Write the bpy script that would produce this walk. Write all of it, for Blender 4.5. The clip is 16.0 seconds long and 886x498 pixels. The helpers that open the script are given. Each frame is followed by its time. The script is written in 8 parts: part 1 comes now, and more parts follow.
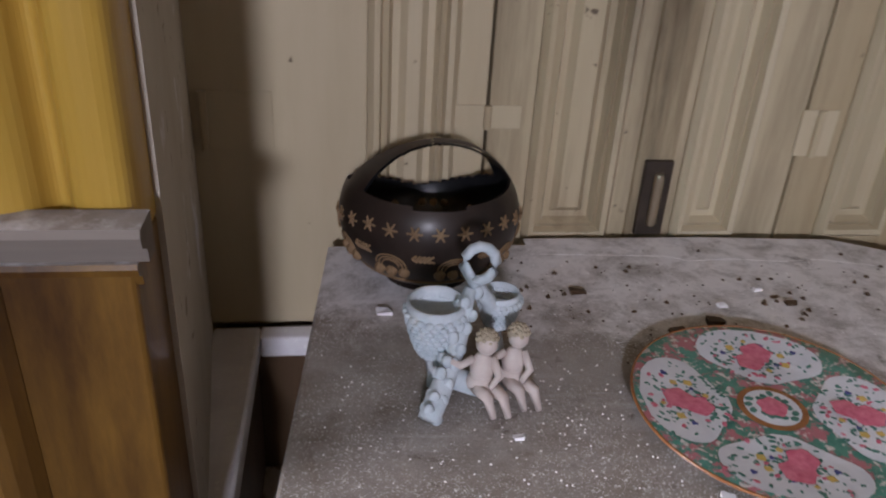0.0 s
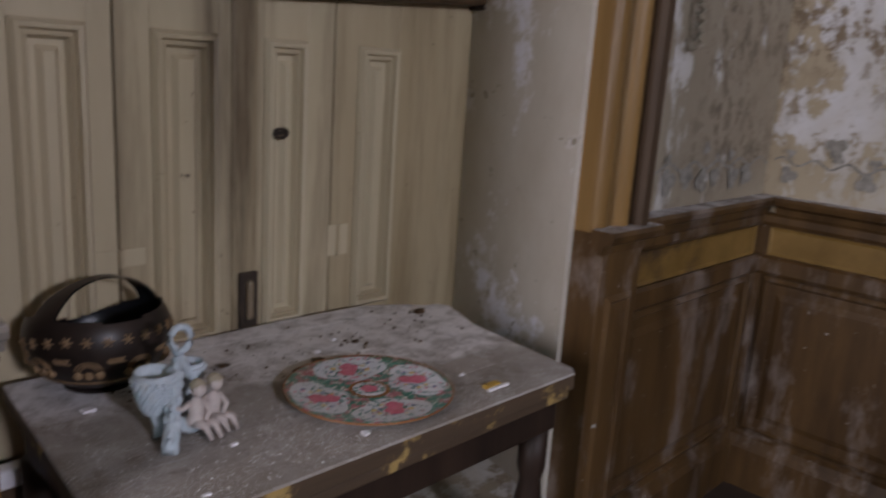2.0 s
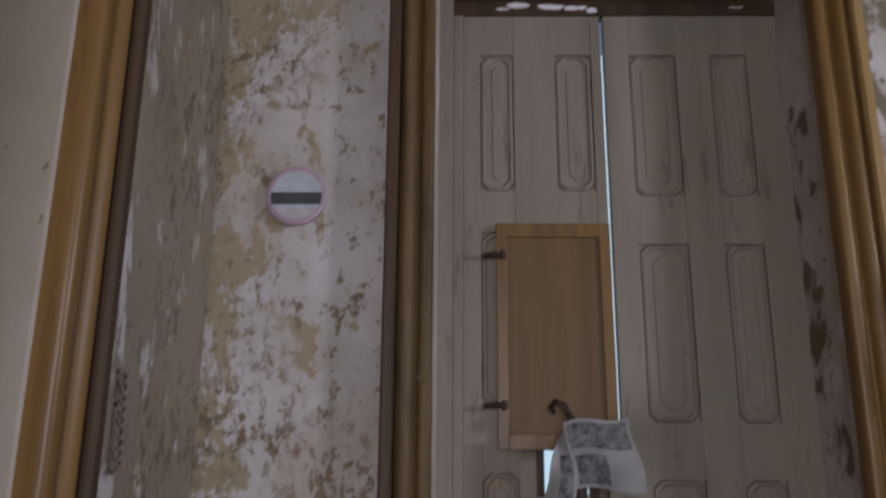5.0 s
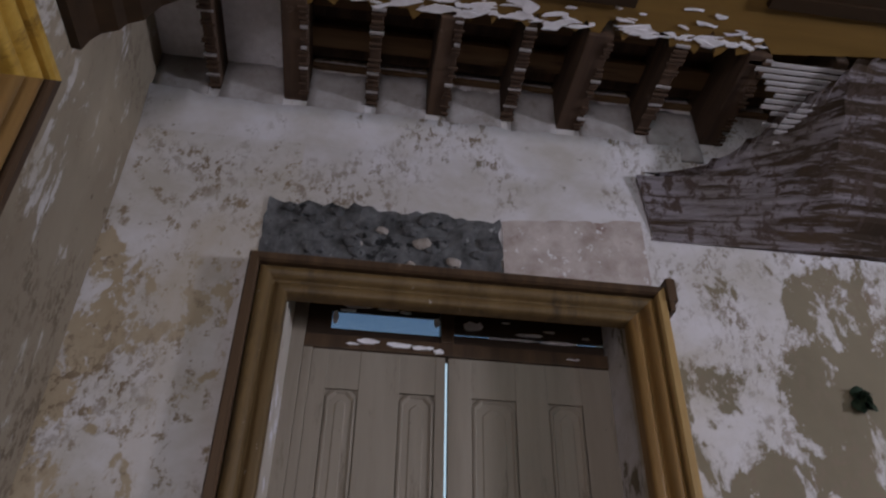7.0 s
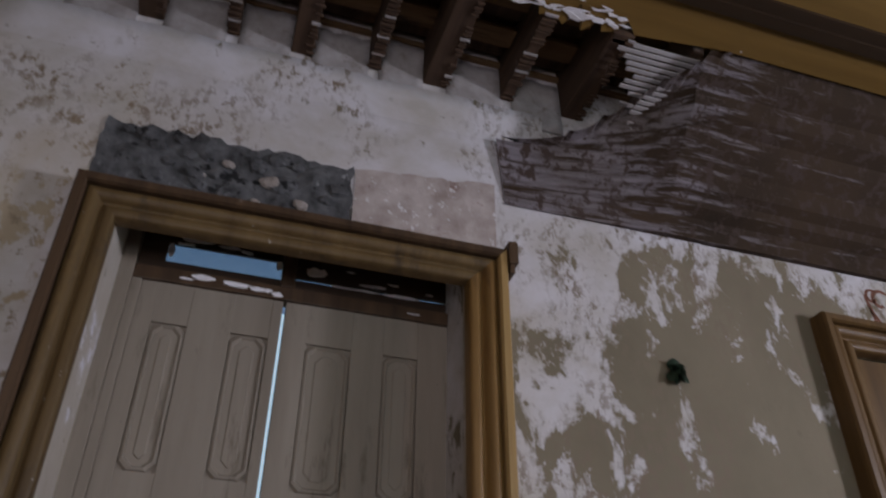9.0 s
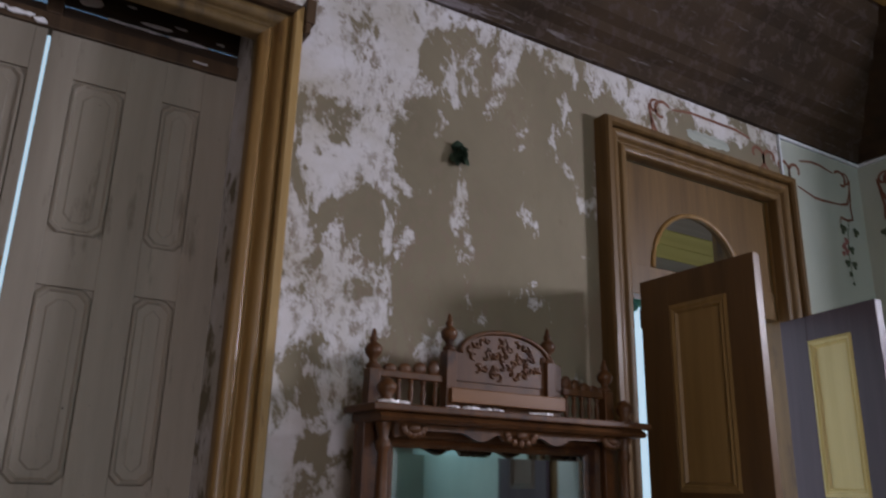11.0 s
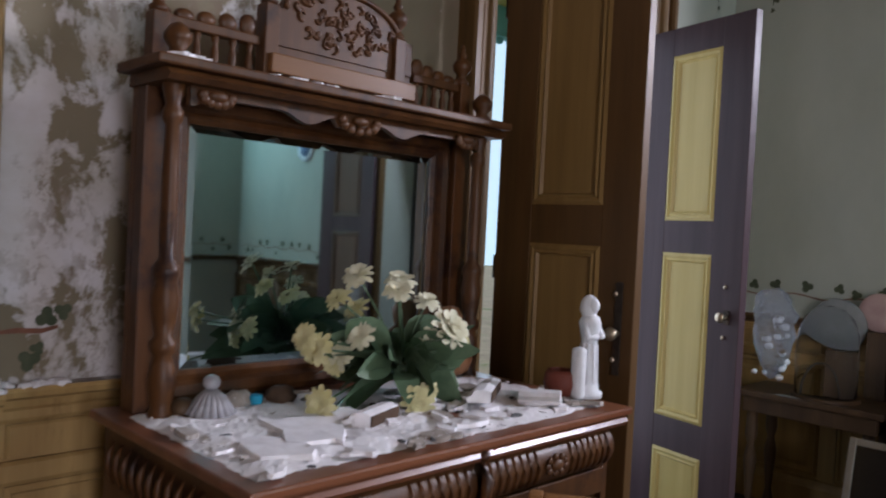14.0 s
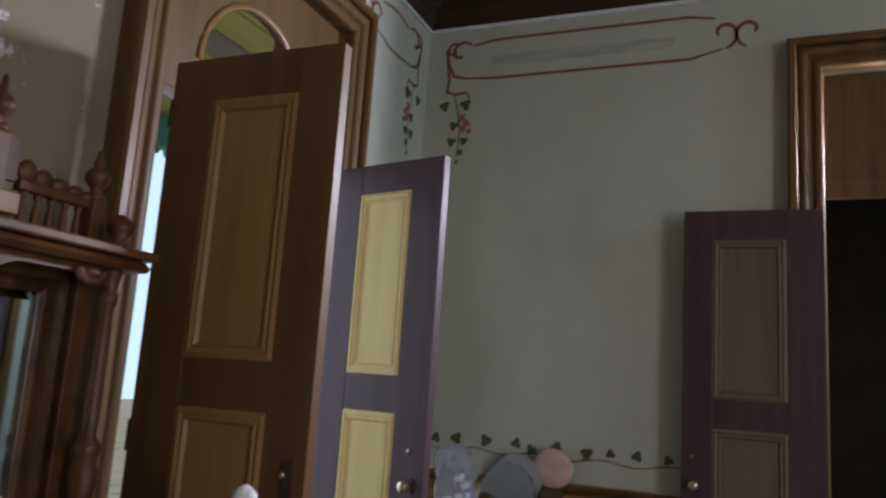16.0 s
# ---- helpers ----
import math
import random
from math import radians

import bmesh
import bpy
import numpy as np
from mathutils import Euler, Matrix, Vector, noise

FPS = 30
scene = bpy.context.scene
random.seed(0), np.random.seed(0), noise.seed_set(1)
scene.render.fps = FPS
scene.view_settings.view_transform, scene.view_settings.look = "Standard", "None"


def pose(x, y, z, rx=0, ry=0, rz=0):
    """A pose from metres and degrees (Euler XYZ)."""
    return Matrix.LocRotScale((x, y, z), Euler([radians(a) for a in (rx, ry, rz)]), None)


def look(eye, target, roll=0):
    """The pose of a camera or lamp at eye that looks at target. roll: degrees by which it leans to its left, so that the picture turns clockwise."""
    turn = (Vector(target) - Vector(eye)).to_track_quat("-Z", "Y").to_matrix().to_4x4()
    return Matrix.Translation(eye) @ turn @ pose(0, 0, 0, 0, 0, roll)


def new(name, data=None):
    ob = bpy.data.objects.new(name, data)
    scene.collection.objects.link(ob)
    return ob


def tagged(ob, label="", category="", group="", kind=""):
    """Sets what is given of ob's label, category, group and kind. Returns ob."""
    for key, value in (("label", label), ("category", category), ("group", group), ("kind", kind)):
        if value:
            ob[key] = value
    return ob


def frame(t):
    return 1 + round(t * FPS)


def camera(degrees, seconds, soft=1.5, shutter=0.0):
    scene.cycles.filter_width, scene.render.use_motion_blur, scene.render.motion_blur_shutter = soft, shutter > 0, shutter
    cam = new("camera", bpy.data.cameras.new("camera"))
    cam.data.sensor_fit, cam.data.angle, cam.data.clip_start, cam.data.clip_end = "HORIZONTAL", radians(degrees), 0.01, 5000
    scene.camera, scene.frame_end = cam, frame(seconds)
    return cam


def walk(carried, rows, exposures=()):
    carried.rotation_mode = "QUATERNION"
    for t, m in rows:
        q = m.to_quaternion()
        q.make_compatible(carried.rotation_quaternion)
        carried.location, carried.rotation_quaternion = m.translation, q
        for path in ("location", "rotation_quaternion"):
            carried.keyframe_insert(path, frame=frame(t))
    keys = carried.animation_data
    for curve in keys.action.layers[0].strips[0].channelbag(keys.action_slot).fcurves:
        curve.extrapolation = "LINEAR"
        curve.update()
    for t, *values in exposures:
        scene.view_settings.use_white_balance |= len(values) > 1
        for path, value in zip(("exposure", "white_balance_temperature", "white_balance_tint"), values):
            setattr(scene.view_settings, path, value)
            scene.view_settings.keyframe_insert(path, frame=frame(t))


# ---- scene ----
cam = camera(60.1, 16.0, soft=2.0, shutter=0.4)
PATH = [
    (0, (-0.056, 0.04, 1.268), (0.207, 1.794, 0.343), 3.4),
    (0.5, (-0.162, -0.032, 1.253), (0.39, 1.724, 0.469), 0.8),
    (1, (-0.234, -0.089, 1.281), (0.556, 1.577, 0.508), 2.2),
    (1.5, (-0.36, -0.22, 1.285), (0.724, 1.353, 0.691), 3.7),
    (2, (-0.437, -0.328, 1.317), (0.966, 1.024, 0.864), 3.8),
    (2.5, (-0.451, -0.306, 1.338), (1.142, 0.861, 1.022), 3.5),
    (3, (-0.466, -0.259, 1.352), (1.279, 0.697, 1.149), 2.5),
    (3.5, (-0.49, -0.229, 1.36), (1.403, 0.413, 1.281), 2.1),
    (4, (-0.504, -0.232, 1.383), (1.457, 0.151, 1.462), 2.2),
    (4.5, (-0.525, -0.201, 1.438), (1.447, -0.024, 1.723), 1.4),
    (5, (-0.533, -0.209, 1.482), (1.405, -0.174, 1.974), 0.4),
    (5.2, (-0.534, -0.202, 1.5), (1.38, -0.224, 2.079), 0.6),
    (7.3, (-0.584, -0.48, 1.646), (0.986, -0.696, 2.866), 0.9),
    (7.5, (-0.586, -0.513, 1.639), (0.972, -0.747, 2.871), 0.9),
    (8, (-0.573, -0.517, 1.644), (0.958, -0.833, 2.891), 0.1),
    (8.5, (-0.562, -0.549, 1.626), (0.982, -0.943, 2.835), 0.4),
    (9, (-0.546, -0.59, 1.607), (1.038, -1.093, 2.719), 0.5),
    (9.2, (-0.534, -0.601, 1.602), (1.064, -1.154, 2.67), 0.4),
    (11.3, (-0.642, -0.819, 1.592), (0.985, -1.865, 2.099), 1.6),
    (11.5, (-0.612, -0.83, 1.572), (0.999, -1.922, 2.033), 1.4),
    (12, (-0.503, -0.871, 1.533), (1.063, -2.073, 1.855), 0.9),
    (12.5, (-0.363, -0.914, 1.493), (1.168, -2.198, 1.589), 2.3),
    (13, (-0.254, -0.925, 1.46), (1.212, -2.285, 1.459), 1.9),
    (13.5, (-0.186, -0.986, 1.446), (1.257, -2.369, 1.374), 2.4),
    (14, (-0.103, -1.145, 1.466), (1.32, -2.55, 1.422), 2.9),
    (14.5, (-0.078, -1.265, 1.51), (1.214, -2.792, 1.546), 2.8),
    (15, (-0.042, -1.345, 1.544), (1.088, -2.991, 1.658), 3.4),
    (15.5, (0.029, -1.451, 1.554), (0.991, -3.192, 1.757), 3.6),
    (16, (0.122, -1.556, 1.561), (0.89, -3.371, 1.903), 3.9),
]
walk(cam, [(t, look(eye, target, roll)) for t, eye, target, roll in PATH],
     exposures=[(0.0, 0.75), (1.0, 0.6), (2.0, 0.12), (2.5, 0.15), (3.5, 0.02), (4.5, -0.08), (7.5, -0.3), (9.0, -0.3), (11.5, -0.15), (12.0, -0.12), (13.0, 0.2), (14.5, 0.2), (16.0, 0.25)])

# ---- world and light ----
world = bpy.data.worlds.new("world")
scene.world = world
world.use_nodes = True
_n = world.node_tree.nodes
_sky = _n.new("ShaderNodeTexSky")
_sky.sky_type = "NISHITA"
_sky.sun_disc = False
_sky.sun_elevation = radians(38)
_sky.sun_rotation = radians(200)
_n["Background"].inputs[1].default_value = 0.12
world.node_tree.links.new(_sky.outputs[0], _n["Background"].inputs[0])

sun = new("sun", bpy.data.lights.new("sun", "SUN"))
sun.data.energy, sun.data.angle, sun.data.color = 2.5, radians(1.0), (1, 0.96, 0.9)
sun.matrix_basis = look((-2, 14, 15), (0, 0, 0))


def area(name, eye, target, w, h, power, colour):
    lamp = bpy.data.lights.new(name, "AREA")
    lamp.shape, lamp.size, lamp.size_y, lamp.energy, lamp.color = "RECTANGLE", w, h, power, colour
    ob = new(name, lamp)
    ob.matrix_basis = look(eye, target)
    return ob


# daylight in the openings: two assumed west windows, unseen, and the open east doorway
area("daylight_west_north", (-4.25, -0.30, 1.75), (0, -0.75, 1.4), 1.2, 2.1, 112, (0.90, 0.86, 0.98))
# assumed window, set high to stay unseen; added to light the south wall
area("daylight_west_south", (-4.25, -4.45, 3.16), (-2.2, -5.5, 1.5), 1.1, 0.66, 40, (0.50, 0.84, 1.0))
area("daylight_east_door", (2.32, -4.05, 1.45), (0.5, -4.05, 1.2), 1.1, 2.3, 10, (0.70, 0.78, 1.0))
# fill lamp added behind the south transom, out of view, to brighten the alcove
area("fill_south_transom", (-0.80, -5.79, 2.865), (0.2, 1.0, 0.9), 0.56, 0.34, 180, (0.82, 0.82, 1.0))

# ---- materials ----


def ramp(nt, fac, stops):
    r = nt.nodes.new("ShaderNodeValToRGB")
    e = r.color_ramp.elements
    while len(e) < len(stops):
        e.new(0.5)
    for k, (p, c) in zip(e, stops):
        k.position = p
        k.color = (*c, 1) if len(c) == 3 else c
    nt.links.new(fac, r.inputs[0])
    return r.outputs[0]


def tex(nt, scale, stretch=(1, 1, 1), detail=8.0, rough=0.6, distort=0.0, shift=0.0):
    co = nt.nodes.new("ShaderNodeTexCoord")
    mp = nt.nodes.new("ShaderNodeMapping")
    mp.inputs["Scale"].default_value = stretch
    mp.inputs["Location"].default_value = (shift, shift * 0.7, shift * 1.3)
    nt.links.new(co.outputs["Object"], mp.inputs[0])
    n = nt.nodes.new("ShaderNodeTexNoise")
    n.inputs["Scale"].default_value = scale
    n.inputs["Detail"].default_value = detail
    n.inputs["Roughness"].default_value = rough
    n.inputs["Distortion"].default_value = distort
    nt.links.new(mp.outputs[0], n.inputs["Vector"])
    return n.outputs["Fac"]


def blend(nt, fac, a, b, mode="MIX"):
    m = nt.nodes.new("ShaderNodeMix")
    m.data_type, m.blend_type = "RGBA", mode
    for sock, v in ((m.inputs[0], fac), (m.inputs[6], a), (m.inputs[7], b)):
        if isinstance(v, (int, float)):
            sock.default_value = v
        elif isinstance(v, tuple):
            sock.default_value = (*v, 1)
        else:
            nt.links.new(v, sock)
    return m.outputs[2]


def calc(nt, op, a, b=0.0):
    m = nt.nodes.new("ShaderNodeMath")
    m.operation = op
    for sock, v in zip(m.inputs, (a, b)):
        if isinstance(v, (int, float)):
            sock.default_value = v
        else:
            nt.links.new(v, sock)
    return m.outputs[0]


def shell(name, rough=0.6, metal=0.0, coat=0.0):
    m = bpy.data.materials.new(name)
    m.use_nodes = True
    b = m.node_tree.nodes["Principled BSDF"]
    b.inputs["Roughness"].default_value, b.inputs["Metallic"].default_value = rough, metal
    b.inputs["Coat Weight"].default_value = coat
    b.inputs["Specular IOR Level"].default_value = 0.5 if rough < 0.32 else 0.25
    b.inputs["Coat Roughness"].default_value = 0.25
    return m, m.node_tree, b


def finish(nt, b, colour, height=None, bump=0.2, dist=0.004):
    nt.links.new(colour, b.inputs["Base Color"])
    if height is not None and bump:
        bp = nt.nodes.new("ShaderNodeBump")
        bp.inputs["Strength"].default_value, bp.inputs["Distance"].default_value = bump, dist
        nt.links.new(height, bp.inputs["Height"])
        nt.links.new(bp.outputs[0], b.inputs["Normal"])


def surface(name, dark, light, scale=8, stretch=(1, 1, 1), rough=0.6, bump=0.25, dirt=None, dirt_scale=3.0, dirt_at=0.58,
            fleck=None, fleck_scale=90, fleck_at=0.66, metal=0.0, coat=0.0, soft=0.12, dirt_stretch=(1, 1, 1)):
    """Two tones of grain, patches of dirt or wear, and fine flecks."""
    m, nt, b = shell(name, rough, metal, coat)
    g = tex(nt, scale, stretch, 8, 0.65, 0.05)
    col = ramp(nt, g, [(0.3, dark), (0.7, light)])
    if dirt:
        d = tex(nt, dirt_scale, dirt_stretch, 9, 0.72, 0.05, 3.1)
        f = ramp(nt, d, [(dirt_at, (0, 0, 0)), (min(dirt_at + soft, 1), (1, 1, 1))])
        col = blend(nt, f, col, dirt)
    if fleck:
        s = tex(nt, fleck_scale, (1, 1, 1), 3, 0.6, 0, 7.7)
        f2 = ramp(nt, s, [(fleck_at, (0, 0, 0)), (fleck_at + 0.05, (1, 1, 1))])
        col = blend(nt, f2, col, fleck)
    finish(nt, b, col, g, bump)
    return m


def plain(name, colour, rough=0.5, metal=0.0, coat=0.0):
    m, nt, b = shell(name, rough, metal, coat)
    g = tex(nt, 25)
    finish(nt, b, ramp(nt, g, [(0.25, tuple(c * 0.8 for c in colour)), (0.75, tuple(min(1, c * 1.12) for c in colour))]), g, 0.08)
    return m


V = (1, 1, 0.06)        # grain up and down
HX, HY = (0.06, 1, 1), (1, 0.06, 1)
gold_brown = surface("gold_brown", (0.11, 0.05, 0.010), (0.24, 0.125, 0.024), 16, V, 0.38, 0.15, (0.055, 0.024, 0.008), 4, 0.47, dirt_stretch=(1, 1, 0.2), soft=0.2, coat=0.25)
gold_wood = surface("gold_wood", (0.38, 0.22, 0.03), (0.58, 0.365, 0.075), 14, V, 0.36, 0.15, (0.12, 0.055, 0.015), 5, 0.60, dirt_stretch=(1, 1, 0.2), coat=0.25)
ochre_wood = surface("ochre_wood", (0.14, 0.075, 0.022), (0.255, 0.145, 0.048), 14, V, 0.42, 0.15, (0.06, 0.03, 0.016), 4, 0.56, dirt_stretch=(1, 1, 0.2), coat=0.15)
chair_wood = surface("chair_wood", (0.018, 0.011, 0.008), (0.045, 0.026, 0.017), 12, V, 0.5, 0.15)
tan_wood = surface("tan_wood", (0.24, 0.145, 0.055), (0.45, 0.30, 0.12), 14, V, 0.45, 0.15, (0.09, 0.045, 0.018), 4, 0.58, dirt_stretch=(1, 1, 0.2), coat=0.1)
dark_wood = surface("dark_wood", (0.040, 0.024, 0.014), (0.10, 0.060, 0.032), 12, V, 0.5, 0.2, (0.26, 0.22, 0.19), 4, 0.66)
wainscot_wood = surface("wainscot_wood", (0.038, 0.020, 0.008), (0.118, 0.063, 0.022), 9, (1, 1, 0.12), 0.42, 0.25, (0.30, 0.25, 0.22), 5.5, 0.54, (0.40, 0.36, 0.34), 50, 0.70, soft=0.22, dirt_stretch=(1, 1, 0.35), coat=0.15)
ochre_inset = surface("ochre_inset", (0.15, 0.085, 0.02), (0.24, 0.14, 0.04), 10, (1, 1, 1), 0.5, 0.15, (0.06, 0.035, 0.02), 3, 0.56)
mahogany = surface("mahogany", (0.050, 0.019, 0.006), (0.108, 0.043, 0.013), 16, V, 0.48, 0.14, (0.026, 0.010, 0.006), 5, 0.52, coat=0.08)
mahogany_top = surface("mahogany_top", (0.11, 0.035, 0.016), (0.22, 0.085, 0.04), 16, HY, 0.34, 0.1, coat=0.3)
door_brown = surface("door_brown", (0.068, 0.034, 0.011), (0.115, 0.059, 0.020), 12, V, 0.5, 0.1, (0.08, 0.033, 0.010), 3, 0.58, coat=0.06, dirt_stretch=(1, 1, 0.2), soft=0.2)
door_panel_dim = surface("door_panel_dim", (0.11, 0.068, 0.045), (0.16, 0.104, 0.07), 14, V, 0.5, 0.08)
door_panel_brown = surface("door_panel_brown", (0.185, 0.108, 0.034), (0.26, 0.158, 0.053), 14, V, 0.48, 0.08, coat=0.06)
door_purple = surface("door_purple", (0.040, 0.024, 0.027), (0.072, 0.044, 0.05), 12, V, 0.5, 0.1, (0.10, 0.075, 0.085), 3, 0.66, coat=0.06, dirt_stretch=(1, 1, 0.3), soft=0.2)
door_panel_yellow = surface("door_panel_yellow", (0.48, 0.38, 0.13), (0.58, 0.48, 0.19), 14, V, 0.4, 0.06, (0.30, 0.20, 0.08), 16, 0.74)
cream_paint = surface("cream_paint", (0.40, 0.327, 0.21), (0.535, 0.452, 0.31), 3, (1, 1, 0.15), 0.5, 0.1, (0.16, 0.11, 0.065), 2.6, 0.62, (0.12, 0.09, 0.06), 40, 0.72, dirt_stretch=(2.2, 2.2, 0.22), soft=0.25)
white_shutter = surface("white_shutter", (0.205, 0.172, 0.132), (0.30, 0.26, 0.207), 5, (1, 1, 0.10), 0.55, 0.2, (0.12, 0.095, 0.065), 7, 0.58, (0.08, 0.06, 0.045), 45, 0.71, dirt_stretch=(1.6, 1.6, 0.3))
reveal_plaster = surface("reveal_plaster", (0.42, 0.365, 0.285), (0.55, 0.50, 0.43), 3.5, (1, 1, 0.6), 0.85, 0.4, (0.74, 0.72, 0.76), 2.6, 0.56, (0.27, 0.225, 0.165), 24, 0.66, soft=0.06)
dust_board = surface("dust_board", (0.22, 0.185, 0.155), (0.40, 0.355, 0.32), 7, (1, 1, 1), 0.9, 0.35, (0.50, 0.47, 0.45), 5.0, 0.52, (0.66, 0.64, 0.62), 140, 0.63, soft=0.2)
dust_white = surface("dust_white", (0.66, 0.63, 0.64), (0.84, 0.82, 0.83), 12, (1, 1, 1), 0.95, 0.5, (0.40, 0.37, 0.35), 9, 0.64, (0.82, 0.80, 0.79), 60, 0.62)
plaster_crumb = surface("plaster_crumb", (0.72, 0.69, 0.70), (0.90, 0.88, 0.90), 20, (1, 1, 1), 0.95, 0.5, (0.40, 0.36, 0.33), 14, 0.6)
dust_pale = surface("dust_pale", (0.46, 0.435, 0.42), (0.70, 0.67, 0.665), 11, (1, 1, 1), 0.95, 0.6, (0.27, 0.235, 0.21), 9, 0.60, (0.76, 0.74, 0.74), 110, 0.60, soft=0.12)
def dusty_table():
    """Old board under dust: brown grain, wiped and caked patches, scratches and white specks of two sizes."""
    m, nt, b = shell("table_dusty", 0.9)
    g = tex(nt, 9, (0.25, 1, 1), 8, 0.7, 0.3)
    col = ramp(nt, g, [(0.3, (0.17, 0.14, 0.115)), (0.7, (0.34, 0.295, 0.255))])
    col = blend(nt, ramp(nt, tex(nt, 4.5, (1, 1, 1), 9, 0.7, 0.6, 3.0), [(0.46, (0, 0, 0)), (0.66, (0.8, 0.8, 0.8))]), col, (0.44, 0.41, 0.385))
    co = nt.nodes.new("ShaderNodeTexCoord")
    sep = nt.nodes.new("ShaderNodeSeparateXYZ")
    nt.links.new(co.outputs["Object"], sep.inputs[0])
    back = calc(nt, "ADD", calc(nt, "MULTIPLY", sep.outputs[1], 2.4), calc(nt, "MULTIPLY", sep.outputs[0], 0.5))
    cake = calc(nt, "ADD", calc(nt, "SUBTRACT", back, 2.03), tex(nt, 7, (1, 1, 1), 10, 0.75, 0.5, 15.0))
    col = blend(nt, ramp(nt, cake, [(0.42, (0, 0, 0)), (0.60, (0.9, 0.9, 0.9))]), col, ramp(nt, tex(nt, 18, (1, 1, 1), 8, 0.75, 0.3, 12.0), [(0.36, (0.40, 0.37, 0.35)), (0.56, (0.82, 0.79, 0.79))]))
    col = blend(nt, ramp(nt, tex(nt, 12, (1, 1, 1), 8, 0.75, 0.8, 8.0), [(0.60, (0, 0, 0)), (0.68, (0.75, 0.75, 0.75))]), col, (0.10, 0.075, 0.058))
    col = blend(nt, ramp(nt, tex(nt, 30, (0.10, 1, 1), 4, 0.6, 0.4, 5.0), [(0.66, (0, 0, 0)), (0.70, (0.6, 0.6, 0.6))]), col, (0.48, 0.45, 0.43))
    spread = ramp(nt, tex(nt, 5.5, (1, 1, 1), 4, 0.6, 0.3, 11.0), [(0.40, (0.1, 0.1, 0.1)), (0.62, (1, 1, 1))])
    for sc, at, sh in ((520, 0.60, 2.0), (230, 0.66, 6.0)):
        sp = ramp(nt, tex(nt, sc, (1, 1, 1), 2, 0.5, 0.0, sh), [(at, (0, 0, 0)), (at + 0.04, (1, 1, 1))])
        col = blend(nt, calc(nt, "MULTIPLY", sp, spread), col, (0.78, 0.76, 0.75))
    finish(nt, b, col, tex(nt, 60, (1, 1, 1), 8, 0.75), 0.45, 0.003)
    return m


table_dusty = dusty_table()
table_edge = surface("table_edge", (0.05, 0.033, 0.022), (0.13, 0.085, 0.05), 9, HX, 0.6, 0.3, (0.42, 0.28, 0.10), 7, 0.56, soft=0.06)
stone_grey = surface("stone_grey", (0.03, 0.03, 0.03), (0.15, 0.15, 0.152), 14, (1, 1, 1), 0.95, 1.0, (0.46, 0.46, 0.46), 13, 0.63, (0.02, 0.02, 0.02), 14, 0.62)
stained_plaster = surface("stained_plaster", (0.30, 0.24, 0.21), (0.52, 0.46, 0.43), 9, (1, 1, 1), 0.9, 0.5, (0.20, 0.11, 0.10), 9, 0.6, (0.62, 0.60, 0.60), 26, 0.62)
ceiling_wood = surface("ceiling_wood", (0.019, 0.010, 0.004), (0.042, 0.022, 0.009), 10, HY, 0.55, 0.2)
ceiling_gold = surface("ceiling_gold", (0.15, 0.085, 0.02), (0.23, 0.135, 0.036), 7, HY, 0.55, 0.1, (0.11, 0.06, 0.016), 3, 0.6, (0.68, 0.65, 0.66), 9, 0.70)
joist_wood = surface("joist_wood", (0.035, 0.02, 0.013), (0.11, 0.066, 0.04), 10, HX, 0.8, 0.4, (0.24, 0.19, 0.16), 8, 0.62)
cream_stained = surface("cream_stained", (0.36, 0.287, 0.175), (0.50, 0.413, 0.275), 3, (1, 1, 0.15), 0.5, 0.1, (0.085, 0.055, 0.03), 3.2, 0.48, (0.12, 0.09, 0.06), 40, 0.70, dirt_stretch=(2.6, 2.6, 0.18), soft=0.3)
iron = surface("iron", (0.035, 0.028, 0.024), (0.08, 0.06, 0.045), 20, (1, 1, 1), 0.6, 0.2, (0.15, 0.065, 0.03), 12, 0.6, metal=0.6)
dark_floor = surface("floor_boards", (0.03, 0.02, 0.015), (0.06, 0.042, 0.03), 9, HY, 0.6, 0.2, (0.10, 0.085, 0.075), 3, 0.58)
brass = plain("brass", (0.55, 0.46, 0.34), 0.3, 0.9)
mint_wall = surface("mint_wall", (0.34, 0.36, 0.305), (0.42, 0.44, 0.38), 1.6, (1, 1, 0.5), 0.75, 0.08, (0.36, 0.37, 0.31), 1.2, 0.6, soft=0.3)


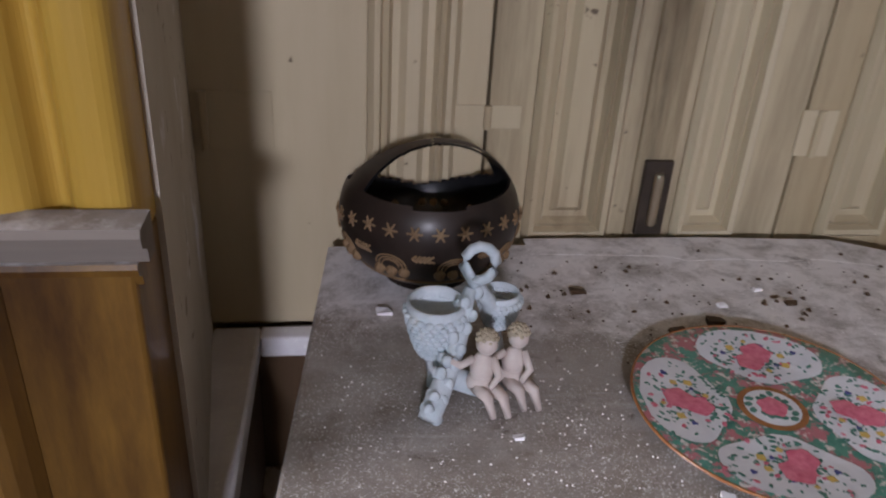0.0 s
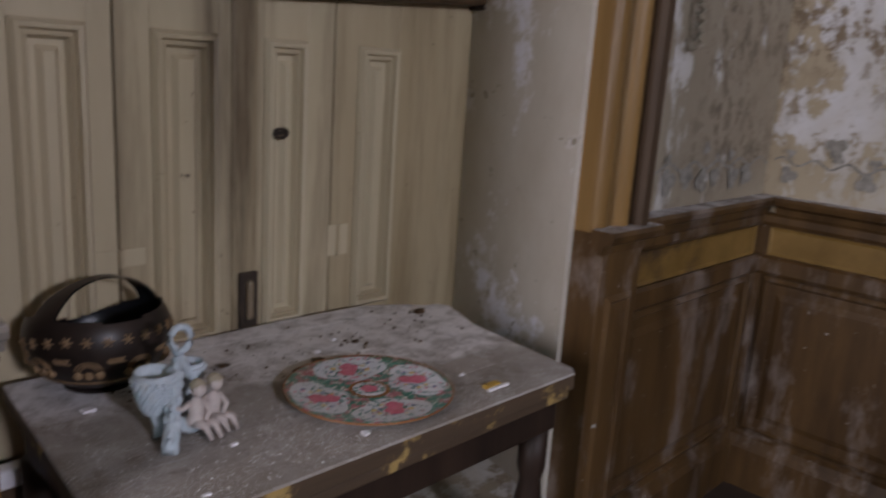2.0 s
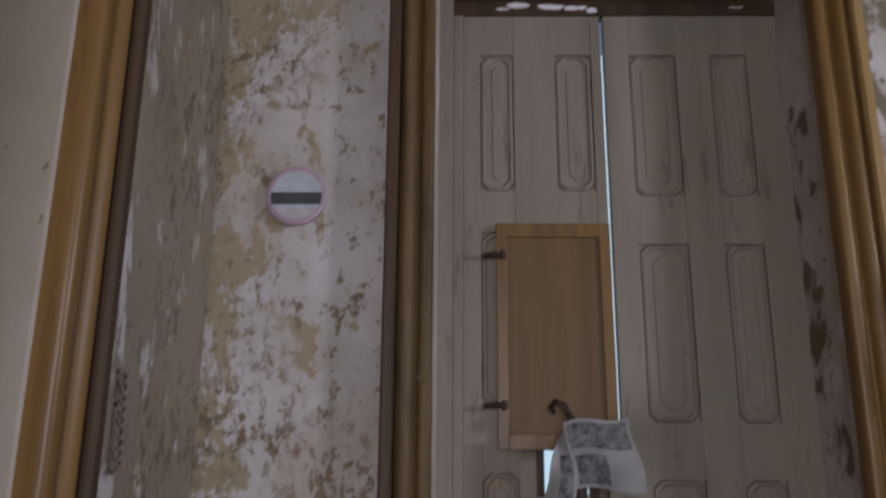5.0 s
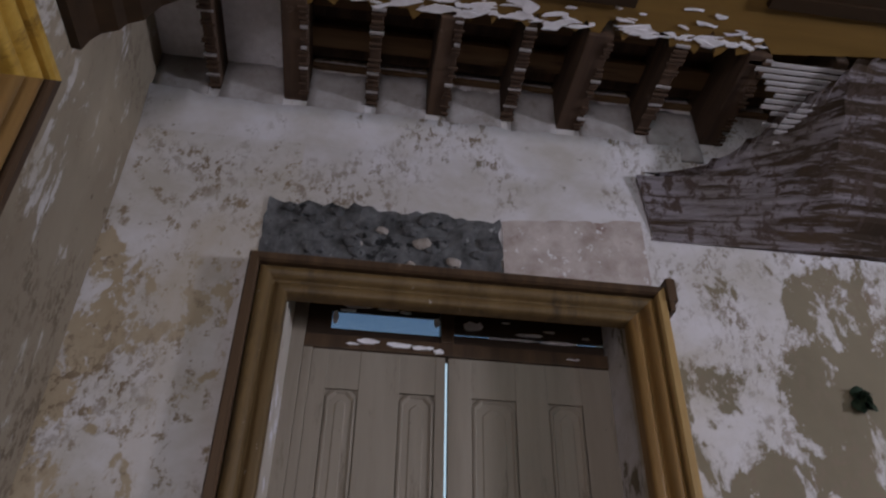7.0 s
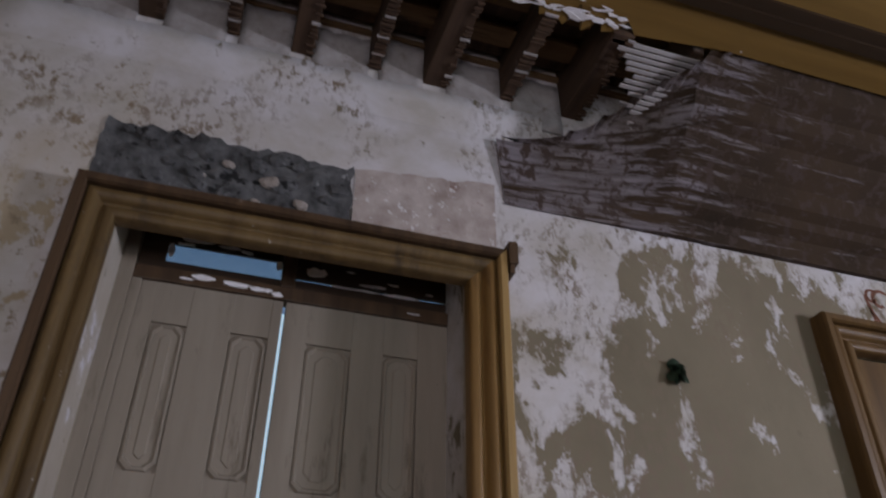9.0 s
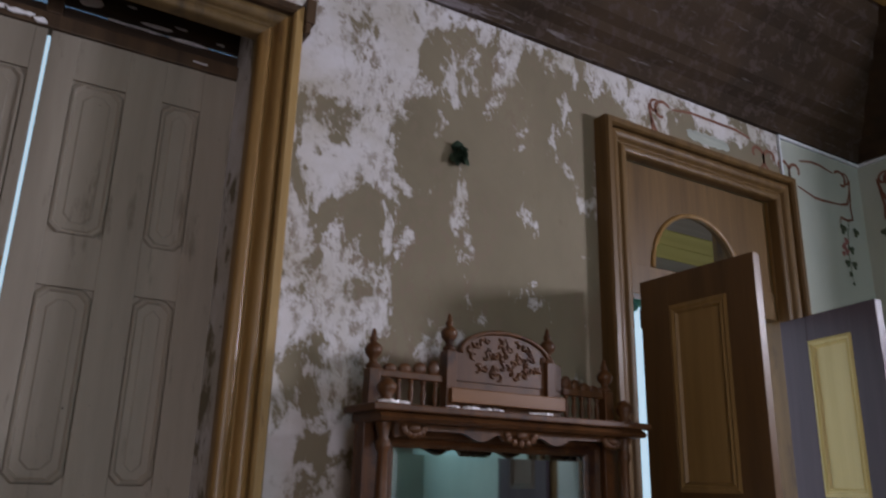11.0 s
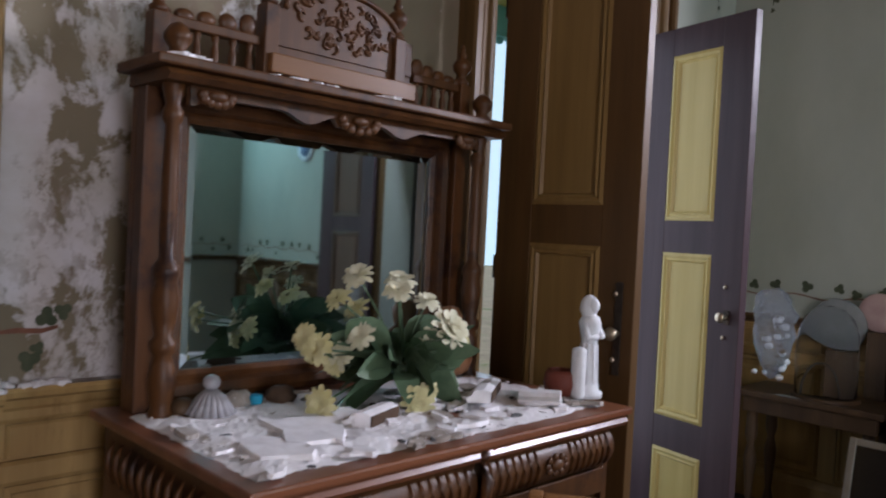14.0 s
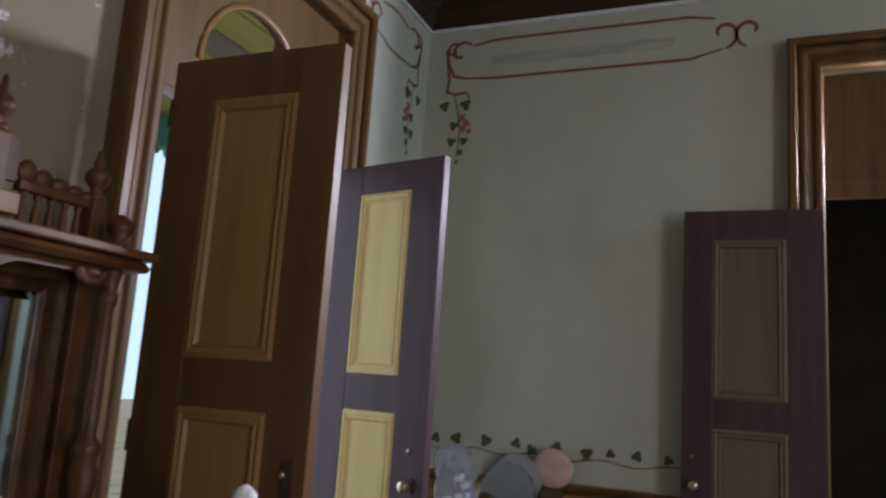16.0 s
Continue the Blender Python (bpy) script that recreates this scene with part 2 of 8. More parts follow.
def peeling(name, bias_stops, paint_a, paint_b, white, mould, high=None, streak=(1, 1, 0.7), scale=4.0, axis=1, span=(-6.0, 1.0), spots=(9, 0.62), soft=1.0, stain=None):
    """Old wall paint that flakes off white plaster, more in some stretches of the wall than in others."""
    m, nt, b = shell(name, 0.85)
    co = nt.nodes.new("ShaderNodeTexCoord")
    sep = nt.nodes.new("ShaderNodeSeparateXYZ")
    nt.links.new(co.outputs["Object"], sep.inputs[0])
    along = calc(nt, "DIVIDE", calc(nt, "SUBTRACT", sep.outputs[axis], span[0]), span[1] - span[0])
    bias = ramp(nt, along, [((p - span[0]) / (span[1] - span[0]), (v, v, v)) for p, v in bias_stops])
    n = tex(nt, scale, streak, 14, 0.68, 0.25)
    total = calc(nt, "ADD", n, bias)
    if high:
        up = calc(nt, "DIVIDE", sep.outputs[2], 5.0)
        hb = ramp(nt, up, [(p / 5.0, (v, v, v)) for p, v in high])
        total = calc(nt, "ADD", total, hb)
    mask = ramp(nt, calc(nt, "SUBTRACT", total, 0.5), [(0.5 - 0.025 * soft, (0, 0, 0)), (0.5 - 0.005 * soft, (0.6, 0.6, 0.6)), (0.5 + 0.03 * soft, (1, 1, 1))])
    paint = ramp(nt, tex(nt, 1.7, (1, 1, 0.7), 6, 0.6, 0.2, 5.0), [(0.3, paint_a), (0.7, paint_b)])
    bare = ramp(nt, tex(nt, 2.2, (1, 1, 1.3), 8, 0.62, 0.2, 2.0), [(0.36, (white[0] * 0.74, white[1] * 0.71, white[2] * 0.62)), (0.62, white)])
    col = blend(nt, mask, paint, bare)
    if mould:
        sp = tex(nt, spots[0], (1, 1, 0.8), 9, 0.72, 0.1, 9.0)
        col = blend(nt, ramp(nt, sp, [(spots[1], (0, 0, 0)), (spots[1] + 0.06, (1, 1, 1))]), col, mould)
    if stain:
        big = ramp(nt, tex(nt, 2.3, (1, 1, 0.8), 4, 0.6, 0.3, 13.0), [(0.46, (0, 0, 0)), (0.62, (1, 1, 1))])
        fine = ramp(nt, tex(nt, 26, (1, 1, 0.7), 6, 0.75, 0.2, 17.0), [(0.5, (0, 0, 0)), (0.58, (1, 1, 1))])
        col = blend(nt, calc(nt, "MULTIPLY", big, fine), col, stain)
        if scale > 7:
            wash = ramp(nt, tex(nt, 1.5, (1, 1, 0.6), 5, 0.6, 0.4, 21.0), [(0.5, (0, 0, 0)), (0.7, (0.6, 0.6, 0.6))])
            col = blend(nt, wash, col, (0.42, 0.35, 0.25))
    h = calc(nt, "ADD", calc(nt, "MULTIPLY", mask, -0.6), calc(nt, "MULTIPLY", tex(nt, 40), 0.25))
    finish(nt, b, col, h, 0.5, 0.004)
    return m


wall_paint_east = peeling("wall_paint_east", [(-4.9, 0.36), (-3.0, 0.375), (-2.5, 0.405), (-2.2, 0.445), (-1.95, 0.505), (-1.7, 0.54), (-0.1, 0.57), (0.65, 0.57)],
                          (0.160, 0.134, 0.088), (0.222, 0.186, 0.126), (0.60, 0.575, 0.585), (0.18, 0.15, 0.10), [(2.7, 0.0), (3.15, 0.03), (3.5, 0.06), (3.85, 0.25)], scale=5.0, stain=(0.20, 0.155, 0.11))
wall_paint_corner = peeling("wall_paint_corner", [(-0.1, 0.57), (0.2, 0.55), (0.40, 0.545), (0.56, 0.48), (0.65, 0.44)],
                            (0.33, 0.26, 0.165), (0.43, 0.355, 0.25), (0.60, 0.575, 0.57), (0.24, 0.185, 0.125), [(2.7, 0.03), (3.1, 0.0), (3.5, 0.0), (3.75, 0.25)], scale=8.0, spots=(15, 0.56), stain=(0.19, 0.14, 0.09))
wall_paint_north = peeling("wall_paint_north", [(-4.5, 0.5), (0.0, 0.5), (1.2, 0.50), (1.45, 0.43), (1.7, 0.365), (2.05, 0.35)],
                           (0.25, 0.20, 0.14), (0.32, 0.27, 0.20), (0.60, 0.57, 0.55), (0.15, 0.115, 0.08), None, (1, 1, 0.35), 10.0, axis=0, span=(-4.6, 2.4), spots=(11, 0.62), stain=(0.15, 0.115, 0.08))


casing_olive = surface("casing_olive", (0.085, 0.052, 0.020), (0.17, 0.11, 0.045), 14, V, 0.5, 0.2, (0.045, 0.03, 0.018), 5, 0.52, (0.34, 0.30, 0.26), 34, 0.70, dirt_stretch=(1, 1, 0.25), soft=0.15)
cove_worn = peeling("cove_worn", [(-3.6, 0.30), (-3.0, 0.35), (-2.5, 0.43), (-2.2, 0.50), (-1.7, 0.54)], (0.020, 0.012, 0.006), (0.048, 0.028, 0.014), (0.21, 0.185, 0.20),
                    (0.055, 0.036, 0.028), None, (1, 0.30, 4.0), 9.0, spots=(14, 0.52), soft=3.5)
casing_brown = surface("casing_brown", (0.075, 0.040, 0.013), (0.145, 0.082, 0.028), 14, V, 0.5, 0.12, (0.05, 0.026, 0.012), 4, 0.58, dirt_stretch=(1, 1, 0.2), coat=0.05)
attic_board = surface("attic_board", (0.10, 0.055, 0.025), (0.20, 0.12, 0.06), 9, HY, 0.8, 0.3, (0.05, 0.03, 0.02), 5, 0.55, dirt_stretch=(3, 0.3, 1))
loft_plaster = surface("loft_plaster", (0.26, 0.23, 0.21), (0.42, 0.39, 0.38), 9, (1, 1, 1), 0.9, 0.4, (0.16, 0.12, 0.09), 6, 0.58)


# ---- building tools ----


BASES = {}


def part(name, bm, material, parent=None, label="", smooth=False, kind=""):
    me = bpy.data.meshes.new(name)
    bmesh.ops.recalc_face_normals(bm, faces=bm.faces)
    bm.to_mesh(me)
    bm.free()
    for m in (material if isinstance(material, (list, tuple)) else [material]):
        me.materials.append(m)
    if smooth:
        for p in me.polygons:
            p.use_smooth = True
    ob = new(name, me)
    if parent is not None:
        ob.parent = parent
        if parent.name in BASES:
            ob.matrix_parent_inverse = Matrix.Translation(BASES[parent.name]).inverted()
    return tagged(ob, label, kind=kind)


def thing(name, base, label, category, group=""):
    ob = new(name)
    ob.empty_display_size = 0.05
    ob.matrix_basis = Matrix.Translation(base)
    BASES[ob.name] = base
    return tagged(ob, label, category, group)


def structure(name, bm, material, label="", smooth=False):
    return part(name, bm, material, None, label, smooth, "structure")


def box(bm, x0, x1, y0, y1, z0, z1, bevel=0.0, m=None):
    r = bmesh.ops.create_cube(bm, size=1.0)
    vs = r["verts"]
    for v in vs:
        v.co = Vector((x0 + (v.co.x + 0.5) * (x1 - x0), y0 + (v.co.y + 0.5) * (y1 - y0), z0 + (v.co.z + 0.5) * (z1 - z0)))
    if bevel:
        es = list({e for v in vs for e in v.link_edges})
        out = bmesh.ops.bevel(bm, geom=es, offset=bevel, segments=2, affect="EDGES", profile=0.5)
        vs = list({v for f in out["faces"] for v in f.verts} | {v for v in vs if v.is_valid})
    if m is not None:
        bmesh.ops.transform(bm, matrix=m, verts=[v for v in vs if v.is_valid])
    return vs


def one_box(*a, **k):
    bm = bmesh.new()
    box(bm, *a, **k)
    return bm


def sweep(bm, profile, p0, p1, u, v, mitre0=0.0, mitre1=0.0):
    """A moulding: the closed profile (across, out) drawn from p0 to p1; mitres lengthen the ends with the way across."""
    p0, p1, u, v = Vector(p0), Vector(p1), Vector(u), Vector(v)
    d = (p1 - p0).normalized()
    a = [bm.verts.new(p0 + u * x + v * y - d * (mitre0 * x)) for x, y in profile]
    b = [bm.verts.new(p1 + u * x + v * y + d * (mitre1 * x)) for x, y in profile]
    n = len(profile)
    for i in range(n):
        bm.faces.new((a[i], a[(i + 1) % n], b[(i + 1) % n], b[i]))
    bm.faces.new(a[::-1])
    bm.faces.new(b)


def stepped(bm, o, u, v, n, w, h, steps, clip=0.0):
    """Nested rectangles (inset, rise), as in a raised panel; clip cuts the corners."""
    o, u, v, n = Vector(o), Vector(u), Vector(v), Vector(n)
    loops = []
    for inset, rise in steps:
        x0, x1, y0, y1 = inset, w - inset, inset, h - inset
        c = max(min(clip, (x1 - x0) * 0.45), 0.0)
        if clip:
            pts = [(x0 + c, y0), (x1 - c, y0), (x1, y0 + c), (x1, y1 - c), (x1 - c, y1), (x0 + c, y1), (x0, y1 - c), (x0, y0 + c)]
        else:
            pts = [(x0, y0), (x1, y0), (x1, y1), (x0, y1)]
        if clip and not loops:
            loops.append([bm.verts.new(o + u * x + v * y + n * rise) for x, y in ((0, 0), (w, 0), (w, 0), (w, h), (w, h), (0, h), (0, h), (0, 0))])
        loops.append([bm.verts.new(o + u * x + v * y + n * rise) for x, y in pts])
    for a, b in zip(loops, loops[1:]):
        k = len(a)
        for i in range(k):
            bm.faces.new((a[i], a[(i + 1) % k], b[(i + 1) % k], b[i]))
    bm.faces.new(loops[-1])


def lathe(bm, profile, centre, axis="z", seg=20, m=None):
    """A turned shape from (radius, height) pairs."""
    rings = []
    for r, z in profile:
        ring = []
        for i in range(seg):
            a = 2 * math.pi * i / seg
            ring.append(bm.verts.new((r * math.cos(a), r * math.sin(a), z)))
        rings.append(ring)
    for a, b in zip(rings, rings[1:]):
        for i in range(seg):
            bm.faces.new((a[i], a[(i + 1) % seg], b[(i + 1) % seg], b[i]))
    bm.faces.new(rings[0][::-1])
    bm.faces.new(rings[-1])
    turn = {"z": Matrix(), "x": Matrix.Rotation(radians(90), 4, "Y"), "y": Matrix.Rotation(radians(-90), 4, "X")}[axis]
    mm = Matrix.Translation(centre) @ turn if m is None else m
    bmesh.ops.transform(bm, matrix=mm, verts=[v for r in rings for v in r])


def tube(bm, pts, radius, seg=8):
    pts = [Vector(p) for p in pts]
    rad = radius if isinstance(radius, (list, tuple)) else [radius] * len(pts)
    rings = []
    for i, p in enumerate(pts):
        d = (pts[min(i + 1, len(pts) - 1)] - pts[max(i - 1, 0)]).normalized()
        side = d.cross(Vector((0, 0, 1))) if abs(d.z) < 0.95 else d.cross(Vector((1, 0, 0)))
        side.normalize()
        up = side.cross(d)
        rings.append([bm.verts.new(p + (side * math.cos(2 * math.pi * k / seg) + up * math.sin(2 * math.pi * k / seg)) * rad[i]) for k in range(seg)])
    for a, b in zip(rings, rings[1:]):
        for k in range(seg):
            bm.faces.new((a[k], a[(k + 1) % seg], b[(k + 1) % seg], b[k]))
    bm.faces.new(rings[0][::-1])
    bm.faces.new(rings[-1])


def ball(bm, c, r, scale=(1, 1, 1), seg=12):
    out = bmesh.ops.create_uvsphere(bm, u_segments=seg, v_segments=max(6, seg * 2 // 3), radius=r)
    bmesh.ops.transform(bm, matrix=Matrix.Translation(c) @ Matrix.Diagonal((*scale, 1)), verts=out["verts"])
    return out["verts"]


def walled(name, axis, face, thick, a0, a1, z0, z1, holes, material):
    """A wall along x or y, from its room face outwards by thick, with rectangular holes (from, to, bottom, top)."""
    bm = bmesh.new()
    cuts = sorted({a0, a1, *(h[0] for h in holes), *(h[1] for h in holes)})
    lo, hi = min(face, face + thick), max(face, face + thick)
    for p, q in zip(cuts, cuts[1:]):
        spans, z = [], z0
        for h in sorted((h for h in holes if h[0] <= p + 1e-6 and h[1] >= q - 1e-6), key=lambda h: h[2]):
            if h[2] > z:
                spans.append((z, h[2]))
            z = h[3]
        if z < z1:
            spans.append((z, z1))
        for s, t in spans:
            if axis == "y":
                box(bm, lo, hi, p, q, s, t)
            else:
                box(bm, p, q, lo, hi, s, t)
    return structure(name, bm, material)


# ---- the room ----
N, E, S, W = 0.65, 2.05, -5.68, -4.30      # room faces of the four walls
TOP = 4.41

walled("wall_north", "x", N, 0.62, W - 0.6, E + 0.9, 0, 4.9, [(-0.31, 1.15, 0.3, 3.30)], wall_paint_north)
walled("wall_east", "y", E, 0.42, -4.82, -0.10, 0, 4.9, [(-1.53, -0.10, 0.0, 3.55), (-4.66, -3.46, 0.0, 3.32)], wall_paint_east)
walled("wall_east_corner", "y", E, 0.42, -0.10, N, 0, 4.9, [], wall_paint_corner)
walled("wall_east_end", "y", E, 0.42, S, -4.82, 0, 4.9, [], mint_wall)
walled("wall_south", "x", S, -0.35, W - 0.6, E + 0.9, 0, 4.9, [(-1.75, -0.17, 0.0, 3.30)], mint_wall)
walled("wall_west", "y", W, -0.4, S, N, 0, 4.9, [(-0.95, 0.35, 0.65, 2.85), (-5.02, -3.88, 2.6, 3.5)], mint_wall)
structure("floor", one_box(W - 0.6, E + 0.42, S - 0.35, N + 0.6, -0.12, 0.0), dark_floor)

# ceiling: painted boards, a coved border, and a stretch by the east wall where it has fallen
random.seed(4)


def ragged(a, b, base, amp, n):
    return [(a + (b - a) * i / n, base + random.uniform(-amp, amp) + 0.5 * amp * math.sin(i * 1.7)) for i in range(n + 1)]


bm = bmesh.new()
edge = ragged(N, -2.15, 1.455, 0.05, 90)
vs = [(W, N), (W, S), (1.42, S), (1.42, -2.62)] + [(x, y) for y, x in reversed(edge)]
for z in (TOP, TOP + 0.03):
    bm.faces.new([bm.verts.new((x, y, z)) for x, y in vs])
bm.verts.ensure_lookup_table()
k = len(vs)
for i in range(k):
    bm.faces.new((bm.verts[i], bm.verts[(i + 1) % k], bm.verts[k + (i + 1) % k], bm.verts[k + i]))
# brown borders and gold fields on the boards
for x0, x1, y0, y1 in ((0.05, 1.22, -5.3, -2.0), (0.05, 1.30, -1.45, 0.35), (-2.1, -0.45, -5.3, -2.0), (-2.1, -0.45, -1.45, 0.35)):
    for w, z in ((0.0, 0.035), (0.06, 0.02)):
        for a in ((x0 + w, x1 - w, y0 + w, y0 + w + 0.06), (x0 + w, x1 - w, y1 - w - 0.06, y1 - w), (x0 + w, x0 + w + 0.06, y0 + w + 0.06, y1 - w - 0.06), (x1 - w - 0.06, x1 - w, y0 + w + 0.06, y1 - w - 0.06)):
            box(bm, *a, TOP - z, TOP - 0.001)
mats = [ceiling_gold, ceiling_wood]
ceil = structure("ceiling", bm, mats, "gold and brown painted board ceiling, partly fallen")
for p in ceil.data.polygons:
    c = p.center
    if c.z < TOP - 0.0015 or c.y > 0.40 or c.y < -5.3 or -2.0 < c.y < -1.45 and c.x > -2:
        p.material_index = 1 if c.z < TOP - 0.0015 else 0

COVE = [(0.0, 3.74), (0.035, 3.735), (0.05, 3.79), (0.075, 3.83), (0.13, 3.86), (0.15, 3.90), (0.20, 3.93), (0.24, 4.02), (0.33, 4.10), (0.36, 4.16),
        (0.44, 4.20), (0.48, 4.29), (0.56, 4.33), (0.60, 4.42), (0.63, TOP + 0.02), (0.0, TOP + 0.05)]


def cove(bm, p0, p1, u, m0=0.0, m1=0.0, part_of=COVE):
    sweep(bm, [(a, b - TOP) for a, b in part_of], p0, p1, u, (0, 0, 1), m0, m1)


bm = bmesh.new()
cove(bm, (E, S, TOP), (W, S, TOP), (0, 1, 0), -1, -1)
cove(bm, (W, S, TOP), (W, N, TOP), (1, 0, 0), -1, -1)
cove(bm, (W, N, TOP), (1.30, N, TOP), (0, -1, 0), -1, 0)
structure("ceiling_cove", bm, ceiling_wood, "dark painted wooden cove")
bm = bmesh.new()
cove(bm, (E, -2.75, TOP), (E, S, TOP), (-1, 0, 0), 0, -1)
structure("ceiling_cove_east", bm, cove_worn, "dark painted wooden cove, its paint worn")
# by the fallen stretch the cove's boards die away into the plaster
bm = bmesh.new()
rings = []
for i in range(45):
    y = -1.74 - i * 1.01 / 44
    deep = 0.10 + 0.90 * min(1.0, i / 34) ** 1.5
    lift = max(0.0, min(1.0, (i - 10) / 30 + random.uniform(-0.06, 0.06)))
    top = 4.10 + (TOP + 0.02 - 4.10) * lift
    ring = [(E - 0.004 - p * deep, y + (0.05 * math.sin(q * 31) + 0.03 * math.sin(q * 83) if i == 0 else 0), min(q, top)) for p, q in COVE[:-1]] + [(E + 0.01, y, top + 0.01)]
    rings.append([bm.verts.new(c) for c in ring])
for r0, r1 in zip(rings, rings[1:]):
    for k in range(len(r0)):
        bm.faces.new((r0[k], r0[(k + 1) % len(r0)], r1[(k + 1) % len(r1)], r1[k]))
bm.faces.new(rings[0])
structure("ceiling_cove_worn", bm, cove_worn, "worn wooden cove with its paint scraped off")

# pale line of trim under the cove on the painted walls
bm = bmesh.new()
box(bm, W, E - 0.002, S + 0.001, S + 0.02, 3.715, 3.735)
box(bm, E - 0.02, E - 0.001, S + 0.02, -4.82, 3.715, 3.735)
box(bm, E - 0.016, E - 0.001, -4.835, -4.82, 3.42, 3.715)
structure("trim", bm, plain("pale_trim", (0.62, 0.64, 0.66), 0.6))

# joists and boards above the fallen stretch, with the ends of laths
jb = structure("roof_boards", one_box(0.9, E + 0.42, -3.4, N, 4.72, 4.76), attic_board, "rough boards above the joists")
for i in range(8):
    x0 = 1.20 + i * 0.118
    part("board", one_box(x0, x0 + (0.112 if i % 2 else 0.085), -3.3, N - 0.01, 4.625 if i % 2 else 4.665, 4.655 if i % 2 else 4.70), attic_board if i % 2 else joist_wood, jb)
JOISTS = ((0.36, 0.05), (-0.02, 0.11), (-0.38, 0.05), (-0.70, 0.10), (-1.05, 0.05), (-1.36, 0.12), (-1.74, 0.06), (-2.1, 0.11), (-2.5, 0.06))
for i, (y, w) in enumerate(JOISTS):
    bm = bmesh.new()
    box(bm, 1.47, E + 0.05, y - w / 2, y + w / 2, TOP - 0.02 if w > 0.09 else TOP + 0.0, 4.719, 0.006)
    j = tagged(part("ceiling_joist", bm, joist_wood), "old dark wooden ceiling joist with lath marks", "joist", "ceiling joists", "structure")
    # stubs of laths and mortar keys stay on the thin joists and along one edge of the thick ones
    for q in range(24):
        x = 1.48 + q * 0.0235 + random.uniform(-0.005, 0.005)
        if random.random() < 0.18:
            continue
        a, b = (y - w / 2 - random.uniform(0.0, 0.010), y + w / 2 + random.uniform(0.0, 0.010)) if w < 0.09 else (y - w / 2 - random.uniform(0.0, 0.012), y - w / 2 + random.uniform(0.025, 0.04))
        z = TOP - (0.021 if w > 0.09 else 0.001)
        part("lath_stub", one_box(x, x + 0.011, a, b, z - random.uniform(0.006, 0.014), z), joist_wood if q % 5 else loft_plaster, j)
# rough filling of the wall head between the joists, behind the broken lip of the plaster
ends = [N] + [c for y, w in JOISTS for c in (y + w / 2, y - w / 2)]
for y1, y0 in zip(ends[0:16:2], ends[1:17:2]):
    bm = bmesh.new()
    vs = box(bm, E - 0.012, E - 0.001, y0 + 0.002, y1 - 0.002, TOP - 0.16, TOP + 0.19 + random.uniform(-0.03, 0.03))
    bmesh.ops.subdivide_edges(bm, edges=bm.edges[:], cuts=5, use_grid_fill=True)
    for v in bm.verts:
        if v.co.x < E - 0.006:
            v.co.x -= 0.02 * max(0.0, noise.noise(v.co * 14))
        if v.co.z > TOP + 0.06:
            v.co.z += 0.03 * noise.noise(Vector((v.co.y * 17, 3, 1)))
    structure("wall_head_filling", bm, loft_plaster, "rough grey mortar filling between the joists", True)
bm = bmesh.new()
lip = []
for i in range(121):
    y = N - 0.002 - i * (N + 1.92) / 120
    up = TOP - 0.085 + 0.022 * noise.noise(Vector((y * 5, 0, 7))) + 0.010 * noise.noise(Vector((y * 33, 2, 7))) + (0.05 * max(0, (y - 0.2) / 0.45) ** 2)
    lip.append([bm.verts.new(p) for p in ((E - 0.001, y, TOP - 0.30), (E - 0.020, y, TOP - 0.16), (E - 0.034 + 0.006 * noise.noise(Vector((y * 12, 5, 1))), y, up - 0.006), (E - 0.016, y, up), (E - 0.001, y, up))])
for p, q in zip(lip, lip[1:]):
    for k in range(4):
        bm.faces.new((p[k], p[k + 1], q[k + 1], q[k]))
structure("plaster_lip", bm, wall_paint_east, "broken upper edge of the wall plaster", True)
bm = bmesh.new()
for i in range(16):
    y = -2.20 - 0.03 * random.random() * i * 0.4
    z = TOP - 0.02 - 0.016 * i
    x = 1.50 + 0.022 * i
    box(bm, x, x + 0.02, -2.02 - random.uniform(0.0, 0.14) - 0.014 * i, -2.62, z, z + 0.007)
structure("lath_ends", bm, surface("lath_pale", (0.30, 0.27, 0.26), (0.5, 0.47, 0.46), 12, HY, 0.9, 0.3), "broken whitened lath ends")
bm = bmesh.new()
box(bm, 1.2, E + 0.05, 0.0, N, 4.60, 4.70)
structure("loft_wall_end", bm, plaster_crumb)


def flake(bm, x, y, z, lx, ly, turn, tilt):
    """A thin ragged flake of paint."""
    k = random.randint(7, 11)
    ring = [(math.cos(i * 2 * math.pi / k) * lx * random.uniform(0.25, 1.2), math.sin(i * 2 * math.pi / k) * ly * random.uniform(0.3, 1.2)) for i in range(k)]
    m = Matrix.Translation((x, y, z)) @ Matrix.Rotation(turn, 4, "Z") @ Matrix.Rotation(tilt, 4, "Y")
    lo = [bm.verts.new(m @ Vector((a, b, -0.0015))) for a, b in ring]
    hi = [bm.verts.new(m @ Vector((a, b, 0.0015))) for a, b in ring]
    bm.faces.new(lo[::-1])
    bm.faces.new(hi)
    for i in range(k):
        bm.faces.new((lo[i], lo[(i + 1) % k], hi[(i + 1) % k], hi[i]))


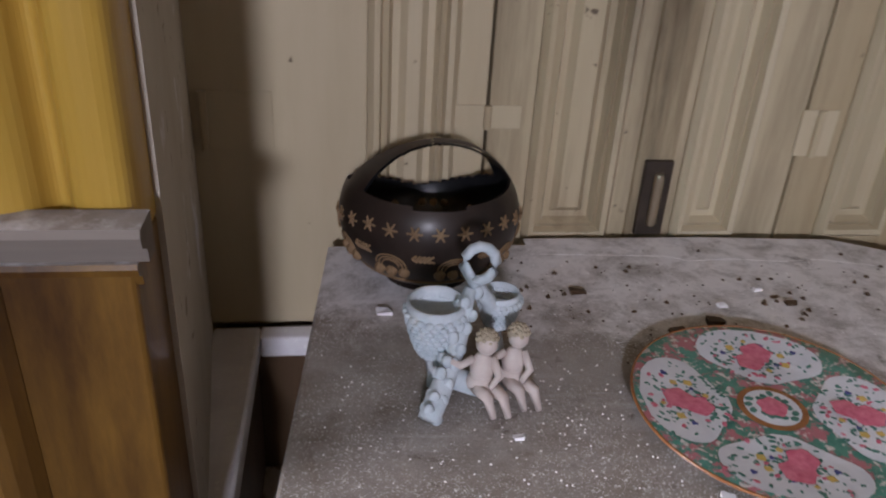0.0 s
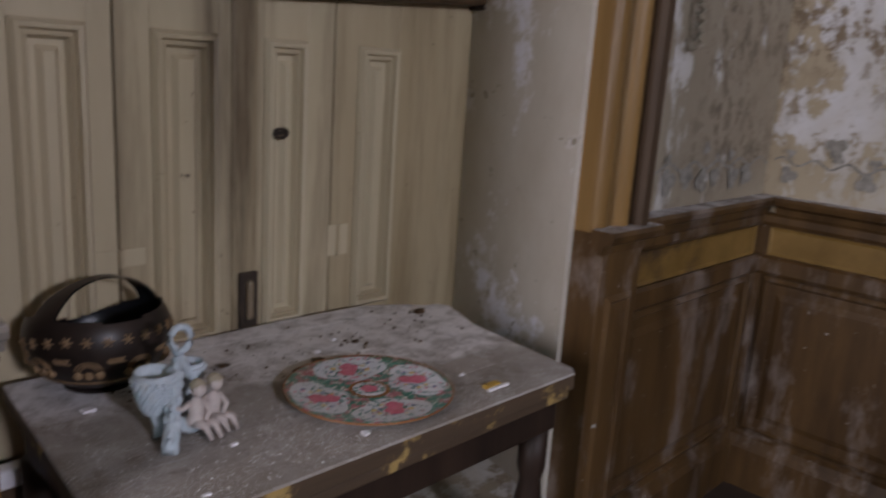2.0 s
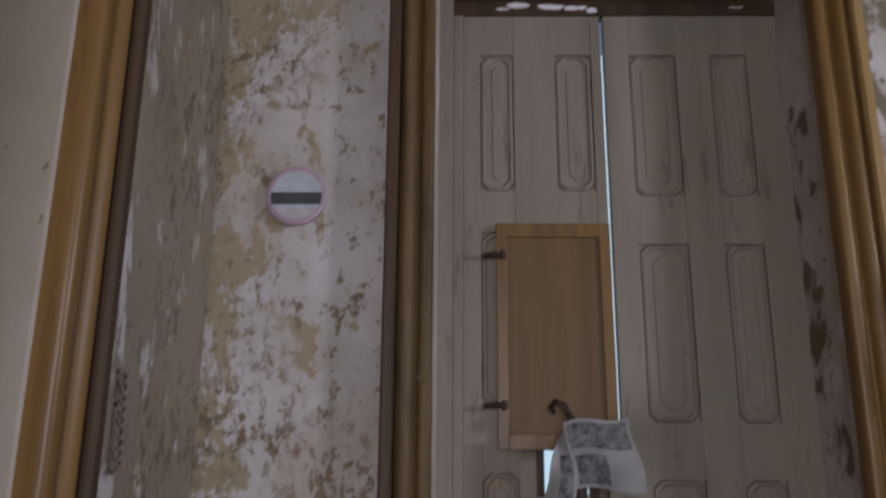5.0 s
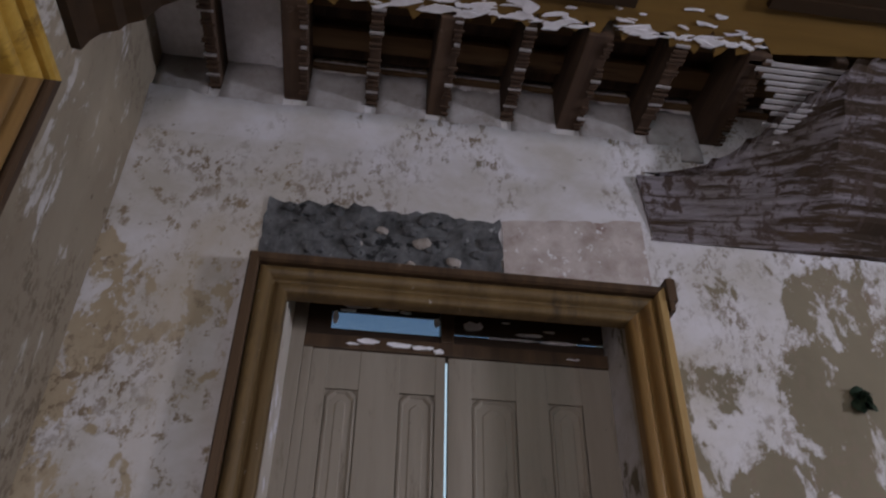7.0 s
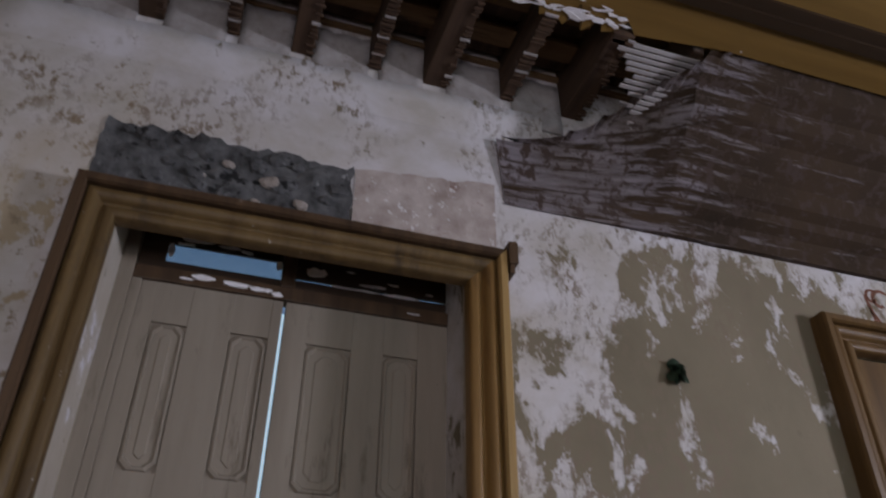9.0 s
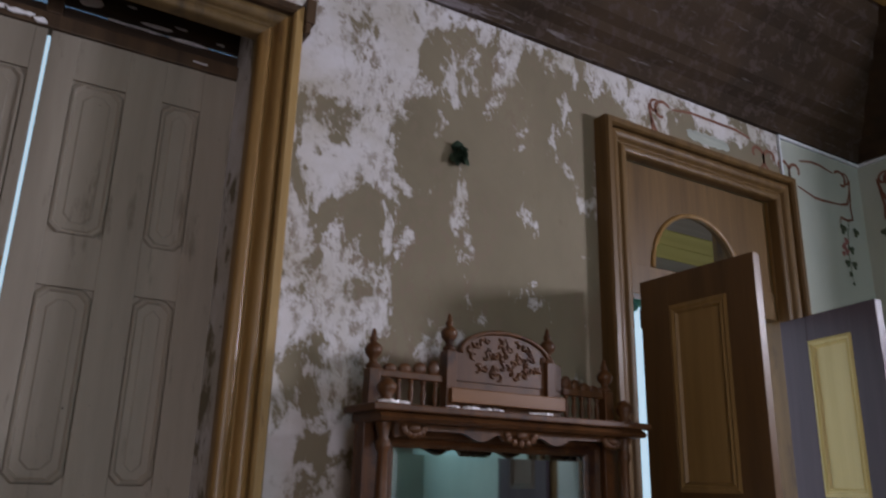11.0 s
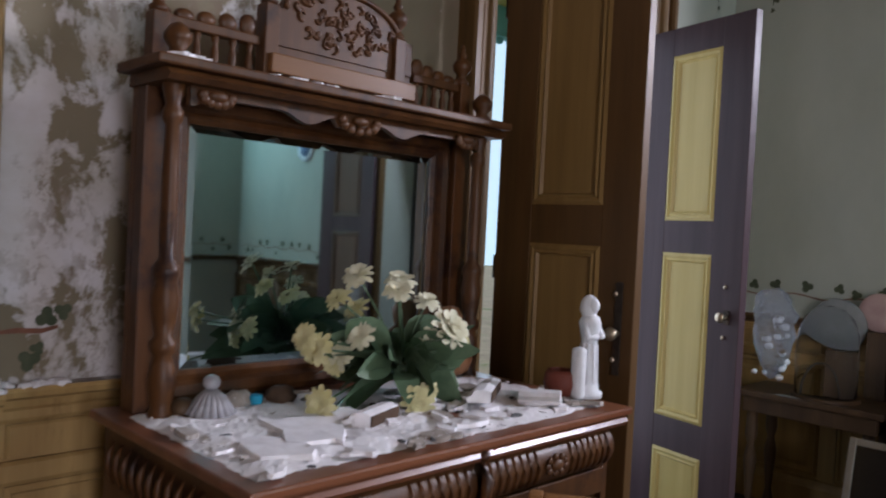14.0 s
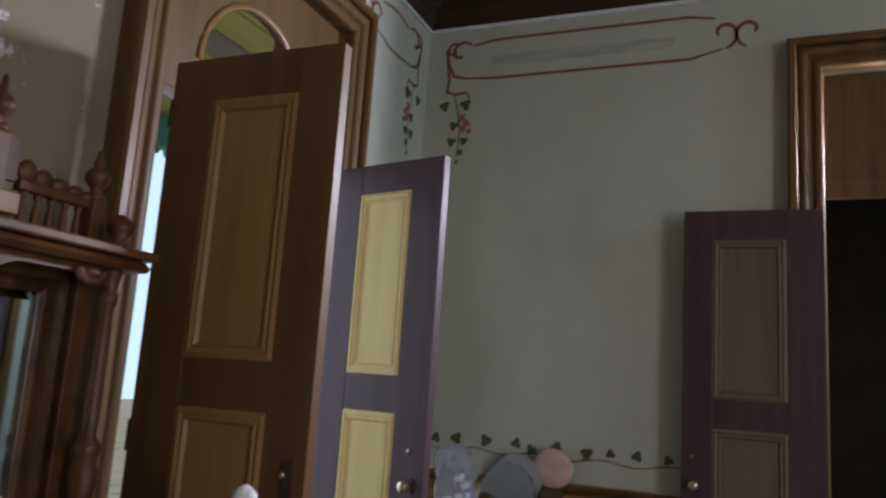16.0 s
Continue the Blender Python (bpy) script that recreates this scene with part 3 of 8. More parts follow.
bm = bmesh.new()
for i in range(120):
    y = random.uniform(-2.1, 0.5)
    x = 1.445 - 0.16 * random.random() ** 3.5
    s = random.uniform(0.005, 0.016) * (2.2 if i % 8 == 0 else 1)
    flake(bm, x, y, TOP - 0.006 - random.random() * 0.004, s, s * random.uniform(1.5, 6.0), random.uniform(-0.35, 0.35), random.uniform(-0.12, 0.12))
for y, x, a, b in ((-0.15, 1.36, 0.05, 0.12), (-0.95, 1.33, 0.07, 0.05), (0.12, 1.39, 0.04, 0.10), (-1.42, 1.38, 0.012, 0.06), (-0.45, 1.37, 0.025, 0.05), (-0.28, 1.40, 0.035, 0.09), (-0.06, 1.405, 0.03, 0.07), (-1.02, 1.37, 0.05, 0.05), (-0.82, 1.40, 0.02, 0.09), (-0.62, 1.385, 0.02, 0.03), (-0.45, 1.42, 0.012, 0.08)):
    flake(bm, x, y, TOP - 0.008, a, b, random.uniform(-0.2, 0.2), 0.06)
structure("paint_flakes", bm, plaster_crumb, "curling flakes of white ceiling paint")

# bare stone and stained plaster over the shuttered window
bm = bmesh.new()
random.seed(11)
ys = [0.02 - i * 0.034 for i in range(31)]
zs = [3.40 + i * 0.033 for i in range(12)]
grid = [[bm.verts.new((E - 0.004 - 0.03 * max(0.0, noise.noise(Vector((y * 9, z * 9, 2)))), y + random.uniform(-0.008, 0.008), z + (random.uniform(-0.02, 0.02) if j in (0, 11) else 0))) for j, z in enumerate(zs)] for y in ys]
for i in range(30):
    for j in range(11):
        bm.faces.new((grid[i][j], grid[i + 1][j], grid[i + 1][j + 1], grid[i][j + 1]))
lintel = structure("stone_lintel", bm, stone_grey, "bare grey rubble stone where plaster fell off")
for i in range(34):
    bm = bmesh.new()
    y, z, r = random.uniform(-0.95, -0.02), random.uniform(3.45, 3.73), random.uniform(0.018, 0.042)
    for v in ball(bm, (E - 0.012, y, z), r, (0.5, 1.2, 0.8), 8):
        v.co += Vector((0, 1, 1)) * random.uniform(-0.006, 0.006)
    part("stone", bm, stone_grey if i % 7 else dust_board, lintel)
bm = bmesh.new()
pts = [(-1.01, 3.42), (-1.66, 3.42)] + [(-1.66 + i * 0.065, 3.83 - 0.006 * i + random.uniform(-0.012, 0.012)) for i in range(11)]
a = [bm.verts.new((E - 0.006, y, z)) for y, z in pts]
bm.faces.new(a)
structure("stained_patch", bm, stained_plaster, "pinkish stained patch of old painted plaster")

# ---- casings, rails and panelling ----
def rounded(profile):
    """Cuts the corners of a moulding's profile, twice, so that it reads as planed wood."""
    pts = list(profile)
    for _ in range(2):
        cut = [pts[0]]
        for p, q in zip(pts, pts[1:]):
            cut += [(p[0] * 0.75 + q[0] * 0.25, p[1] * 0.75 + q[1] * 0.25), (p[0] * 0.25 + q[0] * 0.75, p[1] * 0.25 + q[1] * 0.75)]
        pts = cut + [pts[-1]]
    return pts


CASING = rounded([(0, 0), (0, 0.05), (0.010, 0.064), (0.040, 0.066), (0.050, 0.048), (0.060, 0.048), (0.070, 0.070), (0.095, 0.082), (0.116, 0.070), (0.122, 0.055), (0.122, 0)])
BAND = [(0.1225, 0), (0.1225, 0.085), (0.13, 0.098), (0.158, 0.098), (0.166, 0.085), (0.166, 0)]


def casing(name, label, a, v, p_in, q_in, z0, z1, inner, outer):
    """Moulded uprights and head round an opening: a is the way along the wall, v the way into the room."""
    th = tagged(thing(name, (Vector(p_in) + Vector(q_in)) / 2 + Vector((0, 0, z0)), label, "door casing"), kind="structure")
    av, vv = Vector(a), Vector(v)
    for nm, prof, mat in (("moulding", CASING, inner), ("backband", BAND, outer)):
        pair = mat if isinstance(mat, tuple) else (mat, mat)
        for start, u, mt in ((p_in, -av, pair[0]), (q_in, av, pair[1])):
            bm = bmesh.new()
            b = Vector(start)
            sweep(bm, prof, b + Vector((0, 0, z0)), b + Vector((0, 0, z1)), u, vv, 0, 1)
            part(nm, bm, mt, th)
        bm = bmesh.new()
        sweep(bm, prof, Vector(p_in) + Vector((0, 0, z1)), Vector(q_in) + Vector((0, 0, z1)), (0, 0, 1), vv, 1, 1)
        part(nm, bm, pair[0], th)
    return th


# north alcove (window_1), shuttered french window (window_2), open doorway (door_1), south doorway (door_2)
# alcove casing: left upright coloured as lit gold, right one as shaded
casing("window_casing", "golden varnished pine casing round the table alcove, one side coloured darker as shaded", (1, 0, 0), (0, -1, 0), (-0.21, N, 0), (1.0, N, 0), 0.985, 3.27, (gold_wood, ochre_wood), (gold_wood, dark_wood))
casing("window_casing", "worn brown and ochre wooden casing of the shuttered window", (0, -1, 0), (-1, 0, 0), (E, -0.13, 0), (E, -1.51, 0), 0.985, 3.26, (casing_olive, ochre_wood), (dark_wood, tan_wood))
casing("door_casing", "brown moulded casing of the open doorway", (0, -1, 0), (-1, 0, 0), (E, -3.46, 0), (E, -4.66, 0), 0.0, 3.25, casing_brown, casing_brown)
casing("door_casing", "brown moulded casing of the dark doorway", (-1, 0, 0), (0, 1, 0), (-0.17, S, 0), (-1.75, S, 0), 0.0, 3.25, casing_brown, casing_brown)

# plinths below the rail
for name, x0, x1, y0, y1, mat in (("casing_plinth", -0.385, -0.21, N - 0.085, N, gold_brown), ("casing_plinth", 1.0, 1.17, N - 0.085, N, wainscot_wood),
                                  ("casing_plinth", E - 0.085, E, -0.13, 0.04, wainscot_wood), ("casing_plinth", E - 0.085, E, -1.68, -1.51, tan_wood)):
    bm = bmesh.new()
    box(bm, x0, x1, y0, y1, 0.0, 0.9845, 0.004)
    if mat is gold_brown:
        lathe(bm, [(0.03, 0.0), (0.03, 0.97)], (x0 + 0.05, y0 + 0.01, 0.0), seg=16)
    elif x1 - x0 > y1 - y0:
        stepped(bm, (x0 + 0.03, y0 - 0.001, 0.22), (1, 0, 0), (0, 0, 1), (0, -1, 0), x1 - x0 - 0.06, 0.62, [(0, 0), (0.012, 0.008), (0.02, 0.003), (0.035, 0.006)])
    else:
        stepped(bm, (x0 - 0.001, y1 - 0.03, 0.22), (0, -1, 0), (0, 0, 1), (-1, 0, 0), y1 - y0 - 0.06, 0.62, [(0, 0), (0.012, 0.008), (0.02, 0.003), (0.035, 0.006)])
    structure(name, bm, mat)

RAIL = [(0, 0), (0, 0.03), (0.02, 0.035), (0.03, 0.055), (0.045, 0.06), (0.055, 0.055), (0.055, 0.0)]
DUSTY = surface("dusty_rail", (0.17, 0.14, 0.12), (0.34, 0.31, 0.29), 14, (1, 1, 1), 0.9, 0.4, (0.56, 0.54, 0.54), 9, 0.46)


def rail(p0, p1, v, mat, size=1.0):
    bm = bmesh.new()
    sweep(bm, [(a * size, b * size) for a, b in RAIL], p0, p1, (0, 0, 1), v)
    for f in bm.faces:
        f.normal_update()
    ob = structure("chair_rail", bm, [mat, DUSTY])
    for p in ob.data.polygons:
        if p.normal.z > 0.6:
            p.material_index = 1


rail((0.985, N - 0.06, 0.943), (1.20, N - 0.06, 0.943), (0, -1, 0), wainscot_wood)
rail((1.20, N, 0.943), (E, N, 0.943), (0, -1, 0), wainscot_wood)
rail((E, N - 0.06, 0.943), (E, 0.04, 0.943), (-1, 0, 0), wainscot_wood)
rail((E - 0.06, 0.06, 0.943), (E - 0.06, -0.15, 0.943), (-1, 0, 0), wainscot_wood)
rail((E - 0.06, -1.49, 0.965), (E - 0.06, -1.70, 0.965), (-1, 0, 0), tan_wood)
rail((E, -1.70, 0.965), (E, -3.29, 0.965), (-1, 0, 0), tan_wood)
rail((-0.40, N - 0.07, 0.985), (-0.197, N - 0.07, 0.985), (0, -1, 0), surface("grey_rail", (0.14, 0.115, 0.095), (0.25, 0.21, 0.18), 9, HX, 0.7, 0.3), 0.62)
rail((-0.40, N - 0.07, 0.962), (-0.205, N - 0.07, 0.962), (0, -1, 0), gold_brown, 0.42)
rail((W, N, 0.965), (-0.40, N, 0.965), (0, -1, 0), gold_wood)
rail((E, S, 1.03), (0.0, S, 1.03), (0, 1, 0), door_brown)
rail((-2.0, S, 1.03), (W, S, 1.03), (0, 1, 0), door_brown)
rail((W, S, 1.03), (W, N, 1.03), (1, 0, 0), door_brown)


def wainscot(p0, p1, v, top, mat, inset, count, frieze=True):
    """Frame and panel dado between two corners, with a frieze, panels, base and muntins."""
    p0, p1, v = Vector(p0), Vector(p1), Vector(v)
    d = (p1 - p0).normalized()
    ln = (p1 - p0).length
    z = Vector((0, 0, 1))
    bm = bmesh.new()
    sweep(bm, [(0, 0), (0, 0.012), (top, 0.012), (top, 0)], p0, p1, z, v)
    sweep(bm, [(0, 0.0122), (0, 0.04), (0.14, 0.04), (0.16, 0.03), (0.18, 0.026), (0.19, 0.0122)], p0, p1, z, v)
    ztop = top - 0.15 if frieze else top
    if frieze:
        for a, b, r in ((top - 0.04, top, 0.03), (ztop - 0.05, ztop + 0.012, 0.034)):
            sweep(bm, [(a, 0.0122), (a, r - 0.008), (a + 0.012, r), (b - 0.008, r), (b, r - 0.01), (b, 0.0122)], p0, p1, z, v)
    w = ln / count
    for i in range(count + 1):
        c = i * w
        a, b = max(0, c - 0.045), min(ln, c + 0.045)
        o = p0 + d * a
        sweep(bm, [(0.19, 0.0122), (0.19, 0.026), (ztop - 0.05, 0.026), (ztop - 0.05, 0.0122)], o, p0 + d * b, z, v)
    ob = structure("wainscot", bm, mat, "worn dark wooden dado panelling")
    for i in range(count):
        bm = bmesh.new()
        stepped(bm, p0 + d * (i * w + 0.05) + v * 0.013 + z * 0.20, d, z, v, w - 0.10, ztop - 0.05 - 0.205, [(0, 0.0), (0.0, 0.006), (0.014, 0.014), (0.022, 0.004), (0.05, 0.004), (0.07, 0.011)])
        part("panel", bm, mat, ob)
        if frieze:
            bm = bmesh.new()
            stepped(bm, p0 + d * (i * w + 0.05) + v * 0.013 + z * (ztop + 0.014), d, z, v, w - 0.10, top - 0.042 - ztop - 0.016, [(0, 0.0), (0, 0.006), (0.01, 0.002)])
            part("panel", bm, inset, ob)
    return ob


wainscot((1.17, N, 0), (E, N, 0), (0, -1, 0), 0.943, wainscot_wood, ochre_inset, 1)
wainscot((E, N, 0), (E, 0.04, 0), (-1, 0, 0), 0.943, wainscot_wood, ochre_inset, 1)
wainscot((E, -1.68, 0), (E, -3.30, 0), (-1, 0, 0), 0.965, tan_wood, tan_wood, 3)
wainscot((E, S, 0), (0.0, S, 0), (0, 1, 0), 1.03, door_panel_brown, door_panel_brown, 3)
wainscot((-2.0, S, 0), (W, S, 0), (0, 1, 0), 1.03, wainscot_wood, wainscot_wood, 3)
wainscot((W, N, 0), (-0.385, N, 0), (0, -1, 0), 0.965, gold_wood, ochre_wood, 4)

# ---- leaves of doors and shutters ----


def leaf(name, label, category, m, w, h, t, cols, rows, frame_mat, panel_mat, steps, clip=0.0, skip=(), group="", cuts=()):
    """A framed leaf in its own plane (x along, -y front), put in the world by m; both faces carry the panels."""
    th = thing(name, tuple(m @ Vector((w / 2, t / 2, 0))), label, category, group)
    xs = [0] + [c for col in cols for c in col] + [w]
    zs = [0] + [c for row in rows for c in row] + [h]

    def put(nm, bm, mat):
        bmesh.ops.transform(bm, matrix=m, verts=bm.verts)
        return part(nm, bm, mat, th)

    for i in range(0, len(xs), 2):
        for z0, z1 in (cuts if cuts and i == 2 else [(0, h)]):
            put("stile", one_box(xs[i], xs[i + 1], 0, t, z0, z1, 0.003), frame_mat)
    for ci, (a, b) in enumerate(cols):
        for i in range(0, len(zs), 2):
            if zs[i + 1] - zs[i] > 0.001 and (ci, "rail%d" % (i // 2)) not in skip:
                put("rail", one_box(a, b, 0.0015, t - 0.0015, zs[i], zs[i + 1]), frame_mat)
        for ri, (c, d) in enumerate(rows):
            if (ci, ri) in skip:
                continue
            bm = bmesh.new()
            stepped(bm, (a, 0.012, c), (1, 0, 0), (0, 0, 1), (0, -1, 0), b - a, d - c, steps, clip)
            stepped(bm, (a, t - 0.012, c), (1, 0, 0), (0, 0, 1), (0, 1, 0), b - a, d - c, steps, clip)
            put("panel", bm, panel_mat)
    return th


FLUTED = [(0, 0.0), (0.0, 0.014), (0.008, 0.026), (0.016, 0.024), (0.020, 0.010), (0.028, 0.018), (0.034, 0.002), (0.044, 0.002), (0.054, 0.014)]
FLAT = [(0, -0.002), (0.006, 0.010), (0.014, 0.013), (0.022, 0.004), (0.045, 0.004), (0.05, 0.008)]
DOORP = [(0, 0.0), (0.0, 0.010), (0.014, 0.016), (0.026, 0.010), (0.034, 0.014), (0.042, 0.002), (0.052, 0.002)]

cream_brown = surface("cream_browned", (0.30, 0.225, 0.125), (0.45, 0.365, 0.235), 3, (1.5, 1, 0.15), 0.5, 0.1, (0.12, 0.08, 0.04), 3.0, 0.50, (0.12, 0.09, 0.06), 40, 0.70, dirt_stretch=(2.4, 2.4, 0.2), soft=0.3)

# shutters of the alcove, four leaves
ZB = 0.575
for x0, x1, col in ((-0.285, 0.155, (0.268, 0.395)), (0.159, 0.405, (0.068, 0.208)), (0.455, 0.655, (0.018, 0.128)), (0.659, 1.125, (0.068, 0.192))):
    leaf("window_shutter", "cream painted folding shutter leaf, grimy, closed", "shutter", Matrix.Translation((x0, 1.105, ZB)), x1 - x0, 2.70, 0.036,
         [col], [(0.15, 0.785), (0.945, 1.75), (1.86, 2.6)], cream_stained if 0.1 < x0 < 0.5 else cream_brown if x0 > 0.6 else cream_paint, cream_stained if 0.1 < x0 < 0.2 else cream_paint, FLUTED, group="alcove shutters")
st = surface("stained_stile", (0.24, 0.175, 0.10), (0.40, 0.32, 0.20), 5, V, 0.55, 0.15, (0.05, 0.032, 0.018), 4, 0.44, dirt_stretch=(3, 3, 0.25), soft=0.25)


def damp_run(m, at, half):
    """A brown run of damp down the boards, broken up along its length."""
    nt = m.node_tree
    b = nt.nodes["Principled BSDF"]
    old = b.inputs["Base Color"].links[0].from_socket
    co = nt.nodes.new("ShaderNodeTexCoord")
    sep = nt.nodes.new("ShaderNodeSeparateXYZ")
    nt.links.new(co.outputs["Object"], sep.inputs[0])
    off = calc(nt, "ABSOLUTE", calc(nt, "SUBTRACT", sep.outputs[0], at))
    band = ramp(nt, off, [(0.0, (1, 1, 1)), (half * 0.45, (0.75, 0.75, 0.75)), (half, (0, 0, 0))])
    runs = ramp(nt, tex(nt, 9, (2, 2, 0.13), 7, 0.65, 0.2, 4.0), [(0.36, (0.15, 0.15, 0.15)), (0.62, (0.95, 0.95, 0.95))])
    high = ramp(nt, calc(nt, "DIVIDE", sep.outputs[2], 4.0), [(0.24, (0.15, 0.15, 0.15)), (0.30, (1, 1, 1))])
    nt.links.new(blend(nt, calc(nt, "MULTIPLY", calc(nt, "MULTIPLY", band, runs), high), old, (0.075, 0.046, 0.024)), b.inputs["Base Color"])


damp_run(st, 0.395, 0.11)
damp_run(cream_stained, 0.395, 0.11)
structure("window_1_frame", one_box(0.395, 0.457, 1.098, 1.15, ZB, 3.275, 0.006), st, "dark stained meeting stile of the alcove shutters")
structure("window_1", one_box(-0.30, 1.14, 1.165, 1.20, 0.3, 3.3), cream_paint, "boarded window behind the shutters")
bm = bmesh.new()
sweep(bm, [(-0.020, 0), (-0.016, 0.040), (-0.010, 0.045), (0.010, 0.045), (0.016, 0.040), (0.020, 0)], (-0.285, 1.092, 1.412), (1.10, 1.092, 1.504), (0, 0, 1), (0, -1, 0))
bar = thing("shutter_bar", (0.4, 1.07, 1.457), "dark wooden bar across the closed shutters", "bar")
part("bar", bm, dark_wood, bar)
part("bracket", one_box(1.085, 1.10, 1.05, 1.104, 1.475, 1.53, 0.003), iron, bar)
part("bracket", one_box(-0.28, -0.255, 1.03, 1.104, 1.37, 1.45, 0.003), iron, bar)

# hardware on the shutters
def plate_bolt(x, z, w, h, label):
    th = thing("shutter_bolt", (x, 1.10, z), label, "bolt")
    part("plate", one_box(x - w / 2, x + w / 2, 1.088, 1.098, z - h / 2, z + h / 2, 0.002), iron, th)
    bm = bmesh.new()
    lathe(bm, [(0.006, -h * 0.35), (0.008, -h * 0.3), (0.008, h * 0.3), (0.006, h * 0.35)], (x, 1.084, z), seg=10)
    part("bolt", bm, brass, th)


plate_bolt(0.43, 0.80, 0.045, 0.125, "rusty flush bolt on the meeting stile")
for x, z, w, h in ((-0.205, 0.915, 0.11, 0.085), (0.157, 0.925, 0.10, 0.035), (0.68, 0.905, 0.06, 0.075)):
    th = thing("hinge_plate", (x, 1.1, z), "cream painted-over iron hinge on the shutters", "hinge")
    part("leaf", one_box(x - w / 2, x + w / 2, 1.1015, 1.1045, z - h / 2, z + h / 2, 0.001), cream_paint, th)
    bm = bmesh.new()
    lathe(bm, [(0.006, -h / 2), (0.006, h / 2)], (x - (0.04 if x < 0 else 0), 1.099, z), seg=10)
    part("pin", bm, cream_stained, th)
th = thing("latch_ring", (0.505, 1.10, 1.163), "small rusty ring latch on the shutter", "latch")
bm = bmesh.new()
tube(bm, [(0.505 + 0.018 * math.cos(a), 1.088, 1.163 + 0.010 * math.sin(a)) for a in [i * math.pi / 8 for i in range(17)]], 0.0035, 6)
part("ring", bm, iron, th)
part("plate", one_box(0.485, 0.525, 1.094, 1.098, 1.158, 1.168), iron, th)

# alcove sides, head, sill and pit
for name, xa, xb, xc, xd in (("alcove_side", -0.205, -0.262, -0.24, -0.30), ("alcove_side", 0.982, 1.105, 1.0, 1.14)):
    bm = bmesh.new()
    ring = [(xa, N - 0.002), (xb, 1.104), (xd, 1.104), (xc, N - 0.002)]
    lo = [bm.verts.new((x, y, 0.3)) for x, y in ring]
    hi = [bm.verts.new((x, y, 3.30)) for x, y in ring]
    for i in range(4):
        bm.faces.new((lo[i], lo[(i + 1) % 4], hi[(i + 1) % 4], hi[i]))
    bm.faces.new(lo), bm.faces.new(hi)
    structure(name, bm, reveal_plaster, "pale flaking plaster side of the alcove")
structure("alcove_head", one_box(-0.26, 1.12, N, 1.10, 3.276, 3.31), reveal_plaster)
bm = bmesh.new()
box(bm, -0.26, -0.185, N + 0.01, 1.10, 0.535, 0.572, 0.006)
box(bm, -0.185, 1.1, 1.065, 1.10, 0.535, 0.572, 0.004)
structure("window_sill", bm, dust_white, "dusty white sill of the alcove")
bm = bmesh.new()
box(bm, -0.25, 1.1, 1.07, 1.16, 0.02, 0.534)
box(bm, -0.25, -0.19, N + 0.01, 1.07, 0.02, 0.534)
# dark facing added over the pale wall, for the shade under the table
box(bm, -0.208, 0.998, N - 0.014, N - 0.002, 0.001, 0.302)
structure("alcove_panel", bm, dark_wood, "dark brown boards below the sill")

# ---- shuttered french window on the east wall ----
E0 = 2.345
m = Matrix.Translation((E0, -0.235, 0.02)) @ Matrix.Rotation(radians(-90), 4, "Z")
leaf("shutter_door", "tall off-white shutter door, paint worn, lower panel missing", "shutter", m, 0.568, 3.20, 0.04, [(0.07, 0.205), (0.375, 0.525)], [(0.10, 0.62), (0.72, 1.36), (1.60, 2.26), (2.43, 3.02)], white_shutter, white_shutter, FLAT, 0.03,
     skip={(1, "rail2"), (1, 1), (1, 2)}, group="shutter doors", cuts=[(0, 0.72), (2.26, 3.20)])
m2 = Matrix.Translation((E0, -0.816, 0.02)) @ Matrix.Rotation(radians(-90), 4, "Z")
leaf("shutter_door", "tall off-white shutter door, paint worn, closed", "shutter", m2, 0.75, 3.20, 0.04, [(0.10, 0.29), (0.43, 0.58)], [(0.10, 0.60), (0.66, 1.34), (1.54, 2.215), (2.41, 3.02)], white_shutter, white_shutter, FLAT, 0.03, group="shutter doors")
bm = bmesh.new()
box(bm, E0 - 0.02, E0 + 0.06, -0.195, -0.10, 0, 3.555, 0.004)
box(bm, E0 - 0.012, E0 + 0.06, -0.235, -0.195, 0, 3.22, 0.004)
box(bm, E0 - 0.02, E0 + 0.06, -1.64, -1.572, 0, 3.555, 0.004)
structure("window_2_jamb", bm, white_shutter, "off-white jambs of the french window")
bm = bmesh.new()
box(bm, E0 - 0.012, E0 + 0.06, -1.64, -0.14, 3.222, 3.285, 0.004)
box(bm, E0 - 0.012, E0 + 0.06, -1.64, -0.14, 3.50, 3.56, 0.004)
box(bm, E0 - 0.012, E0 + 0.05, -0.84, -0.78, 3.285, 3.50, 0.004)
structure("window_2_frame", bm, dark_wood, "dark frame of the french window with a transom")
transom_board = surface("transom_board", (0.030, 0.020, 0.014), (0.085, 0.056, 0.036), 12, HY, 0.7, 0.3, (0.42, 0.39, 0.36), 7, 0.66, dirt_stretch=(1, 0.35, 3), soft=0.05)
bm = bmesh.new()
box(bm, E0 + 0.022, E0 + 0.036, -0.782, -0.16, 3.282, 3.335)
box(bm, E0 + 0.022, E0 + 0.036, -0.782, -0.16, 3.425, 3.502)
box(bm, E0 + 0.022, E0 + 0.036, -0.30, -0.16, 3.335, 3.425)
box(bm, E0 + 0.022, E0 + 0.036, -1.6, -0.838, 3.282, 3.345)
box(bm, E0 + 0.022, E0 + 0.036, -1.6, -0.838, 3.357, 3.502)
structure("window_2_board", bm, transom_board, "dark boards nailed over the transom, with gaps")
clear_mat, nt_c, b_c = shell("old_glass", 0.15)
b_c.inputs["Base Color"].default_value = (0.75, 0.86, 0.88, 1)
b_c.inputs["Transmission Weight"].default_value = 0.9
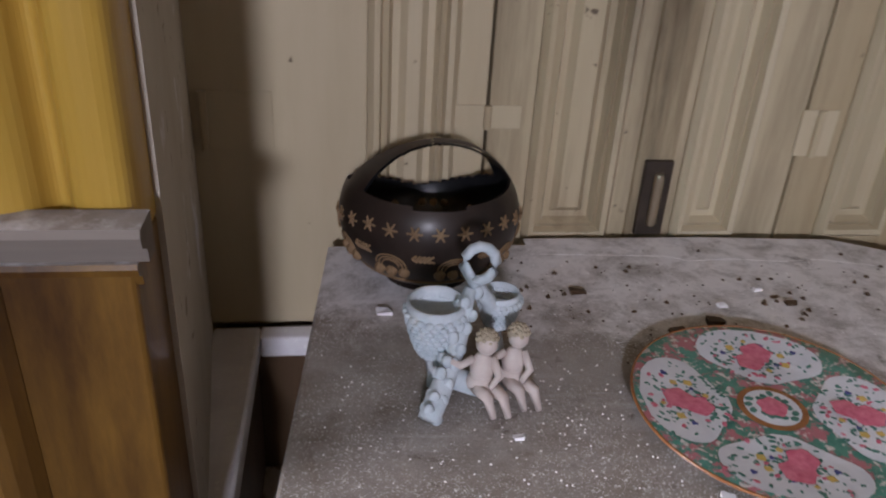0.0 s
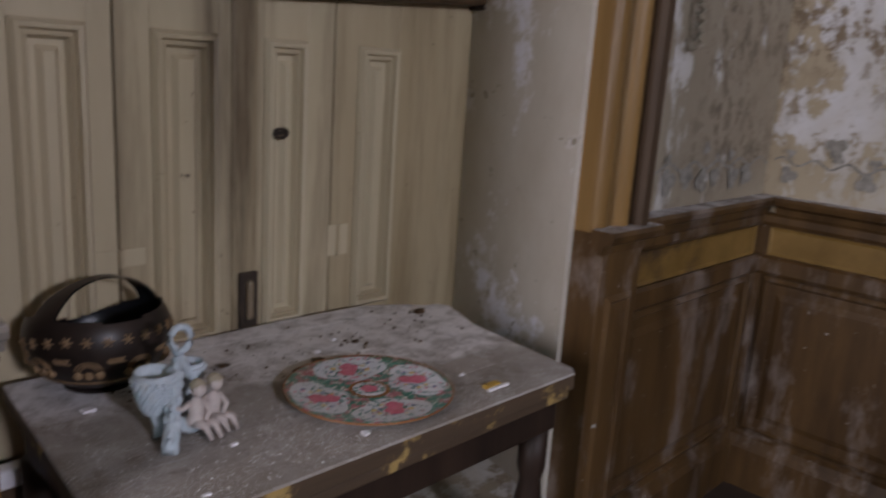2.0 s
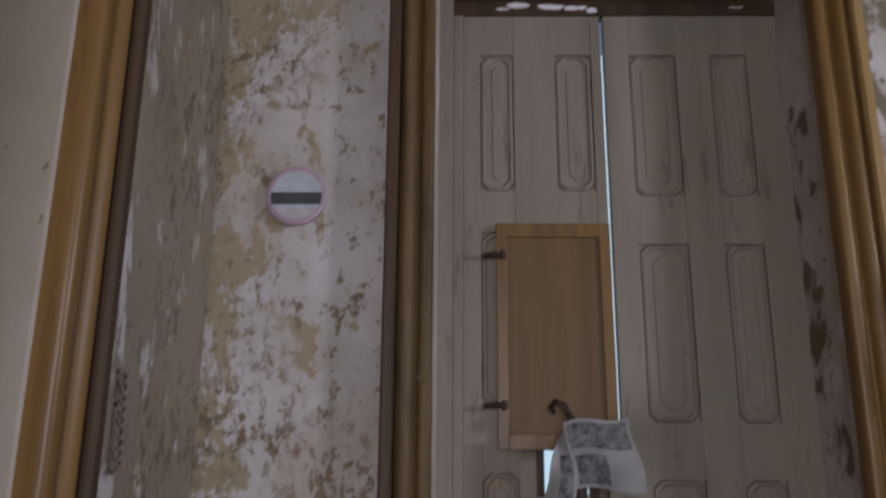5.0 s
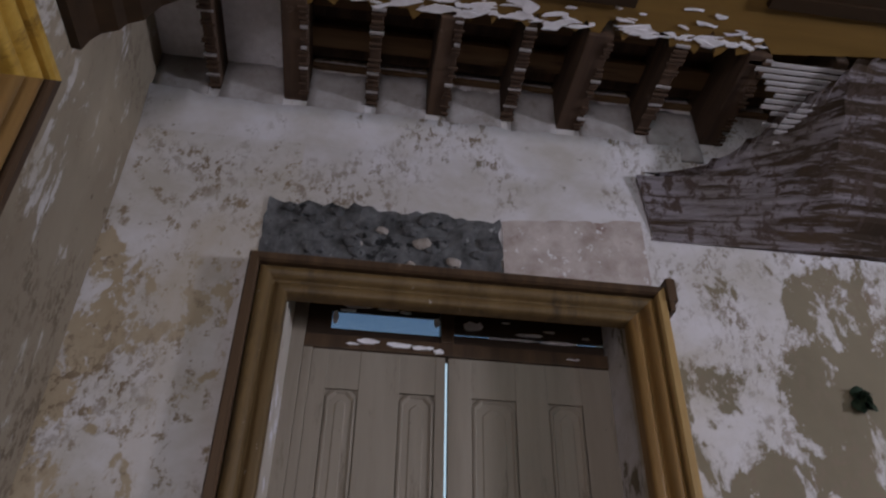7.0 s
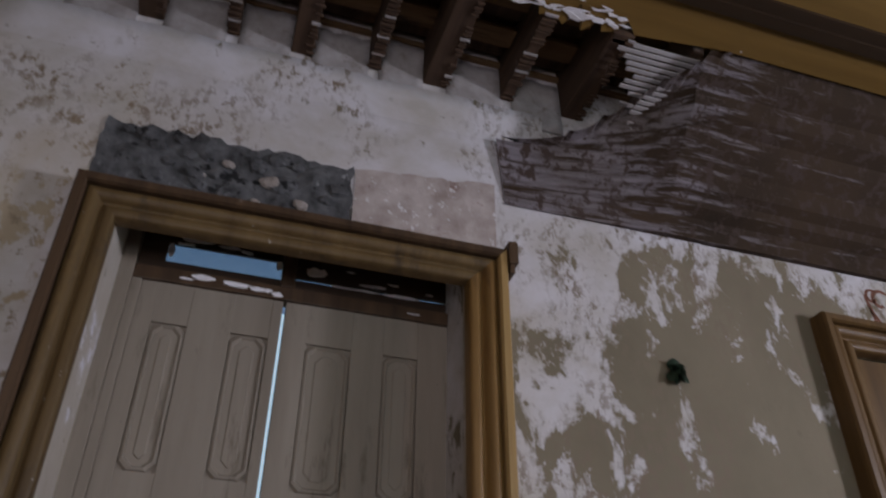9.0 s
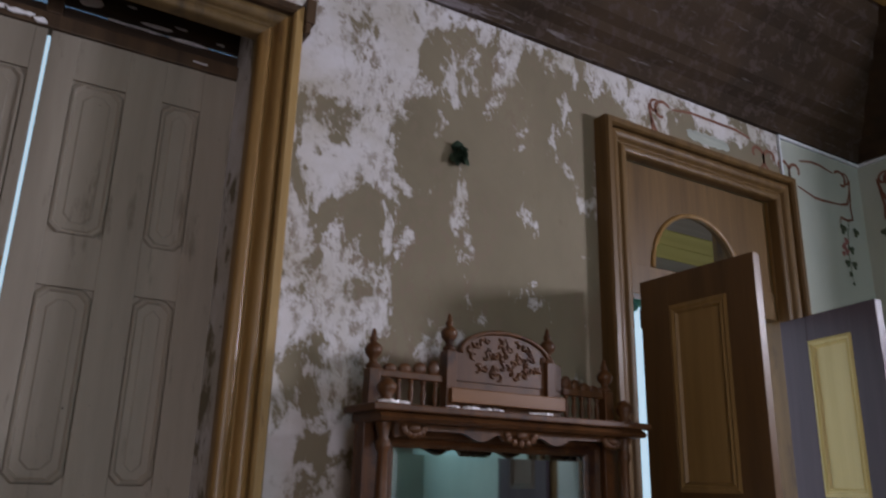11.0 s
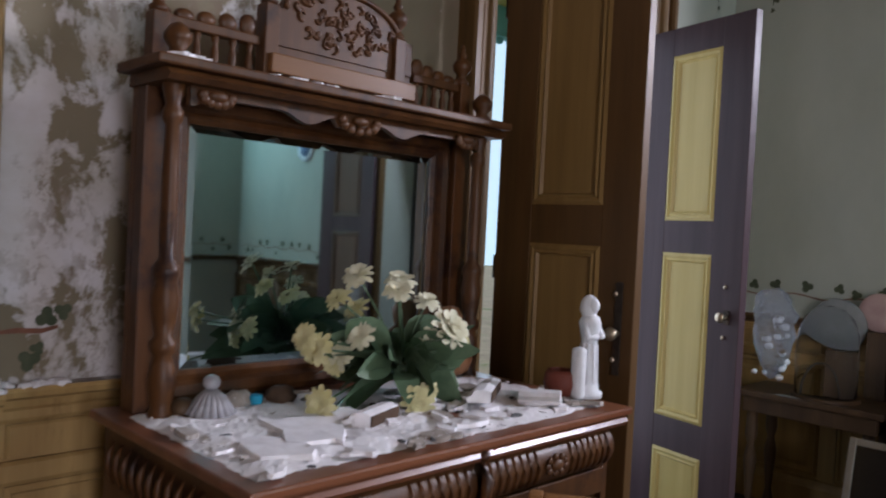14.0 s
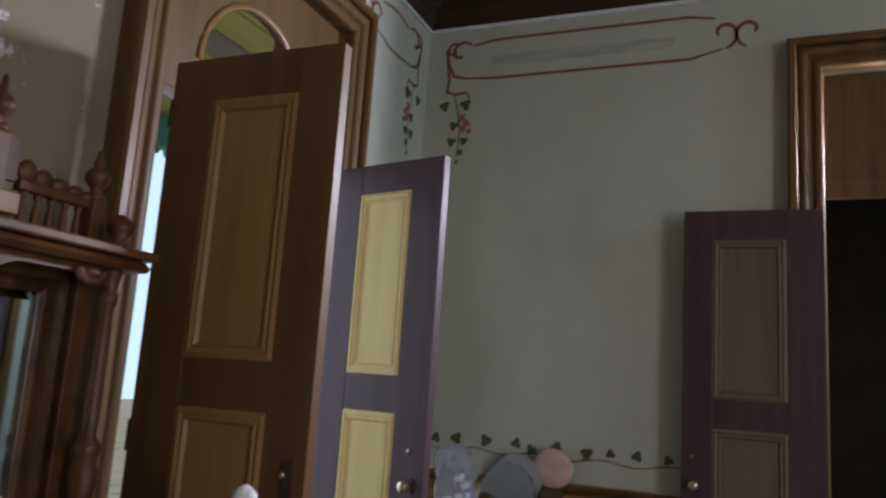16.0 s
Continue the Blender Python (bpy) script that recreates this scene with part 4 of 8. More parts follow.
b_c.inputs["IOR"].default_value = 1.1
pane = structure("window_2", one_box(E0 + 0.040, E0 + 0.044, -1.6, -0.16, 3.28, 3.52), clear_mat, "clouded transom panes")
pane.visible_shadow = False


def torn(name, y, z, ly, lz, x):
    """A torn strip of paper or paint, hanging a little off its board."""
    bm = bmesh.new()
    k = 14
    ring = [(ly * math.copysign(abs(math.cos(6.283 * i / k)) ** 0.6, math.cos(6.283 * i / k)) * random.uniform(0.75, 1.1), lz * math.sin(6.283 * i / k) * random.uniform(0.5, 1.2)) for i in range(k)]
    lo = [bm.verts.new((x, y + p, z + q)) for p, q in ring]
    hi = [bm.verts.new((x - 0.0025 - 0.004 * (q < 0), y + p, z + q)) for p, q in ring]
    bm.faces.new(lo)
    bm.faces.new(hi)
    for i in range(k):
        bm.faces.new((lo[i], lo[(i + 1) % k], hi[(i + 1) % k], hi[i]))
    return tagged(part(name, bm, plaster_crumb), "torn strip of whitened paper on the transom", "paper", "torn paper strips")


random.seed(52)
for y, z, ly, lz in ((-0.42, 3.455, 0.07, 0.010), (-0.55, 3.45, 0.05, 0.008), (-0.37, 3.43, 0.04, 0.007), (-0.62, 3.44, 0.03, 0.008), (-0.315, 3.39, 0.014, 0.034), (-0.765, 3.40, 0.016, 0.025),
                     (-0.93, 3.40, 0.045, 0.026), (-1.10, 3.345, 0.12, 0.007), (-1.18, 3.375, 0.07, 0.008), (-1.32, 3.345, 0.09, 0.009), (-1.28, 3.40, 0.03, 0.006), (-1.08, 3.43, 0.02, 0.005), (-1.45, 3.38, 0.02, 0.006)):
    torn("paper_strip", y, z, ly, lz, E0 + 0.021)
for y, z, ly, lz in ((-0.47, 3.262, 0.05, 0.014), (-0.40, 3.245, 0.03, 0.008), (-0.60, 3.255, 0.06, 0.014), (-0.70, 3.25, 0.05, 0.012), (-0.77, 3.238, 0.025, 0.014), (-1.37, 3.25, 0.03, 0.005)):
    torn("paper_strip", y, z, ly, lz, E0 - 0.0125)
# broken end block of the casing's head
bm = bmesh.new()
box(bm, E - 0.115, E - 0.004, -1.715, -1.672, 3.345, 3.455, 0.006)
box(bm, E - 0.108, E - 0.004, -1.70, -1.676, 3.30, 3.346, 0.004)
structure("casing_end", bm, dark_wood, "dark broken end block on the head of the casing")
for y0, y1 in ((-0.13, -0.14), (-1.51, -1.60)):
    bm = bmesh.new()
    ring = [(E - 0.002, y0), (E0 + 0.06, y1), (E0 + 0.06, y1 + (0.08 if y0 > -1 else -0.08)), (E - 0.002, y0 + (0.06 if y0 > -1 else -0.06))]
    lo = [bm.verts.new((x, y, 0.0)) for x, y in ring]
    hi = [bm.verts.new((x, y, 3.56)) for x, y in ring]
    for i in range(4):
        bm.faces.new((lo[i], lo[(i + 1) % 4], hi[(i + 1) % 4], hi[i]))
    bm.faces.new(lo), bm.faces.new(hi)
    structure("window_side", bm, reveal_plaster, "pale plaster reveal of the french window")

# hinged plywood flap over the missing panel
th = thing("wooden_flap", (E0 - 0.01, -0.585, 1.46), "varnished plywood flap with a frame, hung over the missing panel", "panel")
x0 = E0 - 0.024
for a in ((-0.402, -0.362, 1.46, 2.31), (-0.80, -0.758, 1.46, 2.31), (-0.758, -0.402, 2.255, 2.31), (-0.758, -0.402, 1.46, 1.515)):
    part("frame", one_box(x0, x0 + 0.02, a[0], a[1], a[2], a[3], 0.002), ochre_wood, th)
flap = surface("flap_ply", (0.12, 0.072, 0.03), (0.19, 0.118, 0.052), 9, V, 0.5, 0.08, (0.13, 0.065, 0.03), 2.4, 0.6, soft=0.3)
part("board", one_box(x0 + 0.011, x0 + 0.018, -0.76, -0.40, 1.51, 2.26), flap, th)
for z in (2.18, 1.615):
    bm = bmesh.new()
    tube(bm, [(x0 - 0.006, -0.31, z), (x0 - 0.01, -0.36, z + 0.004), (x0 - 0.012, -0.385, z + 0.006)], [0.009, 0.012, 0.006], 8)
    ball(bm, (x0 - 0.014, -0.385, z + 0.002), 0.013, (0.6, 1, 1.6), 10)
    part("catch", bm, iron, th, "dark iron turn catch")
# bar at the flap's right is coloured pale in place of white glare
for a, mt in (((-0.362, -0.345, 1.0, 1.46), ochre_wood), ((-0.83, -0.80, 1.0, 1.45), white_shutter), ((-0.535, -0.505, 0.7, 1.5), dark_wood), ((-0.505, -0.43, 0.7, 1.5), white_shutter), ((-0.735, -0.70, 0.7, 1.5), dark_wood), ((-0.80, -0.735, 0.7, 1.5), white_shutter)):
    structure("window_2_bar", one_box(E0 + (0.005 if a[2] > 0.9 else 0.06), E0 + (0.03 if a[2] > 0.9 else 0.09), *a), mt)

# ---- the open doorway and what lies outside ----


def knob_set(m, x, z, th, long_plate=True, side=-1, t=0.04):
    """Knob, escutcheon and two screws on a leaf's front (side -1) face."""
    y = -0.004 if side < 0 else t + 0.004
    bm = bmesh.new()
    if long_plate:
        box(bm, x - 0.014, x + 0.014, y - 0.003, y + 0.003, z - 0.14, z + 0.17, 0.002)
    else:
        box(bm, x - 0.016, x + 0.016, y - 0.003, y + 0.003, z - 0.03, z + 0.03, 0.002)
    bmesh.ops.transform(bm, matrix=m, verts=bm.verts)
    part("lock_plate", bm, iron, th, "dark iron lock plate")
    bm = bmesh.new()
    lathe(bm, [(0.010, 0), (0.011, 0.012), (0.008, 0.018), (0.010, 0.026), (0.021, 0.034), (0.023, 0.044), (0.017, 0.052), (0.005, 0.054)], (0, 0, 0), seg=16,
          m=m @ Matrix.Translation((x, y, z)) @ Matrix.Rotation(radians(90 if side < 0 else -90), 4, "X"))
    k = part("knob", bm, brass, th, "small brass knob", True)
    for dz in (0.13, -0.09):
        bm = bmesh.new()
        lathe(bm, [(0.009, 0), (0.009, 0.004), (0.005, 0.008)], (0, 0, 0), seg=10, m=m @ Matrix.Translation((x - 0.012, y, z + dz)) @ Matrix.Rotation(radians(90 if side < 0 else -90), 4, "X"))
        part("stud", bm, brass, th)


rows = [(0.14, 0.52), (0.665, 1.445), (1.585, 2.37)]
m = Matrix.Translation((1.845, -3.35, 0.0)) @ Matrix.Rotation(radians(180), 4, "Z")
th = leaf("door_leaf", "tall brown varnished door leaf with ochre panels, standing open", "door", m, 0.615, 2.51, 0.042, [(0.165, 0.473)], rows, door_brown, door_panel_brown, DOORP, group="open door leaves")
knob_set(m, 0.56, 1.16, th)
m = Matrix.Translation((1.925, -4.475, 0.0)) @ Matrix.Rotation(radians(166.5), 4, "Z")
th = leaf("door_leaf", "dark purple-brown door leaf with pale yellow panels, standing open", "door", m, 0.628, 2.475, 0.042, [(0.185, 0.465)], [(0.14, 0.51), (0.66, 1.425), (1.575, 2.345)], door_purple, door_panel_yellow, DOORP, group="open door leaves")
knob_set(m, 0.565, 1.16, th, False)
for z in (0.3, 1.3, 2.3):
    bm = bmesh.new()
    lathe(bm, [(0.010, 0), (0.010, 0.09)], (1.86, -3.372, z), seg=10)
    part("hinge", bm, iron, bpy.data.objects["door_leaf"])

# transom over the doorway: brown board with a half-round light
bm = bmesh.new()
cy, cz, r = -4.03, 2.69, 0.345
arc = [(cy + r * math.cos(a), cz + r * math.sin(a)) for a in [math.pi * i / 24 for i in range(25)]]
out = [(-3.46, cz), (-3.46, 3.25), (-4.66, 3.25), (-4.66, cz)]
for x in (E + 0.02, E + 0.06):
    a = [bm.verts.new((x, y, z)) for y, z in arc]
    c = [bm.verts.new((x, -3.46 if i < 12.1 else -4.66, cz + (3.25 - cz) * min(1, i / 6 if i < 12.1 else (24 - i) / 6))) for i in range(25)]
    for i in range(24):
        bm.faces.new((a[i], a[i + 1], c[i + 1], c[i]))
vs = list(bm.verts)
for i in range(24):
    bm.faces.new((vs[i], vs[i + 1], vs[50 + i + 1], vs[50 + i]))
box(bm, E + 0.01, E + 0.10, -4.66, -3.46, 2.53, cz, 0.004)
structure("door_1_transom", bm, casing_brown, "brown transom board with a half-round opening")
bm = bmesh.new()
tube(bm, [(E + 0.018, y, z) for y, z in arc], 0.014, 8)
structure("transom_bead", bm, ochre_wood)
for y in (-3.46, -4.66):
    structure("door_1_jamb", one_box(E + 0.002, E + 0.42, y - 0.036 if y > -4 else y - 0.03, y + 0.03 if y > -4 else y + 0.001, 0, 3.3), ochre_wood)

# porch outside: yellow boarded ceiling with a grey beam, turquoise fretted frieze, pale posts
yellow_board = surface("porch_yellow", (0.55, 0.48, 0.16), (0.70, 0.62, 0.24), 8, HY, 0.6, 0.1)
grey_board = surface("porch_grey", (0.26, 0.22, 0.21), (0.40, 0.35, 0.34), 8, HY, 0.6, 0.1)
turquoise = surface("porch_turquoise", (0.10, 0.42, 0.46), (0.18, 0.55, 0.58), 6, V, 0.5, 0.1)
structure("ground", one_box(2.47, 60, -60, 60, -0.6, -0.35), surface("ground_soil", (0.18, 0.15, 0.11), (0.30, 0.27, 0.20), 4, (1, 1, 1), 0.9, 0.3, (0.10, 0.14, 0.05), 1.5, 0.55))
structure("porch_floor", one_box(2.47, 5.2, -9, 2.5, -0.35, -0.02), surface("porch_tile", (0.40, 0.37, 0.33), (0.52, 0.48, 0.44), 5))
porch = structure("porch_ceiling", one_box(2.47, 5.3, -9, -2.9, 3.75, 3.79), yellow_board, "yellow boarded porch ceiling")
for i in range(9):
    part("board", one_box(2.48 + i * 0.31, 2.48 + i * 0.31 + 0.30, -9, -2.9, 3.72, 3.749, 0.004), yellow_board if i % 3 else grey_board, porch)
for y in (-7.6, -5.4, -3.0):
    bm = bmesh.new()
    lathe(bm, [(0.11, -0.02), (0.11, 0.25), (0.075, 0.30), (0.065, 2.2), (0.085, 2.3), (0.085, 3.1), (0.10, 3.2), (0.10, 3.42)], (5.0, y, 0), seg=14)
    tagged(part("porch_post", bm, turquoise, None, "", True), "turquoise turned wooden porch post", "post", "porch posts", "structure")
bm = bmesh.new()
box(bm, 4.95, 5.05, -9, -2.9, 3.42, 3.71)
for i in range(37):
    y = -8.9 + i * 0.16
    lathe(bm, [(0.05, -0.012), (0.05, 0.012)], (5.0, y, 3.40), "x", 12)
structure("porch_frieze", bm, turquoise, "turquoise fretted porch frieze")
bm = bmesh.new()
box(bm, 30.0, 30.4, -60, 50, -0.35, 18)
# the backdrop emits light, so that door and shutter gaps look bright
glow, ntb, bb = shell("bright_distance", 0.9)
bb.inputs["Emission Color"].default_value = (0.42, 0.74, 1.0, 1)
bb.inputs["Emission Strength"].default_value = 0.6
structure("backdrop", bm, glow, "glowing backdrop wall standing in for daylight beyond the porch")

# ---- south doorway: open leaves and the dark room behind ----
m = Matrix.Translation((0.485, -5.535, 0.0)) @ Matrix.Rotation(radians(180), 4, "Z")
rows = [(0.14, 0.55), (0.68, 1.43), (1.57, 2.35)]
th = leaf("door_leaf", "near-black purple door leaf with brown panels, folded back", "door", m, 0.64, 2.50, 0.042, [(0.14, 0.475)], rows, door_purple, door_panel_dim, DOORP, group="south door leaves")
knob_set(m, 0.06, 1.16, th, False)
m = Matrix.Translation((-1.77, -5.56, 0.0)) @ Matrix.Rotation(radians(170), 4, "Z")
th = leaf("door_leaf", "dark blue-grey door leaf with brown panels, folded back", "door", m, 0.64, 2.50, 0.042, [(0.15, 0.475)], rows, door_purple, door_panel_dim, DOORP, group="south door leaves")
bm = bmesh.new()
box(bm, -1.75, -0.17, S - 0.10, S - 0.04, 2.60, 2.68, 0.006)
box(bm, -1.75, -1.10, S - 0.08, S - 0.05, 2.68, 3.25)
box(bm, -0.50, -0.17, S - 0.08, S - 0.05, 2.68, 3.25)
box(bm, -1.10, -0.50, S - 0.08, S - 0.05, 3.05, 3.25)
structure("door_2_transom", bm, casing_brown, "brown boarded transom with a small light")
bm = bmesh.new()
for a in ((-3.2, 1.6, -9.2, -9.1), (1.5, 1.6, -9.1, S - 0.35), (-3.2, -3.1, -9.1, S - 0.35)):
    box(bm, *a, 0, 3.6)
# wall green darkened in the colour itself, so the doorway reads black
structure("far_room_walls", bm, surface("far_wall_unlit", (0.09, 0.095, 0.085), (0.14, 0.15, 0.13), 2), "greenish walls of the unlit room behind, its gloom put into their colour")
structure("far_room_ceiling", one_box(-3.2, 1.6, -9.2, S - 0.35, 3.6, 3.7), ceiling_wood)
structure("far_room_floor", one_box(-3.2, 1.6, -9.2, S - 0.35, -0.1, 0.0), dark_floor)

# ---- table in the alcove ----
th = thing("side_table", (0.35, 0.75, 0), "old wooden table with clipped corners, thick with dust and plaster grit", "table")
random.seed(21)
outline = [(-0.075, 1.045), (-0.118, 0.545), (-0.055, 0.478), (0.40, 0.474), (0.795, 0.470), (0.818, 0.492), (0.835, 0.66), (0.855, 0.80), (0.88, 0.86), (0.905, 0.925), (0.885, 0.955), (0.86, 0.96), (0.80, 1.0), (0.74, 1.03), (0.62, 1.045)]
bm = bmesh.new()
lo = [bm.verts.new((x, y, 0.712)) for x, y in outline]
hi = [bm.verts.new((x, y, 0.742)) for x, y in outline]
cx, cy = 0.38, 0.76
lid = [bm.verts.new((cx + (x - cx) * 0.992, cy + (y - cy) * 0.99, 0.745)) for x, y in outline]
k = len(outline)
for i in range(k):
    j = (i + 1) % k
    bm.faces.new((lo[i], lo[j], hi[j], hi[i])).material_index = 1
    bm.faces.new((hi[i], hi[j], lid[j], lid[i]))
bm.faces.new(lo).material_index = 1
bm.faces.new(lid)
part("tabletop", bm, [table_dusty, table_edge], th, "dusty grey tabletop with worn ochre edge")
part("apron", one_box(-0.06, 0.78, 0.495, 0.515, 0.62, 0.711, 0.003), chair_wood, th)
part("apron", one_box(-0.06, -0.04, 0.515, 1.0, 0.62, 0.711, 0.003), chair_wood, th)
part("apron", one_box(0.76, 0.78, 0.515, 0.95, 0.62, 0.711, 0.003), chair_wood, th)
part("edge_strip", one_box(-0.05, 0.79, 0.476, 0.494, 0.690, 0.711, 0.004), table_edge, th, "chipped ochre edging strip")
for x, y in ((-0.04, 0.53), (0.76, 0.53), (-0.04, 0.99), (0.76, 0.93)):
    bm = bmesh.new()
    lathe(bm, [(0.018, 0), (0.026, 0.03), (0.018, 0.06), (0.024, 0.25), (0.030, 0.45), (0.022, 0.50), (0.03, 0.53), (0.03, 0.62)], (x, y, 0), seg=14)
    part("leg", bm, chair_wood, th, "", True)
# slab of pale dust-caked board at the back of the table, broken at its end
bm = bmesh.new()
top = [(0.22, 1.012), (0.36, 1.005), (0.43, 1.0), (0.455, 0.985), (0.52, 0.99), (0.60, 0.98), (0.66, 0.985), (0.74, 0.965), (0.82, 0.945), (0.895, 0.925), (0.905, 0.93), (0.885, 0.958), (0.85, 0.965), (0.82, 0.995), (0.72, 1.05), (0.5, 1.062), (0.22, 1.062)]
lo = [bm.verts.new((x, y, 0.7452)) for x, y in top]
hi = [bm.verts.new((x, y, 0.7457)) for x, y in top]
for i in range(len(top)):
    j = (i + 1) % len(top)
    bm.faces.new((lo[i], lo[j], hi[j], hi[i]))
bm.faces.new(lo), bm.faces.new(hi)
tagged(part("plaster_slab", bm, table_dusty), "pale dust-caked broken board lying along the back of the table", "slab")

# grit on the table


def grit(name, label, mat, count, place, sizes, z):
    """Loose grains, each a small squashed lump, as one scatter."""
    bm = bmesh.new()
    for i in range(count):
        x, y = place()
        if not (-0.08 < x < 0.81 and 0.49 < y < 1.03) or math.hypot(x - 0.402, y - 0.64) < 0.153:
            continue
        q = random.choice(sizes)
        a = random.random() * 3
        ring = [bm.verts.new((x + q * random.uniform(0.7, 1.3) * math.cos(a + k * 1.257), y + q * random.uniform(0.7, 1.3) * math.sin(a + k * 1.257), z)) for k in range(5)]
        c = bm.verts.new((x, y, z + q * random.uniform(0.7, 1.3)))
        for k in range(5):
            bm.faces.new((ring[k], ring[(k + 1) % 5], c))
    return tagged(part(name, bm, mat), label, "grit", kind="stuff")


random.seed(5)
grit("plaster_grit", "white plaster grit scattered on the table", plaster_crumb, 2600, lambda: (random.gauss(0.2, 0.14), random.gauss(0.60, 0.08)) if random.random() < 0.45 else (random.uniform(-0.08, 0.82), random.uniform(0.49, 1.02)),
     (0.0003, 0.0004, 0.0005, 0.0005, 0.0006, 0.0008, 0.0014), 0.7449)
grit("dirt_crumbs", "dark crumbs of rotten wood scattered on the table", dark_wood, 260, lambda: (random.uniform(0.05, 0.82), random.gauss(0.88, 0.07)), (0.0008, 0.0012, 0.0018, 0.0025, 0.0045), 0.7449)


def crumb(x, y, z, s, mat, name="plaster_chip", label="small broken chip of plaster", group="chips on the table"):
    bm = bmesh.new()
    vs = box(bm, x - s, x + s, y - s * 0.6, y + s * 0.6, z, z + s * 0.7)
    for v in vs:
        v.co.x += random.uniform(-s, s) * 0.35
        v.co.y += random.uniform(-s, s) * 0.35
        if v.co.z > z + 0.0005:
            v.co.z -= random.uniform(0, s * 0.4)
    return tagged(part(name, bm, mat), label, "chip", group)


for x, y, s in ((-0.005, 0.86, 0.009), (0.30, 0.525, 0.008), (0.12, 0.62, 0.006), (0.60, 0.60, 0.006), (0.02, 0.52, 0.005), (0.45, 0.86, 0.006), (0.52, 0.90, 0.006)):
    crumb(x, y, 0.745, s, plaster_crumb)
for x, y, s in ((0.36, 0.80, 0.012), (0.42, 0.82, 0.010), (0.26, 0.90, 0.010), (0.55, 0.86, 0.008), (0.80, 0.93, 0.012)):
    crumb(x, y, 0.745 if y < 0.89 else 0.7465, s, dark_wood, "bark_chip", "dark crumb of rotten wood", "dark crumbs on the table")

# ---- the sideboard with its mirror ----
BX, BY0, BY1 = 1.755, -1.86, -3.08
sb = thing("mirrored_sideboard", (1.45, -2.47, 0), "carved red mahogany sideboard with a tall mirror back, littered with plaster", "sideboard")
bm = bmesh.new()
box(bm, 1.075, 1.84, -3.145, -1.795, 0.962, 0.985, 0.006)
sweep(bm, [(0, 0), (0.012, 0.0), (0.02, 0.012), (0.008, 0.03), (0, 0.03)], (1.10, -1.81, 0.932), (1.10, -3.13, 0.932), (-1, 0, 0), (0, 0, 1))
part("top", bm, mahogany_top, sb, "red-brown top with a moulded edge")
bm = bmesh.new()
box(bm, 1.13, 1.82, -3.11, -1.83, 0.10, 0.17)
box(bm, 1.13, 1.82, -1.86, -1.83, 0.17, 0.955, 0.003)
box(bm, 1.13, 1.82, -3.11, -3.08, 0.17, 0.955, 0.003)
box(bm, 1.79, 1.82, -3.08, -1.86, 0.17, 0.955)
box(bm, 1.15, 1.79, -3.08, -1.86, 0.70, 0.735)
part("body", bm, mahogany, sb)
for x, y in ((1.16, -1.87), (1.16, -3.07), (1.78, -1.87), (1.78, -3.07)):
    bm = bmesh.new()
    lathe(bm, [(0.025, 0), (0.045, 0.03), (0.045, 0.06), (0.03, 0.08), (0.04, 0.10)], (x, y, 0), seg=16)
    part("foot", bm, mahogany, sb, "", True)


def drawer_front(y0, y1, z0, z1):
    """Bulging drawer with fluted carving and a plain carved cartouche."""
    bm = bmesh.new()
    n, k = 10, 28
    rows_ = []
    for j in range(n + 1):
        f = j / n
        bulge = 0.035 * math.sin(math.pi * f) ** 0.7
        rows_.append([bm.verts.new((1.125 - bulge, y0 + (y1 - y0) * i / k, z0 + (z1 - z0) * f)) for i in range(k + 1)])
    for a, b in zip(rows_, rows_[1:]):
        for i in range(k):
            bm.faces.new((a[i], a[i + 1], b[i + 1], b[i]))
    box(bm, 1.126, 1.15, min(y0, y1), max(y0, y1), z0, z1)
    d = part("drawer", bm, mahogany, sb, "", True)
    cy = (y0 + y1) / 2
    ln = abs(y1 - y0)
    for i in range(18):
        y = min(y0, y1) + 0.03 + (ln - 0.06) * i / 17
        if abs(y - cy) < 0.07:
            continue
        bm = bmesh.new()
        tube(bm, [(1.124 - 0.037 * math.sin(math.pi * f) ** 0.7, y + 0.01 * (f - 0.5), z0 + (z1 - z0) * f) for f in (0.12, 0.3, 0.5, 0.7, 0.88)], [0.003, 0.0055, 0.0065, 0.0055, 0.003], 8)
        part("flute", bm, mahogany, d, "", True)
    bm = bmesh.new()
    for a in range(9):
        t = a / 9 * 2 * math.pi
        ball(bm, (1.086, cy + 0.042 * math.cos(t), (z0 + z1) / 2 + 0.022 * math.sin(t)), 0.012, (0.5, 1, 0.8), 8)
    ball(bm, (1.084, cy, (z0 + z1) / 2), 0.02, (0.5, 1.3, 0.8), 10)
    tagged(part("carving", bm, mahogany, d, "carved cartouche", True), kind="stuff")


drawer_front(-1.865, -2.455, 0.815, 0.930)
drawer_front(-2.485, -3.075, 0.815, 0.930)
bm = bmesh.new()
tube(bm, [(1.11, -2.47, 0.80), (1.075, -2.47, 0.84), (1.07, -2.47, 0.89), (1.10, -2.47, 0.94)], [0.012, 0.016, 0.016, 0.012], 10)
ball(bm, (1.085, -2.47, 0.945), 0.018, (0.8, 1, 0.7), 10)
part("bracket", bm, mahogany, sb, "carved scroll bracket", True)
part("rail", one_box(1.12, 1.16, -3.08, -1.86, 0.736, 0.81, 0.004), mahogany, sb)
